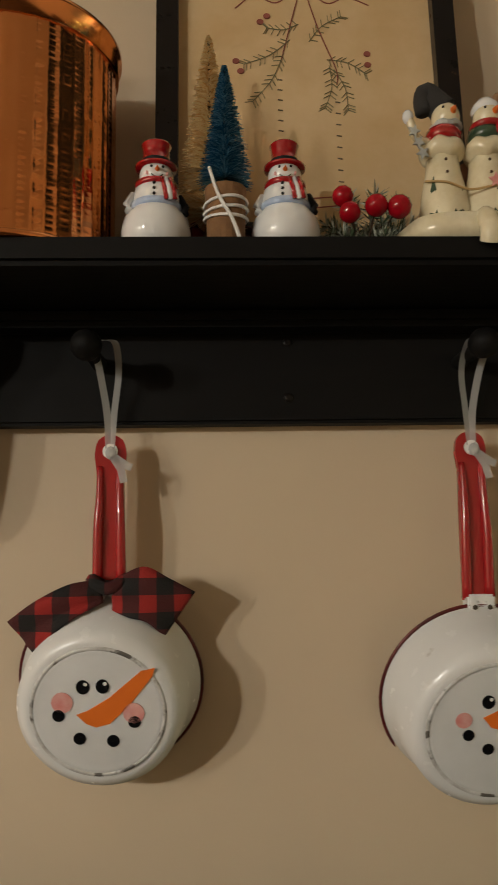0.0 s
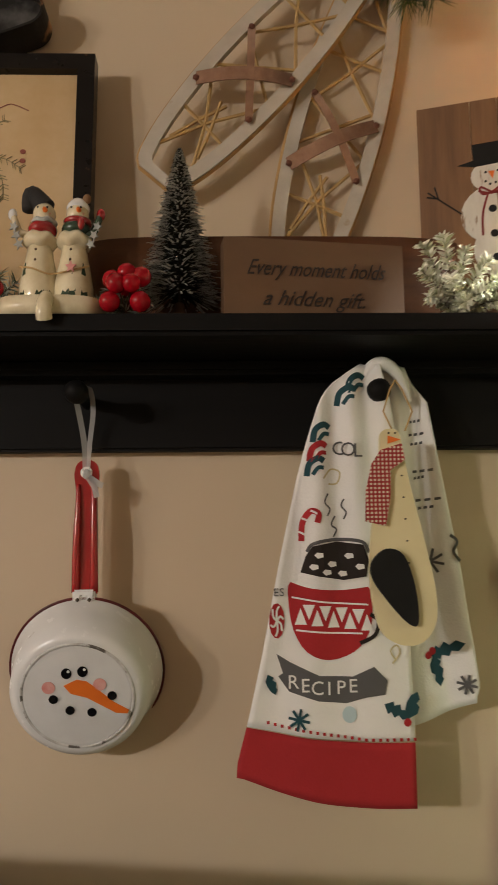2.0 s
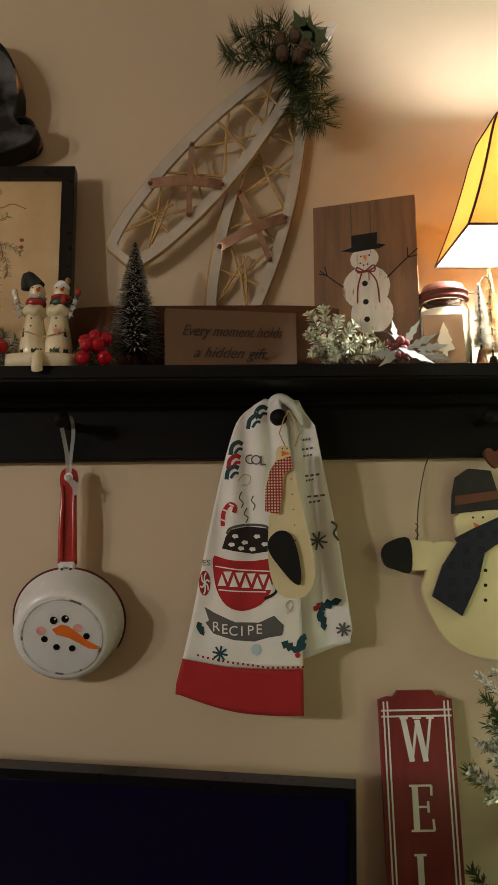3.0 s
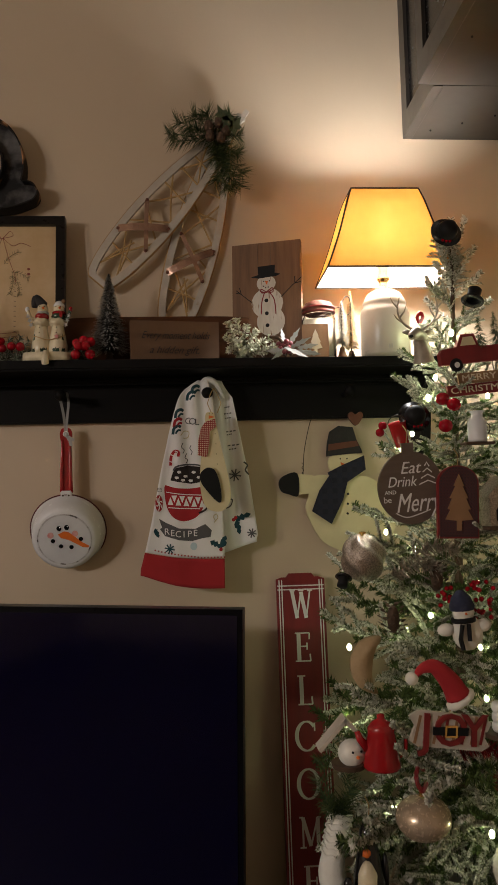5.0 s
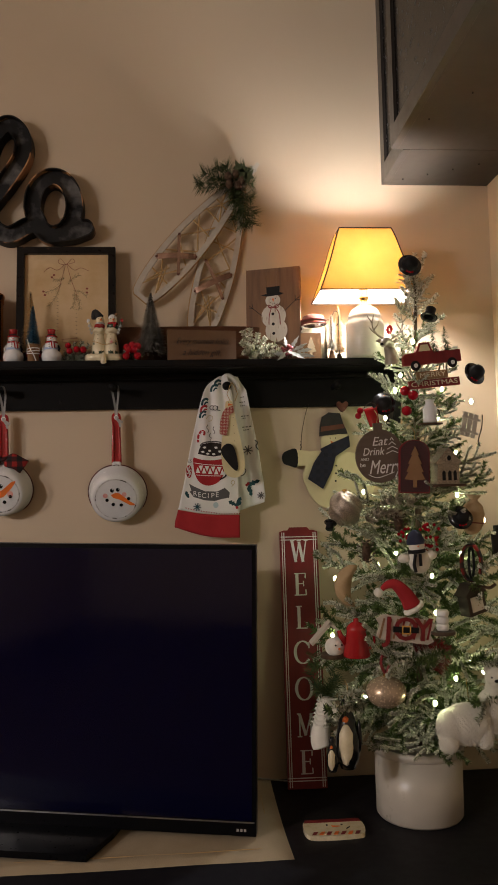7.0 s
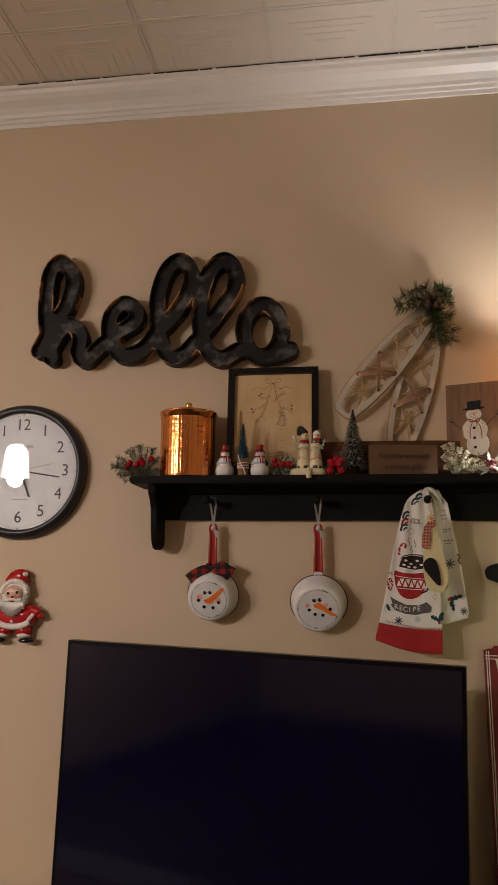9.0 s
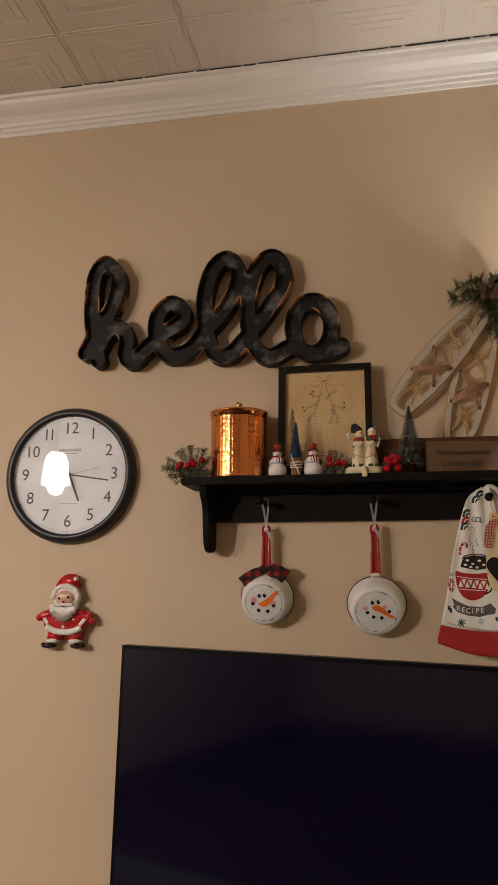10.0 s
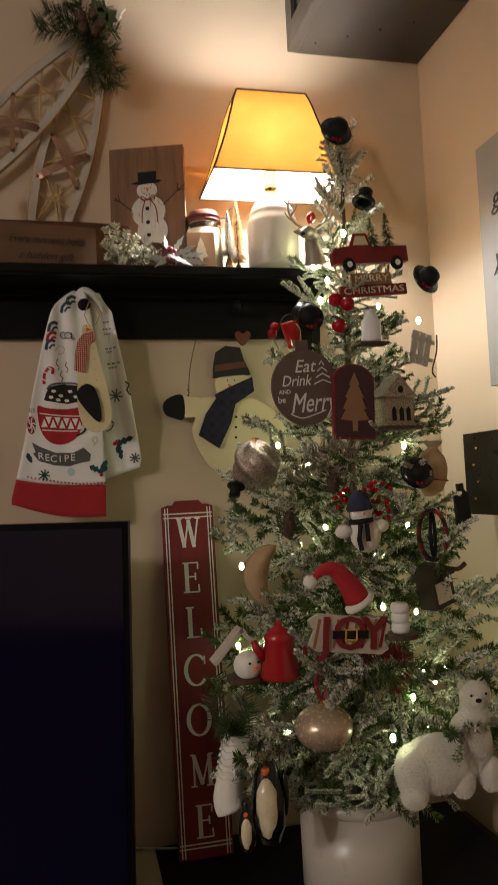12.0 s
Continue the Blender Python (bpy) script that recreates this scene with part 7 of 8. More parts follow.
# ---- wall figure below the clock ----
def santa_plaque():
    t = thing("santa_wall_figure", (-0.677, WALL, 1.355), "moulded plastic figure in red and white, hung on the wall", "wall ornament")
    pcs = []

    def at(u, v):
        return ((u - 370) * 0.00055, (320 - v) * 0.00053)

    def plate(mat, outline, y0, y1, smooth=True):
        bm = slab([at(*q) for q in (spline(outline, 4, True) if smooth else outline)], y0, y1)
        bmesh.ops.bevel(bm, geom=[e for e in bm.edges if e.calc_face_angle(0) > 0.9], offset=0.003, segments=2, affect="EDGES", clamp_overlap=True)
        pcs.append((bm, mat))

    def knob(mat, u, v, y, ru, rv, depth):
        x, z = at(u, v)
        pcs.append((ball((x, y, z), 1.0, None, (ru * 0.00055, depth, rv * 0.00053), 3), mat))

    def roll(mat, pts, y, r):
        pcs.append((tube(spline([(at(*q)[0], y, at(*q)[1]) for q in pts], 4), r, 10), mat))
    plate("red", [(320, 195), (332, 155), (362, 130), (400, 122), (426, 138), (428, 165), (432, 195)], -0.030, -0.004)
    knob("white", 421, 149, -0.026, 14, 14, 0.0075)
    knob("white", 371, 248, -0.020, 78, 72, 0.018)
    for k in range(15):
        a = math.pi * k / 14
        knob("white", 371 + 68 * math.cos(a), 246 - 58 * math.sin(a), -0.030, 15, 15, 0.008)
    knob("skin", 370, 250, -0.034, 52, 40, 0.010)
    for u, v in ((345, 253), (394, 246)):
        knob("white", u, v, -0.0425, 12, 11, 0.0025)
        knob("black", u + 1, v + 1, -0.0445, 7.5, 7.5, 0.0020)
    knob("ceramic_red", 372, 273, -0.0455, 8, 7, 0.004)
    knob("ceramic_red", 376, 296, -0.0465, 9, 4, 0.002)
    tips = [(297, 285)] + [q for k in range(9) for q in ((302 + 16 * k, 328 + 52 * math.sin(math.pi * (k + 0.5) / 9)), (310 + 16 * k, 310 + 46 * math.sin(math.pi * (k + 1) / 9)))][:-1] + [(443, 285), (420, 296), (372, 302), (322, 298)]
    plate("white", tips, -0.046, -0.020, False)
    roll("white", [(322, 286), (345, 290), (371, 284), (398, 289), (424, 283)], -0.044, 0.0050)
    plate("red", [(296, 312), (444, 312), (492, 340), (470, 420), (372, 434), (272, 418), (262, 345)], -0.032, -0.004)
    roll("white", [(274, 402), (318, 424), (370, 431), (420, 426), (465, 405)], -0.030, 0.0090)
    knob("white", 368, 403, -0.034, 9, 9, 0.004)
    for u0, v0, u1, v1, um, vm in ((284, 338, 240, 352, 227, 356), (468, 340, 506, 360, 517, 372)):
        roll("red", [(u0, v0), ((u0 + u1) / 2, (v0 + v1) / 2), (u1, v1)], -0.020, 0.0150)
        knob("red", um, vm, -0.022, 20, 20, 0.012)
    roll("white", [(248, 336), (262, 362), (278, 388)], -0.026, 0.0080)
    roll("white", [(500, 343), (478, 368), (456, 394)], -0.026, 0.0080)
    for u, b in ((316, 288), (426, 446)):
        plate("red", [(u - 36, 432), (u + 36, 432), (u + 34, 474), (u - 38, 474)], -0.028, -0.004, False)
        knob("white", u - 12 if u < 370 else u + 2, 478, -0.022, 36, 13, 0.014)
        knob("gloss_black", b, 504, -0.024, 42, 15, 0.016)
        knob("gloss_black", b - 30 if u < 370 else b + 28, 498, -0.026, 13, 12, 0.010)
    multi("figure", pcs, t)


santa_plaque()


# ---- things on the console ----
def snowman_dish():
    t = thing("snowman_dish", (0.715, -0.268, 0.6), "small painted snowman dish lying on the console", "dish", turn=(0, 0, -2))
    part("dish", slab_flat(spline([(-0.068, 0.014), (-0.066, -0.040), (-0.040, -0.056), (0.045, -0.052), (0.066, -0.038), (0.066, 0.012), (0.04, 0.018), (-0.04, 0.018)], 4, True), 0, 0.010), "ceramic_cream", t, "ivory glazed dish", bevel=0.003)
    part("hat", slab_flat([(-0.062, 0.020), (0.060, 0.022), (0.050, 0.085), (-0.050, 0.085)], 0, 0.009), "black", t, "black hat end", bevel=0.003)
    part("hat_band", slab_flat([(-0.066, 0.012), (0.064, 0.014), (0.062, 0.026), (-0.064, 0.024)], 0.002, 0.0115), "dull_red", t, "dull red band")
    for k in range(7):
        part("scarf_stripe", slab_flat([(-0.055 + k * 0.016, -0.050), (-0.046 + k * 0.016, -0.050), (-0.040 + k * 0.016, -0.036), (-0.049 + k * 0.016, -0.036)], 0.002, 0.0112), "orange" if k % 2 else "dull_red", t)
    part("nose", slab_flat([(-0.006, -0.006), (0.014, -0.010), (-0.004, -0.013)], 0.002, 0.0115), "orange", t)
    for x in (-0.016, 0.018):
        part("eye", slab_flat([(x - 0.002, -0.004), (x + 0.002, -0.004), (x + 0.002, -0.0005), (x - 0.002, -0.0005)], 0.002, 0.0115), "black", t)
    part("mouth", slab_flat([(0.026, -0.022), (0.034, -0.014), (0.0345, -0.0155), (0.0265, -0.0245)], 0.002, 0.0115), "black", t)


snowman_dish()
cord = thing("power_cord", (0.6, 0.0, 0.606), "thin grey cord running to the wall", "cord")
part("cord", tube(spline([(-0.05, 0.02, 0.012), (0.0, 0.015, 0.006), (0.05, 0.01, 0.002), (0.07, 0.03, 0.001)], 6), 0.0022, 6), "leaf_silver", cord)
chest = thing("wooden_bench", (1.20, 0.0, 0), "dark reddish wooden bench against the side wall", "bench")
part("seat", box(0.0, 0.07, -1.2, 0.04, 0.545, 0.575), "log_wood", chest, bevel=0.003)
part("panel", box(0.012, 0.068, -1.19, 0.035, 0.0, 0.545), "log_wood", chest)
dbox = thing("dark_shadow_box", (EAST - 0.001, -0.23, 1.222), "small dark wooden box frame on the side wall", "wall decor")
part("case", box(-0.055, 0, -0.10, 0.085, 0, 0.155), "frame_wood", dbox, bevel=0.003)
for k in range(4):
    part("bead", ball((-0.0555, 0.05 - 0.012 * (k % 2), 0.03 + 0.032 * k), 0.003, sub=1), "brass", dbox)


# ---- potted tree ----
AX, AY = 0.945, -0.205  # the trunk's foot
TREE = random.Random(77)


def trunk_at(z):
    u = (z - 0.75) / 1.18
    return Vector((AX + 0.022 * u, AY - 0.012 * u, z))


def reach(z):
    """How far the boughs reach at a height."""
    return float(np.interp(z, [0.80, 0.88, 1.0, 1.2, 1.4, 1.6, 1.75, 1.9, 1.95], [0.16, 0.245, 0.262, 0.235, 0.185, 0.132, 0.086, 0.032, 0.012]))


def crock():
    t = thing("stoneware_crock", (0.935, -0.205, 0.6), "pale glazed stoneware crock holding the tree", "crock")
    part("body", lathe([(0, 0), (0.097, 0), (0.102, 0.006), (0.103, 0.146), (0.094, 0.146), (0.093, 0.13), (0, 0.13)], 56), "stoneware", t, "pale speckled glaze", smooth=True)
    part("rim", lathe([(0.102, 0.1455), (0.1065, 0.149), (0.1078, 0.156), (0.1065, 0.164), (0.102, 0.167), (0.095, 0.166), (0.0935, 0.150), (0.102, 0.1455)], 56), "stoneware", t, "thick rolled rim", smooth=True)
    return t


crock()


def bough_mesh(seed, length, twigs, snowy):
    """A bough along +x with finger-like side twigs, short fat needles, flocked where snowy."""
    rnd = random.Random(seed)
    green, white = bmesh.new(), bmesh.new()
    main = spline([(0, 0, 0), (length * 0.35, 0, 0.012), (length * 0.7, rnd.uniform(-0.016, 0.016), 0.006), (length, rnd.uniform(-0.024, 0.024), rnd.uniform(0.0, 0.03))], 5)
    needles(green, main, int(length * 800), 0.014, 0.0018, rnd, 0.5, 0.8)
    needles(white, main[8:], int(length * 2200 * snowy), 0.0075, 0.0042, rnd, 0.5, 0.8)
    for k in range(twigs):
        u = 0.15 + 0.82 * k / twigs
        i = min(int(u * (len(main) - 1)), len(main) - 2)
        p = Vector(main[i])
        s = 1 if k % 2 else -1
        l = (0.080 * (1 - u) + 0.040) * rnd.uniform(0.7, 1.4)
        end = p + Vector((l * rnd.uniform(0.45, 0.85), s * l * rnd.uniform(0.5, 0.9), l * rnd.uniform(-0.35, 0.55)))
        mid = (p + end) / 2 + Vector((0, 0, rnd.uniform(-0.004, 0.010)))
        line = spline([p[:], mid[:], end[:]], 4)
        if rnd.random() < snowy:
            needles(white, line, int(l * 6200), 0.0058, 0.0038, rnd, 0.5, 0.8)
            needles(green, line, int(l * 300), 0.0120, 0.0018, rnd, 0.5, 0.8)
        else:
            needles(green, line, int(l * 2300), 0.0125, 0.0019, rnd, 0.5, 0.8)
    me = bpy.data.meshes.new("bough")
    for k, bm in enumerate((green, white)):
        for f in bm.faces:
            f.material_index = k
    tmp = bpy.data.meshes.new("twigs")
    white.to_mesh(tmp)
    green.from_mesh(tmp)
    for f in green.faces[-len(tmp.polygons):] if len(tmp.polygons) else ():
        f.material_index = 1
    green.to_mesh(me)
    green.free(), white.free()
    bpy.data.meshes.remove(tmp)
    me.materials.append(M["fir_frost"]), me.materials.append(M["flock"])
    return me


def fir_tree():
    t = thing("christmas_tree", (AX, AY, 0.73), "small frosted artificial fir with lights, standing in the crock", "tree")
    base = Vector((AX, AY, 0.73))
    pts = [trunk_at(0.75 + 1.15 * i / 12) - base for i in range(13)]
    part("trunk", tube(pts, 0.01, 8, taper=[0.011 - 0.0075 * i / 12 for i in range(13)]), "twig", t, "thin brown trunk")
    kinds = [bough_mesh(100 + k, 0.22, 11, (0.95, 0.8, 1.0, 0.65, 0.9, 0.3)[k]) for k in range(6)]
    n = 100
    for i in range(n):
        u = (i + 0.5) / n
        z = 0.825 + 1.075 * (1 - (1 - u) ** 1.0)
        r = reach(z) * TREE.uniform(0.80, 1.18)
        a = i * 2.39996 + TREE.uniform(-0.25, 0.25)
        d = Vector((math.cos(a), math.sin(a)))
        room_n, room_e = (WALL - 0.03 - AY) / max(d.y, 1e-3) if d.y > 0 else 9, (EAST - 0.03 - AX) / max(d.x, 1e-3) if d.x > 0 else 9
        r *= (0.92 + 0.14 * abs(math.cos(a))) * float(np.interp(z, [0.8, 1.0, 1.15, 1.33, 1.6, 1.9], [1.10, 1.12, 0.98, 0.82, 0.86, 1.0]))
        if z > 1.68 and i % 2:
            continue
        r = min(r, room_n, room_e)
        k = max(r / 0.22, 0.22)
        tilt = np.interp(z, [0.8, 1.0, 1.6, 1.95], [18, -2, -22, -62]) + TREE.uniform(-12, 12)
        ob = new("bough", kinds[(0, 2, 4)[i % 3] if z > 1.28 else i % 6])
        ob.parent = t
        thick = max(k, 0.5)
        ob.matrix_basis = Matrix.Translation(trunk_at(z - 0.02 * k) - base) @ Matrix.Rotation(a, 4, "Z") @ Matrix.Rotation(math.radians(tilt), 4, "Y") @ Matrix.Rotation(TREE.uniform(-0.5, 0.5), 4, "X") @ Matrix.Diagonal((k, thick * 0.9, thick, 1))
    for i in range(22):  # boughs that hang over the crock
        a = i * 2 * math.pi / 22 + 0.2
        ob = new("low_bough", kinds[i % 6])
        ob.parent = t
        k = min(0.95, (WALL - 0.03 - AY) / max(math.sin(a), 1e-3) / 0.22 if math.sin(a) > 0 else 9) * TREE.uniform(0.75, 1.08)
        ob.matrix_basis = Matrix.Translation(trunk_at(0.835) - base) @ Matrix.Rotation(a, 4, "Z") @ Matrix.Rotation(TREE.uniform(0.02, 0.30), 4, "Y") @ Matrix.Diagonal((k, 0.9, 0.8, 1))
    for i in range(34):  # bare green inner boughs
        z = 0.84 + 0.75 * ((i * 0.618) % 1.0)
        ob = new("inner_bough", kinds[5])
        ob.parent = t
        k = reach(z) / 0.22 * 0.66
        ob.matrix_basis = Matrix.Translation(trunk_at(z) - base) @ Matrix.Rotation(i * 2.1, 4, "Z") @ Matrix.Rotation(TREE.uniform(-0.5, 0.5), 4, "Y") @ Matrix.Diagonal((k, k, k, 1))
    tip = needles(bmesh.new(), [(trunk_at(1.80) - base)[:], (trunk_at(1.88) - base)[:], (trunk_at(1.955) - base)[:]], 420, 0.010, 0.0034, TREE, 0.5, 0.8)
    part("leader", tip, "flock", t)
    for k, (dx, dz, l) in enumerate(((-0.022, 1.90, 0.06), (0.026, 1.955, 0.09), (0.045, 1.90, 0.07), (-0.035, 1.87, 0.05), (0.005, 1.94, 0.06), (0.055, 1.85, 0.05), (-0.055, 1.80, 0.05), (0.075, 1.80, 0.05), (-0.03, 1.91, 0.08))):
        a0 = trunk_at(dz - l) - base
        line = [a0[:], (a0 + Vector((dx * 0.6, -0.006, l * 0.6)))[:], (a0 + Vector((dx, -0.01, l)))[:]]
        part("tip", needles(bmesh.new(), line, 150, 0.0085, 0.0034, TREE, 0.4, 0.8), "flock", t)
    # string of small lights in the boughs
    M["led"] = glow("lit_white_bulb", (0.88, 1.0, 0.55), 78)
    for i in range(48):
        z = 0.85 + 0.92 * ((i * 0.618) % 1.0) ** 1.25
        a = -1.57 + 1.9 * math.sin(i * 1.9 + 0.6) if i % 3 else i * 1.3
        r = reach(z) * ((0.74 + 0.24 * ((i * 0.37) % 1.0)) if i % 3 == 0 else (0.34 + 0.36 * ((i * 0.37) % 1.0)))
        y = min(r * math.sin(a), WALL - 0.04 - AY)
        c = trunk_at(z) - base + Vector((r * math.cos(a), y, 0))
        part("light_bulb", ball(c, 0.0042 if i % 3 == 0 else 0.0038, None, (1, 1, 1.5), 2), "led", t, "lit white bulb")
    return t


fir_tree()


# ---- tree ornaments ----
def ornament(name, place, label, turn=(0, 0, 0), category="ornament"):
    return thing(name, place, label, category, "tree ornaments", turn=turn)


def loop(t, z, h=0.03, mat="jute"):
    part("hanger", tube(spline([(0, 0.002, z), (0.004, 0.006, z + h * 0.6), (0, 0.012, z + h)], 4), 0.0008, 4), mat, t)


def bowler(place, label, r, turn, top=False):
    t = ornament("hat_ornament", place, label, turn)
    h = r * (1.35 if top else 0.95)
    part("brim", lathe([(r * 0.6, 0), (r * 1.05, -0.001), (r * 1.1, 0.001), (r * 0.6, 0.003)], 28), "gloss_black", t, smooth=True)
    prof = [(r * 0.66, 0.001), (r * 0.62, h * 0.5), (r * 0.66, h * 0.95), (r * 0.6, h), (0, h)] if top else [(r * 0.68, 0.001), (r * 0.70, h * 0.45), (r * 0.55, h * 0.85), (r * 0.25, h), (0, h * 1.02)]
    part("crown", lathe(prof, 28), "black", t, "matt black crown", smooth=True)
    part("band", lathe([(r * 0.70, 0.003), (r * 0.72, 0.004), (r * 0.71, h * 0.22), (r * 0.68, h * 0.24)], 28), "black", t)
    for k in range(3):
        part("berry", ball((r * 0.74 * math.sin(0.35 * (k - 1)), -r * 0.74 * math.cos(0.35 * (k - 1)), h * 0.12), r * 0.12, sub=1), "berry", t)


bowler((0.939, -0.268, 1.910), "black bowler hat ornament with red berries near the treetop", 0.0262, (76, 8, 0))
bowler((0.978, -0.280, 1.780), "small black top hat ornament on the tree", 0.0190, (-15, 20, 0), True)
bowler((1.076, -0.300, 1.640), "black bowler hat ornament on an outer bough", 0.0258, (70, 25, 12))
bowler((0.850, -0.322, 1.568), "black bowler hat ornament above the round tag", 0.0250, (74, -12, 0))
bowler((1.003, -0.372, 1.305), "black bowler hat ornament beside the cloth bag", 0.0250, (68, -8, 0))
bowler((0.722, -0.302, 1.298), "tiny black hat ornament below the glitter ball", 0.0135, (150, 20, 0), True)


def deer():
    t = ornament("deer_head_ornament", (0.876, -0.276, 1.702), "silvery grey deer head ornament with antlers")
    pcs = [(tube(spline([(0.010, 0.008, -0.022), (0.007, 0.003, -0.008), (0.001, -0.003, 0.008)], 4), 0.011, 12, taper=[0.0150 - 0.0062 * i / 8 for i in range(9)]), "silver_grey"),
           (tube(spline([(0.004, -0.002, 0.009), (-0.005, -0.012, 0.014), (-0.013, -0.021, 0.009), (-0.016, -0.025, 0.006)], 4), 0.008, 12, taper=[0.0098 - 0.0052 * i / 12 for i in range(13)]), "silver_grey"),
           (ball((-0.0165, -0.0255, 0.007), 0.0035, None, (1, 1, 0.8), 1), "black")]
    for s in (-1, 1):
        o = Vector((s * 0.006, -0.004, 0.020))
        main = spline([o[:], (o + Vector((s * 0.014, 0.002, 0.010)))[:], (o + Vector((s * 0.022, 0, 0.026)))[:], (o + Vector((s * 0.019, -0.002, 0.046)))[:]], 4)
        pcs.append((tube(main, 0.0018, 6, taper=[0.0022 - 0.0014 * i / 12 for i in range(13)]), "silver_grey"))
        for f, dx, h in ((0.35, 0.013, 0.012), (0.55, -0.009, 0.016), (0.75, 0.010, 0.014)):
            p = Vector(main[int(f * (len(main) - 1))])
            pcs.append((tube([p[:], (p + Vector((s * dx * 0.7, -0.002, h * 0.5)))[:], (p + Vector((s * dx, -0.002, h)))[:]], 0.0013, 5, taper=[0.0016, 0.0012, 0.0007]), "silver_grey"))
        pcs.append((tube([(s * 0.008, -0.002, 0.014), (s * 0.016, -0.002, 0.018), (s * 0.022, -0.003, 0.017)], 0.003, 8, taper=[0.0026, 0.0040, 0.0008]), "silver_grey"))
    t.scale = (1.3, 1.3, 1.3)
    multi("figure", pcs, t)


M["silver_grey"] = material("silvery_grey_resin", (0.40, 0.35, 0.28), 0.5, 0.2, second=(0.24, 0.205, 0.16), scale=90, bump=0.2)
deer()
rt = ornament("ribbon_scrap", (0.885, -0.262, 1.745), "narrow red ribbon loop on the tree")
part("ribbon", tube(spline([(0, 0, 0), (0.005, -0.004, 0.010), (0.001, -0.002, 0.018), (-0.004, 0, 0.010), (0.0, 0, 0)], 4), 0.0034, 6), "red", rt)


def truck():
    t = ornament("truck_ornament", (0.972, -0.305, 1.678), "dark red wooden pickup ornament carrying two small firs", (0, -6, 8))
    side = [(-0.073, -0.014), (-0.073, 0.006), (-0.068, 0.013), (-0.040, 0.016), (-0.030, 0.037), (-0.004, 0.037), (0.003, 0.014), (0.073, 0.014), (0.073, -0.014)]
    part("body", slab(side, -0.006, 0.006), "dull_red", t, "dark red truck", bevel=0.0015)
    part("window", slab([(-0.033, 0.017), (-0.026, 0.032), (-0.008, 0.032), (-0.003, 0.017)], -0.0066, -0.0055), "cream", t)
    for x in (-0.046, 0.048):
        w = part("wheel", lathe([(0.0115, 0), (0.0120, 0.003), (0.009, 0.005), (0, 0.005)], 20, None, (x, -0.005, -0.016), "y"), "black", t, "black tyre")
        part("hub", lathe([(0.005, 0.0045), (0.005, 0.006), (0, 0.006)], 14, None, (x, -0.005, -0.016), "y"), "white", w)
    rnd = random.Random(5)
    for x, h in ((0.012, 0.055), (0.044, 0.062)):
        part("small_fir", brush_cone(bmesh.new(), x, 0.003, 0.012, h + 0.012, 0.017, 420, 0, 0.0016, rnd), "spray_green", t, "little green fir")
    for k, (txt, w, x, z) in enumerate((("MERRY", 0.066, -0.004, -0.040), ("CHRISTMAS", 0.118, -0.002, -0.060))):
        pl = part("plank", box(x - w / 2 - 0.006, x + w / 2 + 0.006, -0.003, 0.003, z - 0.0095, z + 0.0095), "kraft" if k == 0 else "dull_red", t, "small lettered plank", bevel=0.001)
        words(txt, 0.016, (x, -0.0034, z), "wax", pl, width=w)
    for x in (-0.03, 0.028):
        part("chain", tube([(x, 0, -0.012), (x, 0, -0.056)], 0.0008, 4), "wire", t)


truck()
cn = ornament("red_can_ornament", (0.823, -0.322, 1.540), "small red metal pail ornament", (10, -15, 0))
part("pail", lathe([(0, -0.022), (0.012, -0.022), (0.0155, 0.018), (0.0165, 0.020), (0.0145, 0.019), (0.011, -0.018), (0, -0.018)], 20), "red", cn, smooth=True)
part("handle", tube([(0.016 * math.cos(a), 0, 0.018 + 0.014 * math.sin(a)) for a in np.linspace(0, 3.14, 9)], 0.0009, 5), "wire", cn)
for p in ((0.917, -0.332, 1.587), (0.901, -0.332, 1.551), (0.800, -0.30, 1.556), (0.795, -0.30, 1.544), (0.905, -0.31, 1.60)):
    b = ornament("red_berry_ornament", p, "round glossy red berry ornament")
    part("berry", ball((0, 0, 0), 0.0125 if p[0] > 0.85 else 0.008, None, (1, 1, 0.95), 2), "berry", b, smooth=True)
mk = ornament("milk_can_ornament", (0.952, -0.342, 1.548), "white enamel milk can ornament with handles")
part("can", lathe([(0, -0.026), (0.0155, -0.026), (0.0160, -0.022), (0.0160, 0.008), (0.010, 0.016), (0.0095, 0.022), (0.0125, 0.026), (0, 0.027)], 24), "white_enamel", mk, smooth=True)
part("handle", tube([(0.0155 + 0.007 * math.sin(a), 0, -0.004 + 0.009 * math.cos(a)) for a in np.linspace(0, 3.14, 8)], 0.0012, 5), "wire", mk)
part("tray", slab_flat([(-0.026, -0.016), (0.024, -0.016), (0.024, 0.014), (-0.026, 0.014)], -0.031, -0.027), "twig", mk)


def sled():
    t = ornament("white_sled_ornament", (1.060, -0.302, 1.520), "whitewashed wooden slat ornament with loops", (0, 14, 12))
    for k in range(3):
        part("slat", box(-0.022 + k * 0.014, -0.011 + k * 0.014, -0.002, 0.002, -0.030, 0.026), "shoe_paint", t, bevel=0.0008)
    for z in (-0.018, 0.014):
        part("cross_bar", box(-0.026, 0.024, -0.004, -0.002, z - 0.003, z + 0.003), "shoe_paint", t)
    part("runner", tube(spline([(0.026, -0.002, 0.030), (0.030, -0.003, 0.0), (0.027, -0.003, -0.034), (0.032, -0.008, -0.046)], 4), 0.0015, 5), "wire", t)


sled()


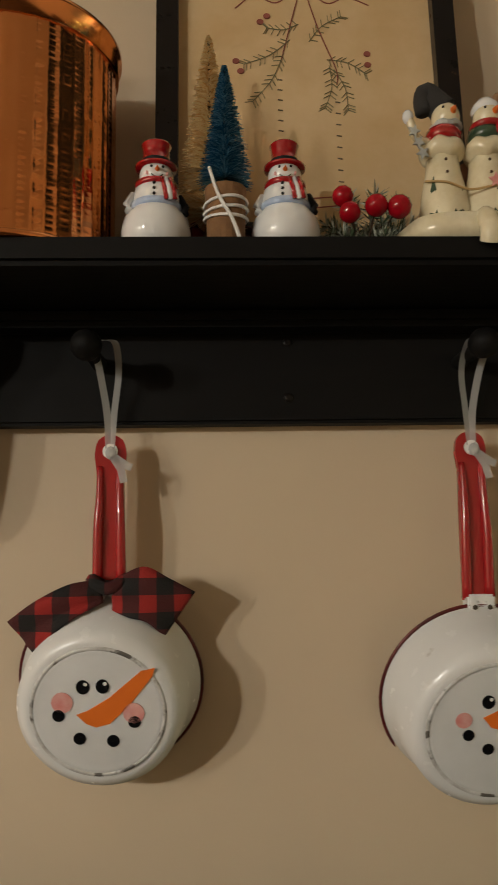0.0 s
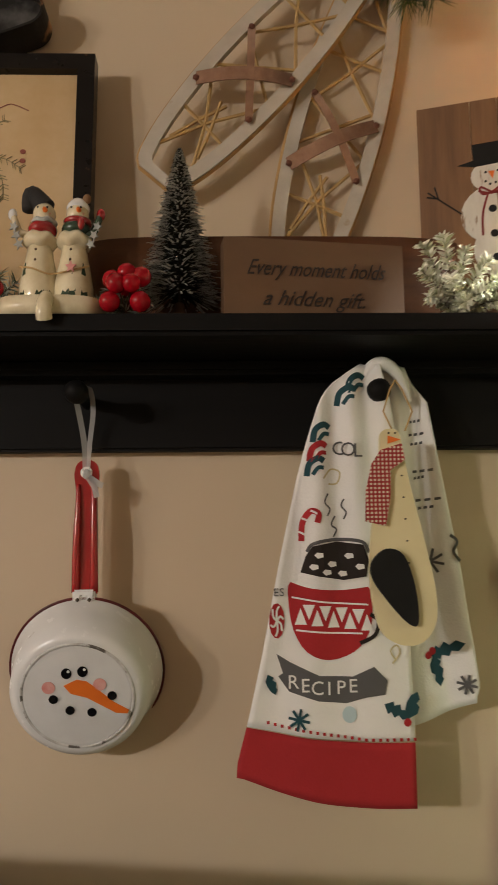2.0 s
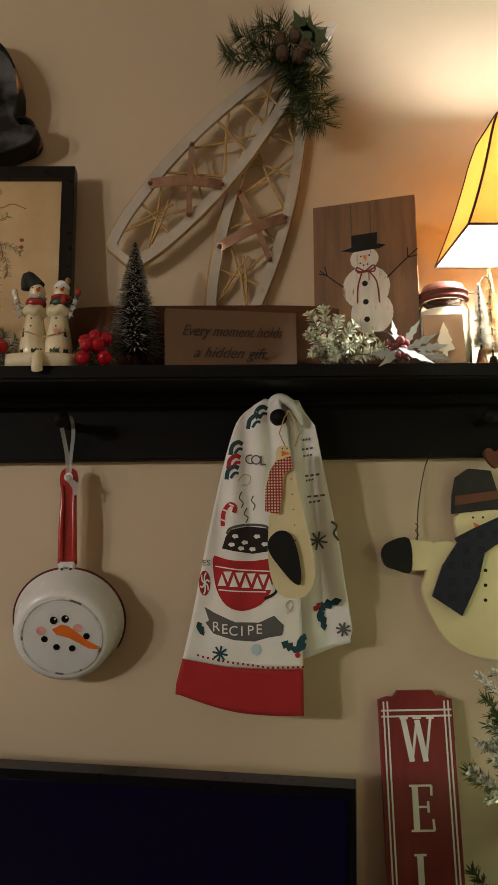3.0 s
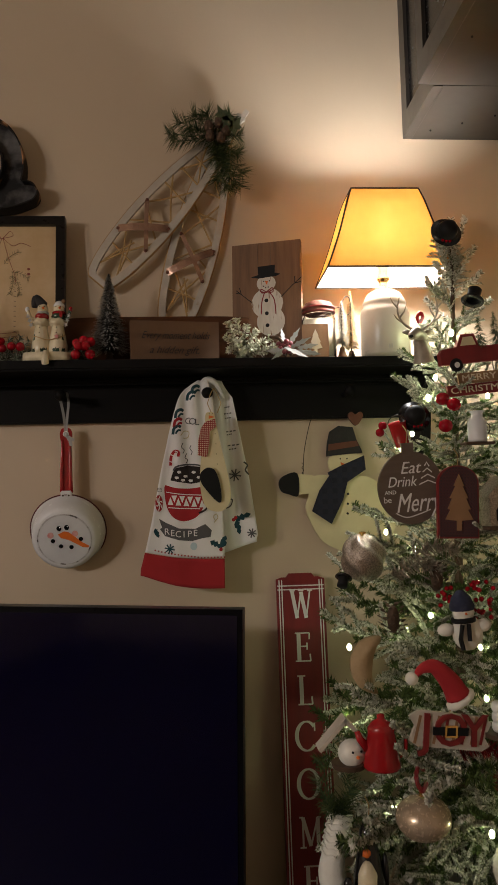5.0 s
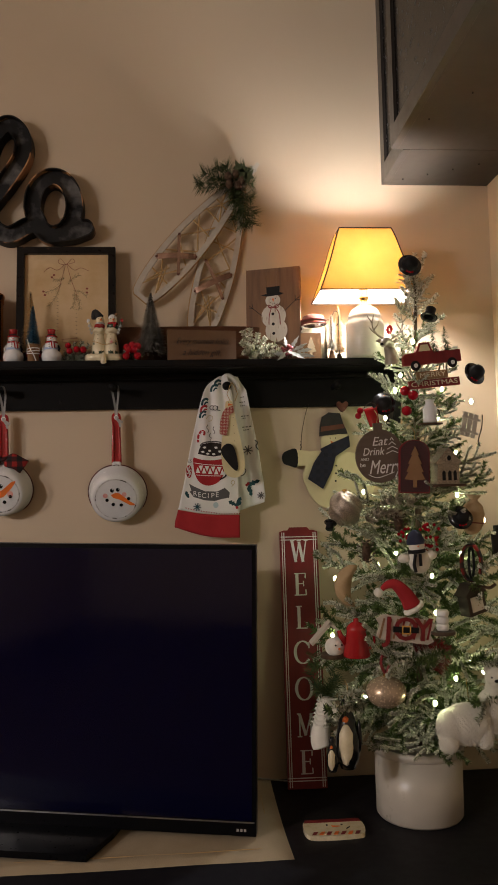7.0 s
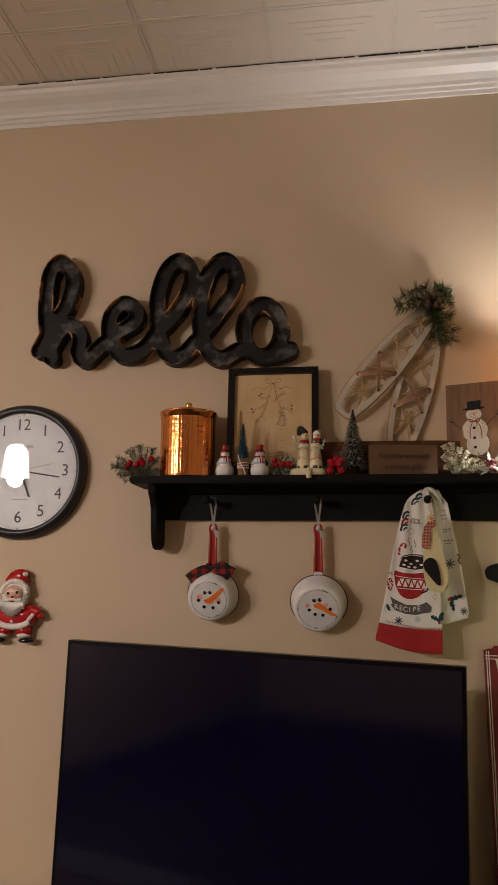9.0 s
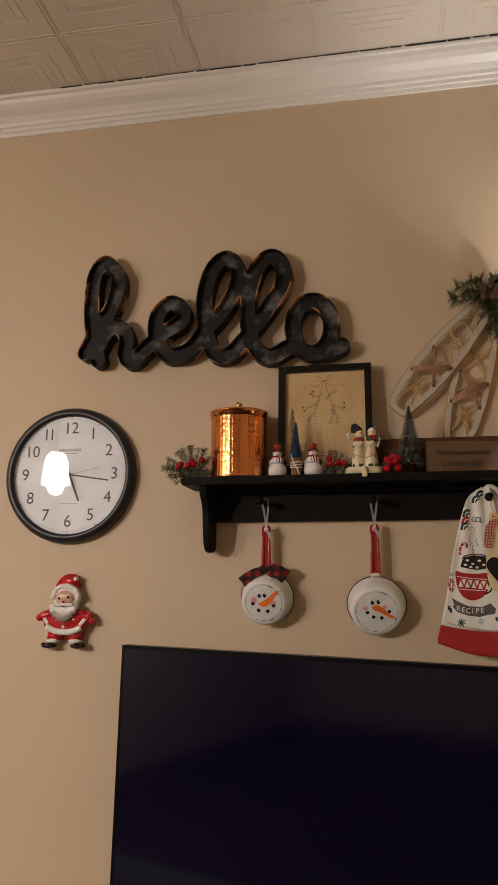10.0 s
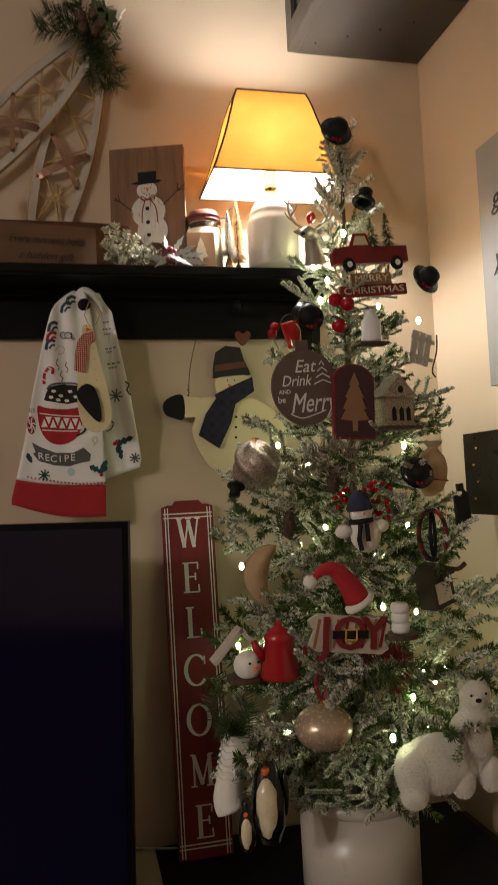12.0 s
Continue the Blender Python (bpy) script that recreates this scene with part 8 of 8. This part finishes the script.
def round_tag():
    t = ornament("round_lettered_tag", (0.827, -0.362, 1.447), "dark round wooden tag with white script words", (0, -3, 4))
    part("disc", slab(oval(0, 0, 0.056, 0.060, 40), -0.003, 0.003), "slate", t, "dark grained wood disc", bevel=0.001)
    part("cap", box(-0.010, 0.010, -0.003, 0.003, 0.058, 0.074), "slate", t, bevel=0.001)
    words("Eat", 0.028, (0.0, -0.0034, 0.032), "white", t, width=0.036, shear=0.3)
    words("Drink", 0.024, (-0.016, -0.0034, 0.010), "white", t, width=0.050, shear=0.3)
    words("AND", 0.009, (-0.036, -0.0034, -0.006), "white", t)
    words("be", 0.014, (-0.042, -0.0034, -0.018), "white", t)
    words("Merry", 0.044, (0.008, -0.0034, -0.026), "white", t, width=0.078, shear=0.4)
    part("swash", strip(spline([(-0.030, -0.040), (-0.012, -0.048), (0.010, -0.044), (0.030, -0.038)], 5), 0.0016, -0.0031), "white", t)
    for k in range(4):
        part("tree_paint", strip([(0.030 - 0.004 * k - 0.004, 0.034 - k * 0.010), (0.030, 0.040 - k * 0.010), (0.030 + 0.004 * k + 0.004, 0.033 - k * 0.010)], 0.0018, -0.0031), "white", t)
    loop(t, 0.074)


round_tag()


def tree_tag():
    t = ornament("tree_cutout_tag", (0.900, -0.372, 1.365), "arched dotted tag with a brown tree cutout", (0, 2, 6))
    arch = [(-0.033, 0), (0.033, 0), (0.033, 0.088)] + [(0.033 * math.cos(a), 0.088 + 0.027 * math.sin(a)) for a in np.linspace(0.15, 2.99, 12)] + [(-0.033, 0.088)]
    part("border", slab([(x * 1.10, z * 1.04 - 0.003) for x, z in arch], -0.002, 0.003), "dull_red", t, "dull red edge", bevel=0.0008)
    part("card", slab(arch, -0.0035, -0.001), "dotted", t, "dark dotted card")
    part("tree", slab([(-0.004, 0.010), (0.004, 0.010), (0.004, 0.026), (0.024, 0.028), (0.015, 0.044), (0.020, 0.045), (0.012, 0.062), (0.016, 0.063), (0.006, 0.082), (0.009, 0.083), (0, 0.102), (-0.009, 0.083), (-0.006, 0.082), (-0.016, 0.063), (-0.012, 0.062), (-0.020, 0.045), (-0.015, 0.044), (-0.024, 0.028), (-0.004, 0.026)], -0.006, -0.0032), "kraft", t, "kraft brown tree", bevel=0.0006)
    loop(t, 0.114)


tree_tag()


def glitter_house():
    t = ornament("glitter_house_ornament", (0.975, -0.362, 1.381), "small silver glitter house ornament", (0, 0, 15))
    part("house_body", box(-0.028, 0.028, -0.014, 0.014, 0, 0.050), "glitter", t, bevel=0.001)
    bm = slab([(-0.036, 0.046), (0.036, 0.046), (0, 0.082)], -0.018, 0.018)
    part("roof", bm, "glitter", t, bevel=0.001)
    for x in (-0.012, 0.003, 0.017):
        part("window", slab([(x - 0.004, 0.008), (x + 0.004, 0.008), (x + 0.004, 0.026), (x, 0.031), (x - 0.004, 0.026)], -0.0150, -0.0138), "black", t)
    part("window", slab(oval(0, 0.058, 0.005, 0.006, 10), -0.0188, -0.0178), "black", t)
    part("base", slab_flat([(-0.036, -0.022), (0.040, -0.022), (0.040, 0.018), (-0.036, 0.018)], -0.006, 0), "twig", t)


M["glitter"] = material("silver_glitter", (0.50, 0.42, 0.34), 0.35, 0.7, second=(0.18, 0.145, 0.11), scale=420, blend=1.0, bump=0.9, bump_scale=500)
M["gold_pearl"] = material("pearl_gold_glass", (0.55, 0.43, 0.30), 0.26, 0.45, second=(0.46, 0.35, 0.24), scale=30)
glitter_house()


def glass_ball(place, r, stretch, mat, label, ribs=0, cap=True):
    t = ornament("ball_ornament", place, label)
    bm = ball((0, 0, 0), r, None, stretch, 4)
    if ribs:
        for v in bm.verts:
            k = 1 + 0.085 * math.sin(math.atan2(v.co.x, -v.co.y) * 5 + v.co.z / r * 5.5)
            v.co *= k
    part("globe", bm, mat, t, smooth=True)
    part("cap", lathe([(0.006, r * stretch[2] - 0.002), (0.006, r * stretch[2] + 0.005), (0, r * stretch[2] + 0.006)], 14), "brass", t, "brass cap")
    return t


glass_ball((0.757, -0.302, 1.330), 0.037, (1, 1, 1.05), "glitter", "ribbed silver glitter ball ornament", 1)
g = glass_ball((0.811, -0.415, 0.942), 0.0415, (1.03, 1, 0.80), "gold_pearl", "pearly gold glass ball ornament with ribbon")
part("ribbon", tube(spline([(0, 0, 0.038), (-0.010, -0.004, 0.058), (-0.004, 0, 0.078), (0.008, -0.002, 0.060), (0, 0, 0.038)], 5), 0.0035, 6), "dull_red", g, "dark plaid ribbon loop")


def cloth_bag():
    t = ornament("burlap_bag_ornament", (1.036, -0.358, 1.305), "tan burlap bag ornament with a red line", (0, 6, 0))
    bm = ball((0, 0, 0), 0.034, None, (0.85, 0.4, 1.15), 3)
    for v in bm.verts:
        v.co += Vector((1, 0, 0.6)) * 0.003 * noise.noise(v.co * 60)
    part("bag", bm, "sack", t, smooth=True)
    part("stripe", tube([(0.029 * math.cos(a), 0.0138 * math.sin(a), -0.012) for a in np.linspace(0, 6.28, 21)[:-1]], 0.0012, 5, closed=True), "dull_red", t)
    part("neck", lathe([(0.012, 0.034), (0.008, 0.040), (0.016, 0.050), (0, 0.050)], 14), "sack", t)


M["sack"] = material("tan_burlap", (0.46, 0.33, 0.18), 0.95, second=(0.36, 0.25, 0.13), scale=60, bump=0.6, bump_scale=420)
M["fleece"] = material("white_fleece", (0.82, 0.80, 0.72), 0.95, second=(0.70, 0.67, 0.58), scale=40, bump=0.9, bump_scale=170, sheen=0.4)
M["navy_knit"] = material("navy_knit", (0.018, 0.022, 0.05), 0.95, second=(0.03, 0.035, 0.06), scale=90, bump=0.6, bump_scale=260)
cloth_bag()


def plush_snowman():
    t = ornament("plush_snowman_ornament", (0.893, -0.402, 1.222), "white felt snowman ornament with navy cap and scarf", (0, -5, 0))
    part("body", ball((0.004, 0, -0.006), 0.026, None, (0.95, 0.55, 1.1), 3), "fleece", t, smooth=True)
    part("head", ball((0, -0.004, 0.026), 0.018, None, (1, 0.7, 0.9), 2), "fleece", t, smooth=True)
    part("cap", lathe([(0.019, 0.030), (0.020, 0.036), (0.015, 0.050), (0.006, 0.060), (0, 0.061)], 18), "navy_knit", t, "navy knitted cap", smooth=True)
    part("scarf", lathe([(0.012, 0.010), (0.019, 0.011), (0.019, 0.018), (0.012, 0.019)], 18), "black", t, smooth=True)
    for s in (-1, 1):
        part("arm", ball((s * 0.030, 0, 0.002), 0.013, None, (1.1, 0.7, 0.8), 2), "fleece", t, smooth=True)
    part("scarf_tail", tube([(-0.008, -0.016, 0.010), (-0.014, -0.018, -0.012), (-0.012, -0.018, -0.028)], 0.0038, 6), "black", t)
    part("scarf_tail", tube([(0.002, -0.017, 0.010), (0.0, -0.019, -0.016)], 0.0034, 6), "black", t)
    part("nose", lathe([(0.002, 0), (0, 0.008)], 8, None, (0, -0.016, 0.026), "y"), "orange", t)


plush_snowman()
bp = ornament("red_berry_cluster", (0.925, -0.392, 1.262), "cluster of tiny red berries on the tree")
for k in range(26):
    part("berry", ball((TREE.uniform(-0.020, 0.020), TREE.uniform(-0.010, 0.010), TREE.uniform(-0.026, 0.032)), 0.0042, sub=1), "berry", bp)
bp2 = ornament("red_berry_cluster", (0.868, -0.392, 1.272), "small cluster of red berries behind the felt snowman")
for k in range(10):
    part("berry", ball((TREE.uniform(-0.012, 0.012), TREE.uniform(-0.008, 0.008), TREE.uniform(-0.014, 0.014)), 0.0042, sub=1), "berry", bp2)
mo = ornament("moon_ornament", (0.748, -0.335, 1.160), "tan felt crescent moon ornament", (0, 8, 0))
cres = [(0.042 * math.cos(a) + 0.016, 0.046 * math.sin(a)) for a in np.linspace(1.5, 4.9, 18)] + [(0.010 * math.cos(a) + 0.019, 0.036 * math.sin(a)) for a in np.linspace(4.7, 1.7, 14)]
part("crescent", slab(cres, -0.008, 0.008), "sack", mo, bevel=0.004, smooth=True)


def santa_hat():
    t = ornament("red_hat_ornament", (0.848, -0.412, 1.148), "floppy red felt hat ornament with white bobble")
    part("cone", tube(spline([(0.026, 0, -0.026), (0.012, -0.002, -0.002), (-0.010, -0.004, 0.020), (-0.030, -0.004, 0.018), (-0.042, -0.004, 0.006)], 5), 0.016, 12, taper=[0.020 - 0.0165 * i / 20 for i in range(21)]), "red_cotton", t, smooth=True)
    part("brim", tube([(0.030 + 0.016 * math.cos(a), 0.015 * math.sin(a), -0.032 + 0.010 * math.cos(a)) for a in np.linspace(0, 6.28, 17)[:-1]], 0.0065, 8, closed=True), "fleece", t, "white fleece brim", smooth=True)
    part("bobble", ball((-0.047, -0.004, 0.004), 0.0105, None, (1, 1, 1), 2), "fleece", t, "white bobble", smooth=True)


santa_hat()


def joy_sign():
    t = ornament("joy_sign_ornament", (0.855, -0.422, 1.075), "cream and red wooden JOY sign ornament with a black belt", (0, 5, 3))
    out = [(-0.064, -0.018), (-0.052, -0.026), (0.052, -0.032), (0.064, -0.024), (0.056, -0.012), (0.066, 0.010), (0.052, 0.020), (-0.050, 0.028), (-0.066, 0.018), (-0.056, 0.004)]
    part("board", slab(out, -0.003, 0.003), "shoe_paint", t, "whitewashed board with red stripes", bevel=0.001)
    for k in range(8):
        part("stripe", strip([(-0.056 + k * 0.015, -0.022), (-0.048 + k * 0.015, 0.020)], 0.0045, -0.0031), "dull_red" if k % 2 else "kraft", t)
    for ch, x in (("J", -0.038), ("O", 0.0), ("Y", 0.038)):
        words(ch, 0.068, (x, -0.0048, -0.003), "dull_red", t, bold=0.0008, thick=0.0018, label="dark red wooden letter")
    part("belt", box(-0.028, 0.028, -0.0075, -0.0045, -0.008, 0.004), "black", t, "black belt")
    for q in ((-0.010, 0.010, -0.011, -0.008), (-0.010, 0.010, 0.004, 0.007), (-0.010, -0.007, -0.008, 0.004), (0.007, 0.010, -0.008, 0.004)):
        part("buckle", box(q[0], q[1], -0.009, -0.0075, q[2], q[3]), "brass", t)
    loop(t, 0.022)


joy_sign()
ca = ornament("white_spool_ornament", (0.937, -0.422, 1.090), "white stacked marshmallow-shaped ornament on a wood slice")
for k in range(3):
    part("roll", lathe([(0, 0), (0.0115, 0), (0.0135, 0.004), (0.0135, 0.011), (0.0115, 0.0145), (0, 0.0145)], 18, None, (0, 0, -0.022 + k * 0.0146)), "white", ca, smooth=True)
part("slice", lathe([(0, -0.030), (0.026, -0.030), (0.026, -0.023), (0, -0.023)], 20), "twig", ca)


def coffee_pot():
    t = ornament("red_coffee_pot_ornament", (0.753, -0.402, 1.016), "red enamel coffee pot ornament with handle")
    part("pot", lathe([(0, 0), (0.029, 0), (0.030, 0.004), (0.021, 0.056), (0.022, 0.060), (0.016, 0.068), (0.006, 0.074), (0.006, 0.080), (0, 0.082)], 28), "red_enamel", t, smooth=True)
    part("spout", tube([(-0.022, 0, 0.030), (-0.034, 0, 0.044), (-0.038, 0, 0.056)], 0.006, 8, taper=[0.008, 0.006, 0.0045]), "red_enamel", t, smooth=True)
    part("handle", tube(spline([(0.020, 0, 0.056), (0.036, 0, 0.052), (0.038, 0, 0.026), (0.027, 0, 0.014)], 5), 0.0030, 8), "red_enamel", t, smooth=True)


coffee_pot()


def mitten_birdhouse():
    t = ornament("bird_nest_ornament", (0.705, -0.380, 1.035), "white round bird ornament in a bark roofed nest")
    multi("bird", [(ball((0.004, -0.006, 0.0), 0.022, None, (1, 0.85, 0.95), 3), "fleece"), (lathe([(0.003, 0), (0, 0.010)], 8, None, (0.010, -0.024, -0.002), "y"), "orange"), (ball((0.016, -0.022, 0.006), 0.0022, None, (1, 1, 1), 1), "black"), (ball((0.002, -0.025, 0.006), 0.0022, None, (1, 1, 1), 1), "black")], t)
    for s in (-1, 1):
        part("roof_board", placed(box(-0.003, 0.003, -0.016, 0.016, -0.032, 0.032), Matrix.Translation((s * 0.020 - 0.006, 0, 0.030)) @ Matrix.Rotation(s * -0.75, 4, "Y")), "shoe_paint", t, "grey bark roof board")
    part("floor", lathe([(0, -0.024), (0.026, -0.024), (0.028, -0.016), (0, -0.018)], 18), "twig", t)


mitten_birdhouse()


def skate_boot():
    t = ornament("white_boot_ornament", (0.692, -0.300, 0.860), "white knitted boot ornament filled with pine", (0, 14, 0))
    sole = spline([(0, 0, 0.050), (0, 0, 0.010), (0.001, -0.002, -0.022), (0.004, -0.007, -0.046), (0.012, -0.012, -0.062)], 5)
    part("leg", tube(sole, 0.02, 18, taper=[0.0205 - 0.0025 * math.sin(i * 0.3) - (0.008 if i == len(sole) - 1 else 0) for i in range(len(sole))]), "fleece", t, smooth=True)
    for k in range(7):
        part("knit_band", tube([(0.0205 * math.cos(a), 0.0205 * math.sin(a), 0.046 - k * 0.010 + 0.002 * math.sin(6 * a)) for a in np.linspace(0, 6.28, 25)[:-1]], 0.0018, 5, closed=True), "fleece", t, smooth=True)
    rnd = random.Random(8)
    for k in range(7):
        a = k * 0.9
        e = (0.036 * math.cos(a) - 0.022, 0.020 * math.sin(a) - 0.01, 0.100 + 0.045 * math.sin(k * 2.1))
        part("pine_sprig", needles(bmesh.new(), [(0, 0, 0.035), (e[0] * 0.5, e[1] * 0.5, 0.065), e], 140, 0.026, 0.0012, rnd, 0.5, 0.8), "spray_green", t, "dark pine sprig")


skate_boot()


def penguins():
    t = ornament("penguin_figures", (0.735, -0.362, 0.768), "black and cream penguin ornament with a chick")
    t.scale = (1.25, 1.25, 1.25)
    pcs = []

    def one(x, k, y):
        pcs.append((lathe([(0, 0), (0.013 * k, 0.001), (0.020 * k, 0.020 * k), (0.021 * k, 0.050 * k), (0.014 * k, 0.085 * k), (0.010 * k, 0.095 * k), (0.0115 * k, 0.108 * k), (0.007 * k, 0.118 * k), (0, 0.120 * k)], 20, None, (x, y, 0)), "gloss_black"))
        pcs.append((ball((x - 0.004 * k, y - 0.012 * k, 0.044 * k), 0.0145 * k, None, (1, 0.8, 2.6), 2), "ceramic_cream"))
        pcs.append((ball((x - 0.004 * k, y - 0.010 * k, 0.086 * k), 0.007 * k, None, (1, 0.8, 1), 1), "orange"))
        pcs.append((lathe([(0.0028 * k, 0), (0, 0.014 * k)], 8, None, (x - 0.003 * k, y - 0.009 * k, 0.108 * k), "y"), "black"))
        pcs.append((ball((x + 0.020 * k, y - 0.003, 0.055 * k), 0.008 * k, None, (0.6, 0.8, 3.6), 2), "gloss_black"))
    one(0.0, 1.0, 0.0)
    one(-0.030, 0.50, -0.014)
    multi("figure", pcs, t)
    loop(t, 0.118)


penguins()


def polar_bear():
    t = ornament("plush_bear_ornament", (0.992, -0.430, 0.878), "white plush bear ornament sitting on the lower boughs")
    t.scale = (0.72, 0.72, 0.72)
    pcs = [(ball((cx, cy, cz), 1.0, None, (rx, ry, rz), 4), "fleece") for cx, cy, cz, rx, ry, rz in (
        (-0.017, 0, -0.007, 0.083, 0.040, 0.060), (0.058, -0.002, 0.026, 0.047, 0.036, 0.068), (-0.066, 0, -0.014, 0.043, 0.036, 0.054), (0.070, -0.006, 0.080, 0.031, 0.026, 0.052),
        (0.070, -0.014, 0.126, 0.031, 0.027, 0.029), (0.060, -0.036, 0.121, 0.015, 0.014, 0.012), (0.094, -0.004, 0.146, 0.009, 0.005, 0.010), (0.048, -0.004, 0.146, 0.009, 0.005, 0.010),
        (0.092, -0.018, -0.034, 0.024, 0.022, 0.036), (-0.080, -0.018, -0.056, 0.027, 0.024, 0.026), (0.030, -0.016, -0.044, 0.024, 0.022, 0.032))]
    pcs += [(ball((0.057, -0.051, 0.125), 0.0058, None, (1.2, 0.7, 0.8), 2), "black"), (ball((0.080, -0.041, 0.134), 0.0030, None, (1, 1, 1), 1), "black"), (ball((0.047, -0.040, 0.133), 0.0030, None, (1, 1, 1), 1), "black")]
    for bm, _ in pcs[:5]:
        for v in bm.verts:
            v.co += v.co.normalized() * 0.003 * noise.noise(v.co * 40)
    rnd = random.Random(31)
    for bm, mat in pcs:
        if mat != "fleece":
            continue
        bm.normal_update()
        for f in list(bm.faces):
            for _ in range(max(1, int(f.calc_area() * 620000 + rnd.random()))):
                a, b = rnd.random(), rnd.random()
                vs = [v.co for v in f.verts]
                p = vs[0] + (vs[1] - vs[0]) * a * (1 - b) + (vs[-1] - vs[0]) * b * (1 - a)
                w = (f.normal + Vector((rnd.gauss(-0.5, 0.3), rnd.gauss(0, 0.3), rnd.gauss(-1.0, 0.3)))).normalized()
                s = w.cross(Vector((rnd.gauss(0, 1), rnd.gauss(0, 1), rnd.gauss(0, 1)))).normalized() * 0.0004
                q = [bm.verts.new(c) for c in (p - s, p + s, p + w * rnd.uniform(0.003, 0.006))]
                bm.faces.new(q)
    multi("figure", pcs, t)
    part("cord", tube([(-0.01, 0, 0.05), (-0.012, 0.01, 0.12)], 0.0008, 4), "brass", t)


polar_bear()
rg = ornament("plaid_ring_ornament", (1.024, -0.372, 1.205), "dark red plaid hoop ornament")
part("hoop", placed(lathe([(0.030, -0.012), (0.034, -0.010), (0.034, 0.010), (0.030, 0.012), (0.030, -0.012)], 28, None, (0, 0, 0), "x"), Matrix.Rotation(0.9, 4, "Z") @ Matrix.Diagonal((0.9, 0.7, 1.25, 1))), "buffalo", rg, smooth=True)
part("hoop_inner", tube([(0.022 * math.cos(a) * 0.5, 0.014 * math.cos(a), 0.034 * math.sin(a)) for a in np.linspace(0, 6.28, 21)[:-1]], 0.003, 6, closed=True), "black", rg)
ln = ornament("dark_lantern_ornament", (1.018, -0.382, 1.120), "dark bronze lantern ornament with a star", (0, -12, 20))
part("body", box(-0.024, 0.024, -0.016, 0.016, -0.026, 0.020), "wire", ln, bevel=0.002)
part("roof", slab([(-0.030, 0.020), (0.030, 0.020), (0.006, 0.042), (-0.006, 0.042)], -0.020, 0.020), "wire", ln, bevel=0.002)
part("pane", box(-0.016, 0.016, -0.0175, -0.0158, -0.018, 0.014), "silver", ln)
part("twig", tube(spline([(0.02, -0.01, 0.03), (0.045, -0.012, 0.02), (0.062, -0.014, 0.024)], 4), 0.004, 6), "twig", ln)
dt = ornament("dark_bottle_tag", (1.106, -0.322, 1.248), "narrow dark wooden tag ornament", (0, -4, 10))
part("tag", slab([(-0.014, -0.034), (0.014, -0.034), (0.014, 0.018), (0.006, 0.026), (0.006, 0.036), (-0.006, 0.036), (-0.006, 0.026), (-0.014, 0.018)], -0.003, 0.003), "black", dt, bevel=0.001)
M["red_tinsel"] = material("red_glitter", (0.30, 0.012, 0.012), 0.35, 0.5, second=(0.14, 0.006, 0.006), scale=300, bump=0.6, bump_scale=400)
rs = ornament("red_tinsel_ornament", (0.915, -0.405, 1.010), "dark red glitter tinsel ornament among the boughs")
part("tinsel", needles(bmesh.new(), spline([(-0.04, 0, 0.02), (0, -0.01, 0.03), (0.035, -0.005, 0.01), (0.01, -0.01, -0.03)], 6), 520, 0.016, 0.0012, TREE, 0.2, 1.0), "red_tinsel", rs)
for p, l in (((0.862, -0.37, 1.300), 0), ((0.790, -0.36, 1.235), 1)):
    pc = ornament("pine_cone_ornament", p, "brown pine cone with frosted scales")
    bm = bmesh.new()
    for k in range(46):
        a, u = k * 2.4, k / 46
        r = 0.016 * math.sin(0.25 + 2.7 * u) + 0.003
        q = Vector((r * math.cos(a), r * math.sin(a), 0.024 - 0.050 * u))
        d = Vector((math.cos(a), math.sin(a), 0.5)) * 0.007
        s = Vector((-math.sin(a), math.cos(a), 0)) * 0.004
        bm.faces.new([bm.verts.new(v) for v in (q - s * 0.6, q + d - s, q + d * 1.2, q + d + s, q + s * 0.6)])
    part("scales", bm, "twig", pc)
    part("core", ball((0, 0, 0), 0.013, None, (0.8, 0.8, 1.7), 2), "twig", pc)
for p, n in (((0.835, -0.36, 1.300), 260), ((0.86, -0.38, 1.33), 200)):
    tn = ornament("silver_spray_ornament", p, "silver glitter fern spray in the boughs")
    part("spray", needles(bmesh.new(), spline([(-0.04, 0.01, 0.0), (-0.01, -0.01, 0.022), (0.03, -0.012, 0.012)], 5), n, 0.020, 0.0022, TREE, 0.3, 0.9), "glitter", tn)
